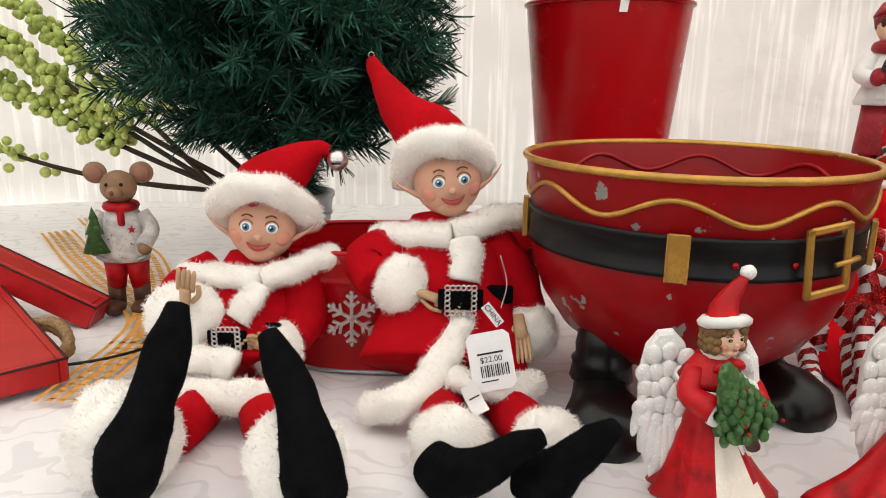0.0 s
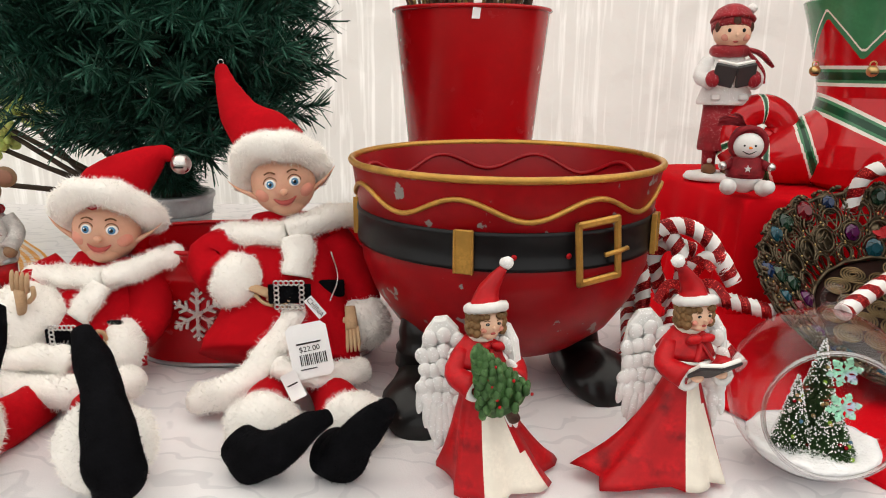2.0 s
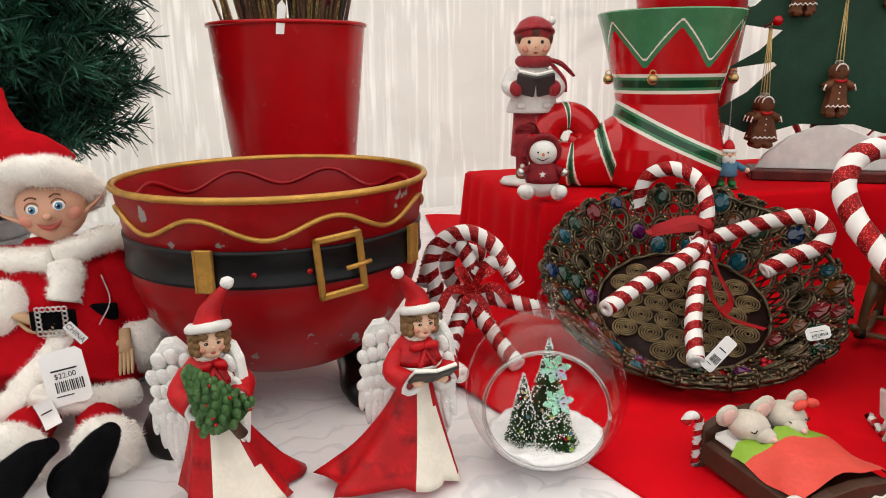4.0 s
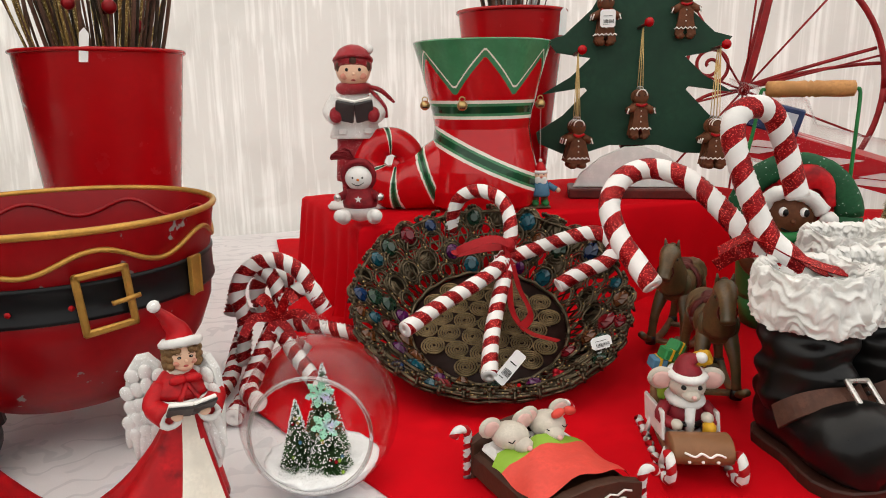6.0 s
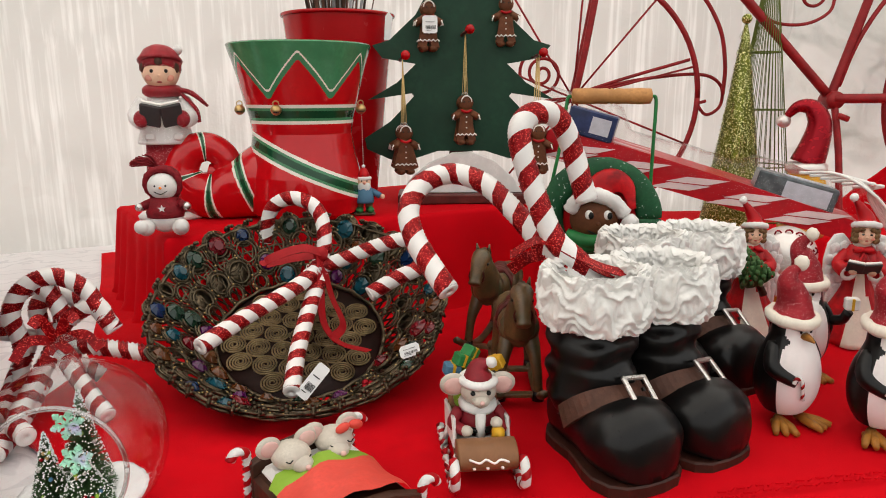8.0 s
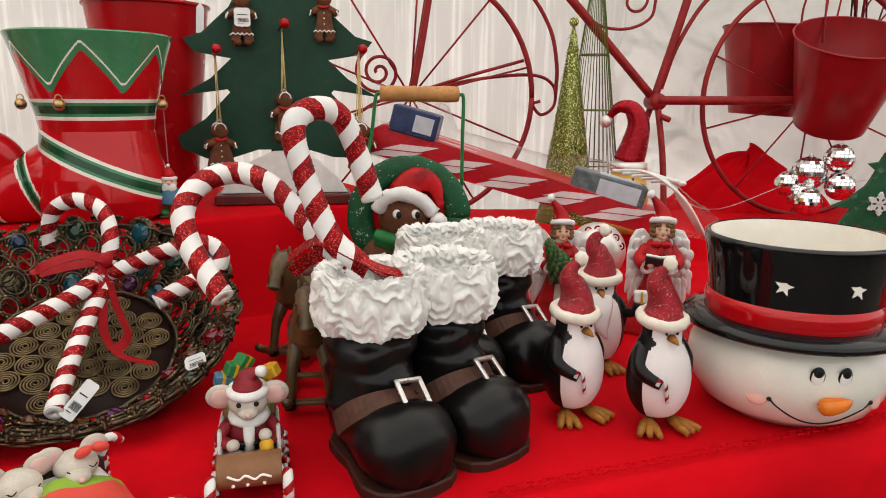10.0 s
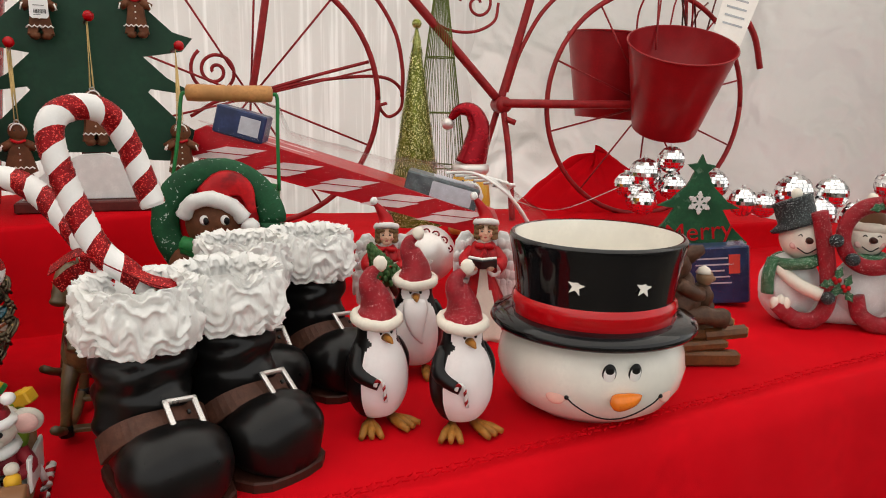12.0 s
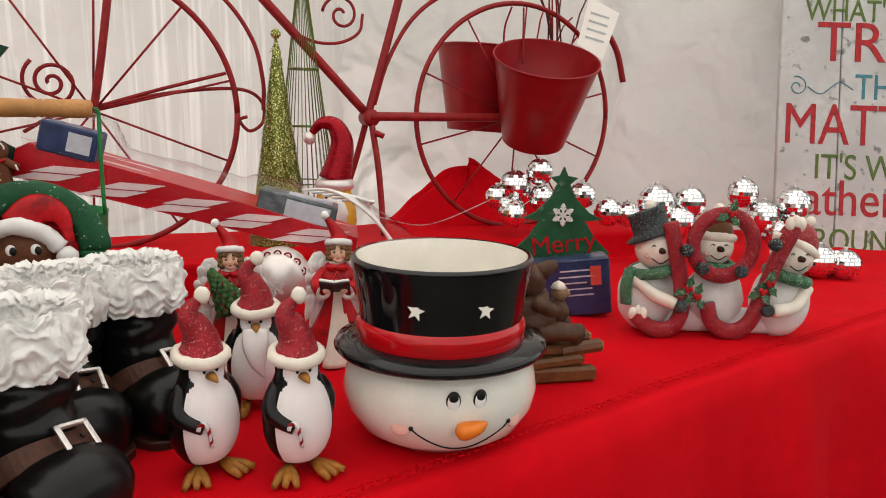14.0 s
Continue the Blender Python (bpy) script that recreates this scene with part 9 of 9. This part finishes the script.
# ---- glazed snowman-head jar with a top hat ----
def star(k, m, r, at, depth=0.0012):
    k.prism([(r * math.sin(i * math.pi / 5) * (1 if i % 2 == 0 else 0.42), r * math.cos(i * math.pi / 5) * (1 if i % 2 == 0 else 0.42)) for i in range(10)], depth, m, at)


def build_snowman_jar():
    t = thing("snowman_jar", "glazed snowman-head jar with black top hat and red band", "jar", spot(1.640, 0.238, 0.004, -51))
    prof = [(0.050, 0.0), (0.080, 0.003), (0.106, 0.020), (0.122, 0.045), (0.127, 0.068), (0.124, 0.090), (0.112, 0.112), (0.10, 0.121)]
    k = Mesh()
    k.lathe(prof, WHITE_GLAZE, 72, None, 1, 0.96)
    head = part("head", k, t, "glossy white glazed head")
    k = Mesh()
    k.lathe([(0.100, 0.117), (0.135, 0.119), (0.139, 0.124), (0.136, 0.130), (0.118, 0.135), (0.104, 0.137)], BLACK_GLAZE, 72, None, 1, 0.98, shell=True)
    part("brim", k, t, "black glazed hat brim")
    k = Mesh()
    k.lathe([(0.105, 0.132), (0.110, 0.136), (0.108, 0.143), (0.111, 0.150), (0.109, 0.158), (0.106, 0.162)], RED_GLAZE, 72, shell=True)
    part("hat_band", k, t, "red glazed hat band")
    k = Mesh()
    k.lathe([(0.105, 0.158), (0.108, 0.185), (0.113, 0.215), (0.117, 0.233), (0.117, 0.237)], BLACK_GLAZE, 72, shell=True)
    hat = part("hat", k, t, "black glazed top hat")
    k = Mesh()
    k.lathe([(0.117, 0.237), (0.114, 0.241), (0.110, 0.240)], BLACK_GLAZE, 72, shell=True)
    k.lathe([(0.110, 0.240), (0.108, 0.228), (0.102, 0.16), (0.095, 0.10), (0.0, 0.09)], WHITE_GLAZE, 72, shell=True)
    part("inside", k, t, "cream glazed inside")

    def at(a, z, out=0.0):
        """On the head or hat, a degrees from its front."""
        r = None
        for (r0, z0), (r1, z1) in zip(prof + [(0.105, 0.158), (0.108, 0.185), (0.113, 0.215)], (prof + [(0.105, 0.158), (0.108, 0.185), (0.113, 0.215), (0.117, 0.233)])[1:]):
            if z0 <= z <= z1:
                r = r0 + (r1 - r0) * (z - z0) / max(1e-6, z1 - z0)
                slope = math.degrees(math.atan2(r1 - r0, z1 - z0))
        yy = 0.96 if z < 0.11 else 1.0
        return pose(math.sin(radians(a)) * (r + out), -math.cos(radians(a)) * (r + out) * yy, z, slope * -1, 0, a)
    for a in (-14, 20):
        s = Mesh()
        star(s, WHITE_GLAZE, 0.0115, at(a * 1.28, 0.192, 0.001) @ pose(0, 0, 0, 0, 10, 0))
        part("star", s, hat, "white star")
    for a in (5, 20):
        s = Mesh()
        m = at(a, 0.088, 0.0)
        s.ball(m.translation[:], (0.0088, 0.0030, 0.0135), BLACK, 20, 12, m.to_3x3().to_4x4())
        s.ball((m @ Vector((0, -0.0008, -0.0004)))[:], (0.0076, 0.0030, 0.0122), EYE_WHITE, 20, 12, m.to_3x3().to_4x4())
        s.ball((m @ Vector((0.0, -0.0018, 0.005)))[:], (0.0058, 0.0026, 0.0066), BLACK, 16, 10, m.to_3x3().to_4x4())
        part("eye", s, head, "painted eye")
    s = Mesh()
    m = at(11, 0.053)
    s.tube([m @ Vector(p) for p in curve([(-0.010, -0.003, -0.002), (0.002, -0.009, 0.000), (0.016, -0.012, 0.004), (0.026, -0.010, 0.008)], 4)], [0.004, 0.009, 0.0105, 0.011, 0.0108, 0.0102, 0.0095, 0.0088, 0.0078, 0.0066, 0.0052, 0.0036, 0.0015], ORANGE, 14)
    part("carrot_nose", s, head, "orange glazed carrot nose")
    s = Mesh()
    pts = []
    for q in range(25):
        f = q / 24 * 2 - 1
        pts.append(at(11 + f * 29, 0.021 + 0.031 * abs(f) ** 2.2, 0.0004).translation)
    s.tube(pts, 0.0011, BLACK, 6)
    for p in (pts[0], pts[-1]):
        s.ball(p[:], 0.0030, BLACK, 10, 8)
    part("smile", s, head, "painted smile line")
    for a in (-25, 46):
        s = Mesh()
        m = at(a, 0.052, -0.0030)
        s.ball(m.translation[:], (0.014, 0.0042, 0.012), PINK, 18, 12, m.to_3x3().to_4x4())
        part("cheek", s, head, "soft pink cheek")


build_snowman_jar()


# ---- bear on a log sled, boxed goods, lettered snowmen, board tree ----
def build_bear():
    k = Mesh()
    for s in (-1, 1):
        k.box((0.004, s * 0.032, 0.013), (0.145, 0.022, 0.026), LOG, 0.005, pose(0, 0, 0, 0, 0, s * 3))
        k.tube([(0.015, s * 0.026, 0.050), (0.086, s * 0.024, 0.056)], 0.0115, LOG, 8, True, 0, 1, 0.18, 60, False)
        k.box((0.088, s * 0.024, 0.056), (0.004, 0.017, 0.017), WOOD, 0.002)
    k.box((-0.008, 0, 0.034), (0.128, 0.082, 0.018), LOG, 0.005, pose(0, 0, 0, 0, -3, 2))
    k.box((-0.020, 0, 0.052), (0.120, 0.064, 0.018), LOG, 0.005, pose(0, 0, 0, 0, 3, -4))
    k.ball((-0.030, 0, 0.105), (0.042, 0.040, 0.050), BEAR, 26, 18, None, 0.22, 55)
    k.ball((-0.036, 0, 0.168), (0.027, 0.026, 0.030), BEAR, 20, 14, None, 0.2, 60)
    k.tube([(-0.030, 0, 0.172), (-0.002, -0.004, 0.190), (0.010, -0.005, 0.194)], [0.018, 0.012, 0.008], BEAR, 10, True, 0, 1, 0.2, 80)
    for s in (-1, 1):
        k.ball((-0.052, s * 0.020, 0.192), 0.010, BEAR, 10, 8)
        k.tube(curve([(-0.03, s * 0.032, 0.085), (0.01, s * 0.030, 0.086), (0.048, s * 0.028, 0.078)], 4), 0.016, BEAR, 10, True, 0, 1, 0.25, 60)
        k.tube(curve([(-0.04, s * 0.034, 0.140), (-0.008, s * 0.030, 0.122), (0.008, s * 0.012, 0.120)], 4), 0.012, BEAR, 10, True, 0, 1, 0.25, 60)
    k.ball((0.016, 0, 0.112), (0.020, 0.019, 0.024), BEAR, 16, 12, None, 0.2, 80)
    k.ball((0.020, 0, 0.144), 0.0145, TAN_FUR, 16, 12, None, 0.12, 90)
    k.ball((0.032, -0.002, 0.142), (0.006, 0.006, 0.005), TAN_FUR, 10, 8)
    k.lathe([(0.014, 0.0), (0.009, 0.008), (0.002, 0.012)], CREAM, 12, pose(0.017, 0, 0.152))
    thing("bear_figurine", "carved brown bears riding a log sled", "figurine", spot(1.900, 0.218, 0.007, -40) @ Matrix.Scale(0.95, 4), mesh=k)


def build_blue_box():
    t = thing("boxed_goods", "navy printed cardboard box in shrink film", "box", spot(2.255, 0.352, 0.007, -54, 0, -6))
    k = Mesh()
    k.box((0, 0, 0.061), (0.170, 0.055, 0.120), NAVY, 0.003)
    part("carton", k, t)
    for i in range(5):
        k = Mesh()
        k.box((0.012 + 0.004 * (i % 2), -0.0285, 0.046 + 0.013 * i), (0.075 - 0.014 * (i % 3), 0.0006, 0.003), WHITE_PAPER)
        part("printed_bar", k, t)
    k = Mesh()
    k.box((0.055, -0.0285, 0.085), (0.022, 0.0006, 0.040), CORAL)
    part("printed_patch", k, t)
    k = Mesh()
    k.box((0, 0, 0.062), (0.174, 0.059, 0.124), FILM, 0.005)
    part("clear_film", k, t).visible_shadow = False


def tiny_snowman(k, body, head, r, hat, m_hat, tilt=0):
    """A stout snowman: body and head centres (x, z), the head's radius, its hat and how far that leans."""
    bx, bz = body
    hx, hz = head
    k.ball((bx, 0.004, bz), (0.064, 0.044, 0.072), WHITE_GLITTER, 24, 18, None, 0.05, 40)
    k.ball((hx, -0.010, hz), (r, r * 0.92, r * 0.95), CREAM, 24, 18)
    k.tube([Vector((hx + (bx - hx) * 0.35, -0.004, hz - r * 0.98)) + Vector((p.x, p.y, p.x * math.sin(radians(-tilt)) * 0.6)) for p in circle((0, 0, 0), r * 0.92, 22)], r * 0.26, GREEN_GLIT, 9, True, 0, 1, 0.25, 90)
    for d in (-1, 1):
        k.tube(curve([(hx + d * r * 0.34 - 0.004, -0.010 - r * 0.86, hz + r * 0.16), (hx + d * r * 0.34, -0.010 - r * 0.90, hz + r * 0.24), (hx + d * r * 0.34 + 0.004, -0.010 - r * 0.86, hz + r * 0.16)], 3), 0.0010, BLACK, 5)
        k.ball((hx + d * r * 0.52, -0.008 - r * 0.72, hz - r * 0.26), (0.009, 0.004, 0.007), PINK_EAR, 10, 8)
    k.tube(curve([(hx - r * 0.40, -0.009 - r * 0.82, hz - r * 0.34), (hx, -0.010 - r * 0.84, hz - r * 0.54), (hx + r * 0.40, -0.009 - r * 0.82, hz - r * 0.34)], 5), 0.0011, BLACK, 5)
    k.tube([(hx, -0.006 - r * 0.9, hz), (hx + 0.002, -0.022 - r * 0.9, hz + 0.001)], [0.0072, 0.0050], SOLE, 10)
    top = pose(hx, -0.004, hz, -8, tilt, 0) @ pose(0, 0, r * 0.52)
    if hat == "top":
        k.lathe([(r * 1.18, -0.003), (r * 1.25, 0.002), (r * 0.95, 0.008), (r * 0.84, 0.012), (r * 0.86, 0.046), (r * 0.92, 0.052), (0, 0.053)], BLACK_GLIT, 26, top)
        k.ball((top @ Vector((0.012, 0, 0.058)))[:], 0.012, CREAM, 12, 8, None, 0.15, 150)
    else:
        k.lathe([(r * 0.96, -0.006), (r * 0.98, 0.004), (r * 0.86, 0.022), (r * 0.52, 0.040), (0.004, 0.046)], m_hat, 24, top)
        k.tube([top @ p for p in circle((0, 0, -0.004), r * 0.95, 24)], 0.0088, CREAM, 9, True, 0, 1, 0.3, 200)
        k.ball((top @ Vector((0.006, 0, 0.052)))[:], 0.0115, CREAM, 12, 8, None, 0.15, 200)


def holly(k, c):
    for a in (20, 140, 250):
        m = pose(*c, 0, a, 0)
        k.prism([(0.0, 0.0), (0.007, 0.006), (0.005, 0.011), (0.009, 0.018), (0.004, 0.023), (0.0, 0.031), (-0.004, 0.023), (-0.009, 0.018), (-0.005, 0.011), (-0.007, 0.006)], 0.005, GREEN_GLIT, m, 0.08)
    for d in ((0, 0), (0.006, 0.004), (-0.004, 0.006)):
        k.ball((c[0] + d[0], c[1] - 0.006, c[2] + d[1]), 0.0048, RED_RESIN, 8, 6)


def build_letter_snowmen():
    k = Mesh()
    tiny_snowman(k, (-0.142, 0.068), (-0.130, 0.172), 0.047, "top", BLACK, -20)
    tiny_snowman(k, (0.004, 0.070), (-0.008, 0.178), 0.040, "cap", BROW, 3)
    tiny_snowman(k, (0.146, 0.066), (0.158, 0.164), 0.044, "cap", RED_GLITTER, 26)
    k.tube([(-0.16, 0.006, 0.024), (0.0, 0.0, 0.026), (0.17, 0.006, 0.024)], 0.026, WHITE_GLITTER, 14)

    def stroke(pts, r=0.0165):
        k.tube(curve(pts, 6), r, RED_GLITTER, 14, True, 0, 0.75, up=(0, 1, 0))
    y = -0.054
    stroke([(-0.116, y, 0.228), (-0.098, y, 0.165), (-0.084, y, 0.105), (-0.080, y, 0.050), (-0.102, y, 0.018), (-0.142, y, 0.018), (-0.178, y, 0.046)])
    stroke([(-0.004 + 0.062 * math.sin(q * math.pi / 8), y, 0.187 + 0.060 * math.cos(q * math.pi / 8)) for q in range(17)], 0.0150)
    stroke([(-0.027, y, 0.070), (-0.012, y, 0.032), (0.028, y, 0.016), (0.064, y, 0.036), (0.086, y, 0.093), (0.108, y, 0.160), (0.139, y, 0.228)])
    for c in ((-0.075, -0.070, 0.100), (-0.056, -0.070, 0.086), (0.000, -0.070, 0.248), (0.090, -0.070, 0.116), (0.078, -0.070, 0.100)):
        holly(k, c)
    for c in ((-0.083, -0.072, 0.178), (-0.048, -0.072, 0.144), (0.032, -0.072, 0.140), (0.096, -0.070, 0.194), (0.096, -0.066, 0.064), (-0.086, -0.074, 0.068)):
        k.ball(c, (0.0145, 0.011, 0.0125), BLACK_GLIT, 14, 10)
    k.tube(curve([(-0.176, -0.026, 0.112), (-0.140, -0.050, 0.086), (-0.096, -0.064, 0.070)], 5), 0.0130, CREAM, 12)
    k.tube(curve([(0.190, -0.026, 0.104), (0.160, -0.048, 0.070), (0.108, -0.062, 0.062)], 5), 0.0130, CREAM, 12)
    k.tube(curve([(-0.186, -0.022, 0.128), (-0.196, -0.034, 0.096), (-0.194, -0.034, 0.060)], 5), 0.014, GREEN_GLIT, 10, True, 0, 0.5)
    for c in ((-0.172, -0.056, 0.046), (0.136, -0.058, 0.232)):
        for q in range(3):
            k.ball((c[0] - 0.010 + 0.011 * q, c[1], c[2] + 0.004 * (q % 2)), (0.010, 0.010, 0.014), CREAM, 12, 8, None, 0.15, 90)
    thing("snowman_letters", "glittered figurine of three snowmen holding the letters JOY", "figurine", spot(2.318, 0.080, 0.007, -58) @ Matrix.Diagonal((0.88, 0.95, 0.97, 1)), mesh=k)


def build_board_tree():
    t = thing("tree_sign", "green wooden tree sign with a white snowflake", "sign", spot(2.375, 0.440, 0.006, -54))
    half = [(0.0, 0.300), (0.009, 0.280), (0.030, 0.276), (0.014, 0.262), (0.024, 0.238), (0.030, 0.228), (0.062, 0.196), (0.090, 0.182), (0.052, 0.178), (0.075, 0.140), (0.112, 0.105), (0.100, 0.092), (0.040, 0.088), (0.022, 0.080), (0.022, 0.0)]
    poly = [(-x, z) for x, z in half[1:]] + [(x, z) for x, z in half[::-1]]
    k = Mesh()
    k.prism(poly[::-1], 0.016, SIGN_GREEN, None, 0.01)
    part("tree_board", k, t)
    k = Mesh()
    flake(k, WHITE_RESIN, 0.023, 0.0048, pose(0, -0.011, 0.192))
    part("snowflake", k, t, "white wooden snowflake")
    text_plate("painted_words", "Merry", 0.060, RED_RESIN, pose(0.004, -0.0095, 0.125, 90, -8), t, "red painted word")
    k = Mesh()
    k.box((0, 0, 0.006), (0.10, 0.05, 0.012), SIGN_GREEN, 0.002)
    part("foot", k, t)


GREEN_GLIT = mat("green_glitter", (0.03, 0.12, 0.05), 0.45, 0, 0.3, 60, speck=(1100, 0.10, (0.7, 0.95, 0.75)))
BLACK_GLIT = mat("black_glitter", (0.015, 0.02, 0.022), 0.45, 0, 0.3, 60, speck=(1200, 0.08, (0.6, 0.7, 0.7)))
SIGN_GREEN = mat("brushed_green_board", (0.015, 0.085, 0.035), 0.55, 0, 0.3, 25, 0.4, 60, second=(0.08, 0.16, 0.10), thresh=0.62, soft=0.08, sscale=60)
build_bear()
build_blue_box()
build_letter_snowmen()
build_board_tree()


# ---- mirror-ball garland ----
def mirror_ball(c, r):
    k = Mesh()
    n, rows = 22, []
    vs, fs = [], []
    rings = 13
    for i in range(rings):
        t0, t1 = math.pi * i / rings, math.pi * (i + 1) / rings
        m = max(4, int(n * math.sin((t0 + t1) / 2)))
        for j in range(m):
            a0, a1 = 2 * math.pi * (j + 0.04) / m, 2 * math.pi * (j + 0.96) / m
            q = [Vector((math.sin(t) * math.cos(a), math.sin(t) * math.sin(a), math.cos(t))) * r for t, a in ((t0 + 0.01, a0), (t1 - 0.01, a0), (t1 - 0.01, a1), (t0 + 0.01, a1))]
            mid = sum(q, Vector()) / 4
            tilt = Matrix.Rotation(random.gauss(0, 0.13), 3, Vector((random.gauss(0, 1), random.gauss(0, 1), random.gauss(0, 1))).normalized())
            o = len(vs)
            vs += [tuple(Vector(c) + mid + tilt @ (p - mid)) for p in q]
            fs.append((o, o + 1, o + 2, o + 3))
    k.add(vs, fs, MIRROR, False)
    k.ball(c, r * 0.97, GALV, 16, 10)
    k.lathe([(0.006, r - 0.002), (0.006, r + 0.006), (0, r + 0.007)], SILVER, 10, Matrix.Translation(c))
    thing("mirror_ball", "silver mirror-tiled ball in a garland on red cloth", "ornament", group="mirror balls", mesh=k)


def build_mirror_balls():
    random.seed(11)
    spots = [(2.62, 0.77, 0.19, 0.034), (2.65, 0.73, 0.222, 0.045), (2.70, 0.68, 0.262, 0.038), (2.632, 0.727, 0.152, 0.042), (2.60, 0.700, 0.150, 0.036), (2.69, 0.665, 0.190, 0.038),
             (2.76, 0.575, 0.200, 0.038), (2.79, 0.506, 0.155, 0.040), (2.82, 0.460, 0.150, 0.036), (2.88, 0.405, 0.185, 0.050), (2.94, 0.328, 0.185, 0.044), (2.91, 0.347, 0.130, 0.046),
             (2.98, 0.270, 0.120, 0.046), (3.03, 0.210, 0.214, 0.042), (3.05, 0.155, 0.150, 0.046), (3.10, 0.090, 0.186, 0.046), (3.08, 0.115, 0.100, 0.046), (3.03, 0.08, 0.050, 0.046), (2.99, -0.005, 0.052, 0.046), (3.02, -0.06, 0.046, 0.042)]
    for x, y, z, r in spots:
        mirror_ball((x, y, z), r)
    k = Mesh()
    order = [Vector(s[:3]) for s in spots]
    for a, b in zip(order, order[1:]):
        k.tube(curve([a, a.lerp(b, 0.5) + Vector((0, 0, 0.012)), b], 4), 0.0012, SILVER, 5)
    k.tube(curve([order[0], (2.35, 0.80, 0.14), (2.05, 0.72, 0.20)], 6), 0.0013, SILVER, 5)
    thing("garland_wire", "thin silver wire threading the mirror balls", "wire", mesh=k)


build_mirror_balls()


# ---- whitewashed plank sign leaning at the back ----
def build_sign():
    M = spot(3.413, 0.195, 0.0, -56, -11, 1) @ Matrix.Scale(1.12, 4)
    t = thing("plank_sign", "whitewashed wooden plank sign with red, green and teal lettering", "sign", M)
    for i in range(3):
        k = Mesh()
        k.box((0.086 + i * 0.176, 0, 0.52), (0.172, 0.018, 1.04), WOOD_WHITE, 0.002)
        part("plank", k, t)
    k = Mesh()
    k.box((0.26, 0.016, 0.52), (0.50, 0.012, 0.9), DARK_WOOD)
    part("back_batten", k, t, "dark batten behind the planks")
    green, teal = SIGN_TXT_GREEN, SIGN_TXT_TEAL
    for words, size, x, z, m, sx in (("WHAT'S UNDER", 0.092, 0.065, 0.700, green, 0.78), ("TREE", 0.165, 0.100, 0.605, RED_TXT, 1.0), ("THAT", 0.105, 0.215, 0.478, teal, 0.8), ("MATTERS", 0.170, 0.012, 0.363, RED_TXT, 0.78), ("IT'S WHO'S", 0.105, 0.105, 0.242, green, 0.8), ("gathered", 0.150, -0.055 + 0.08, 0.150, RED_TXT, 0.85), ("AROUND IT", 0.095, 0.060, 0.028, green, 0.8)):
        text_plate("painted_words", words, size, m, pose(x, -0.0098, z, 90) @ Matrix.Diagonal((sx, 1, 1, 1)), t, "", "LEFT")
    k = Mesh()
    k.tube(spiral((0.05, -0.010, 0.478), 0.006, 0.030, 1.3, 30, "y", 0, 1), 0.0016, teal, 5)
    k.tube(curve([(0.08, -0.010, 0.478), (0.12, -0.010, 0.458), (0.17, -0.010, 0.493), (0.21, -0.010, 0.473)], 6), 0.0016, teal, 5)
    part("painted_flourish", k, t)


SIGN_TXT_GREEN = mat("green_sign_paint", (0.10, 0.16, 0.035), 0.6, 0, 0.25, 60, 0.1)
SIGN_TXT_TEAL = mat("teal_sign_paint", (0.06, 0.22, 0.27), 0.6, 0, 0.25, 60, 0.1)
RED_TXT = mat("red_sign_paint", (0.40, 0.025, 0.03), 0.6, 0, 0.25, 60, 0.1)
build_sign()
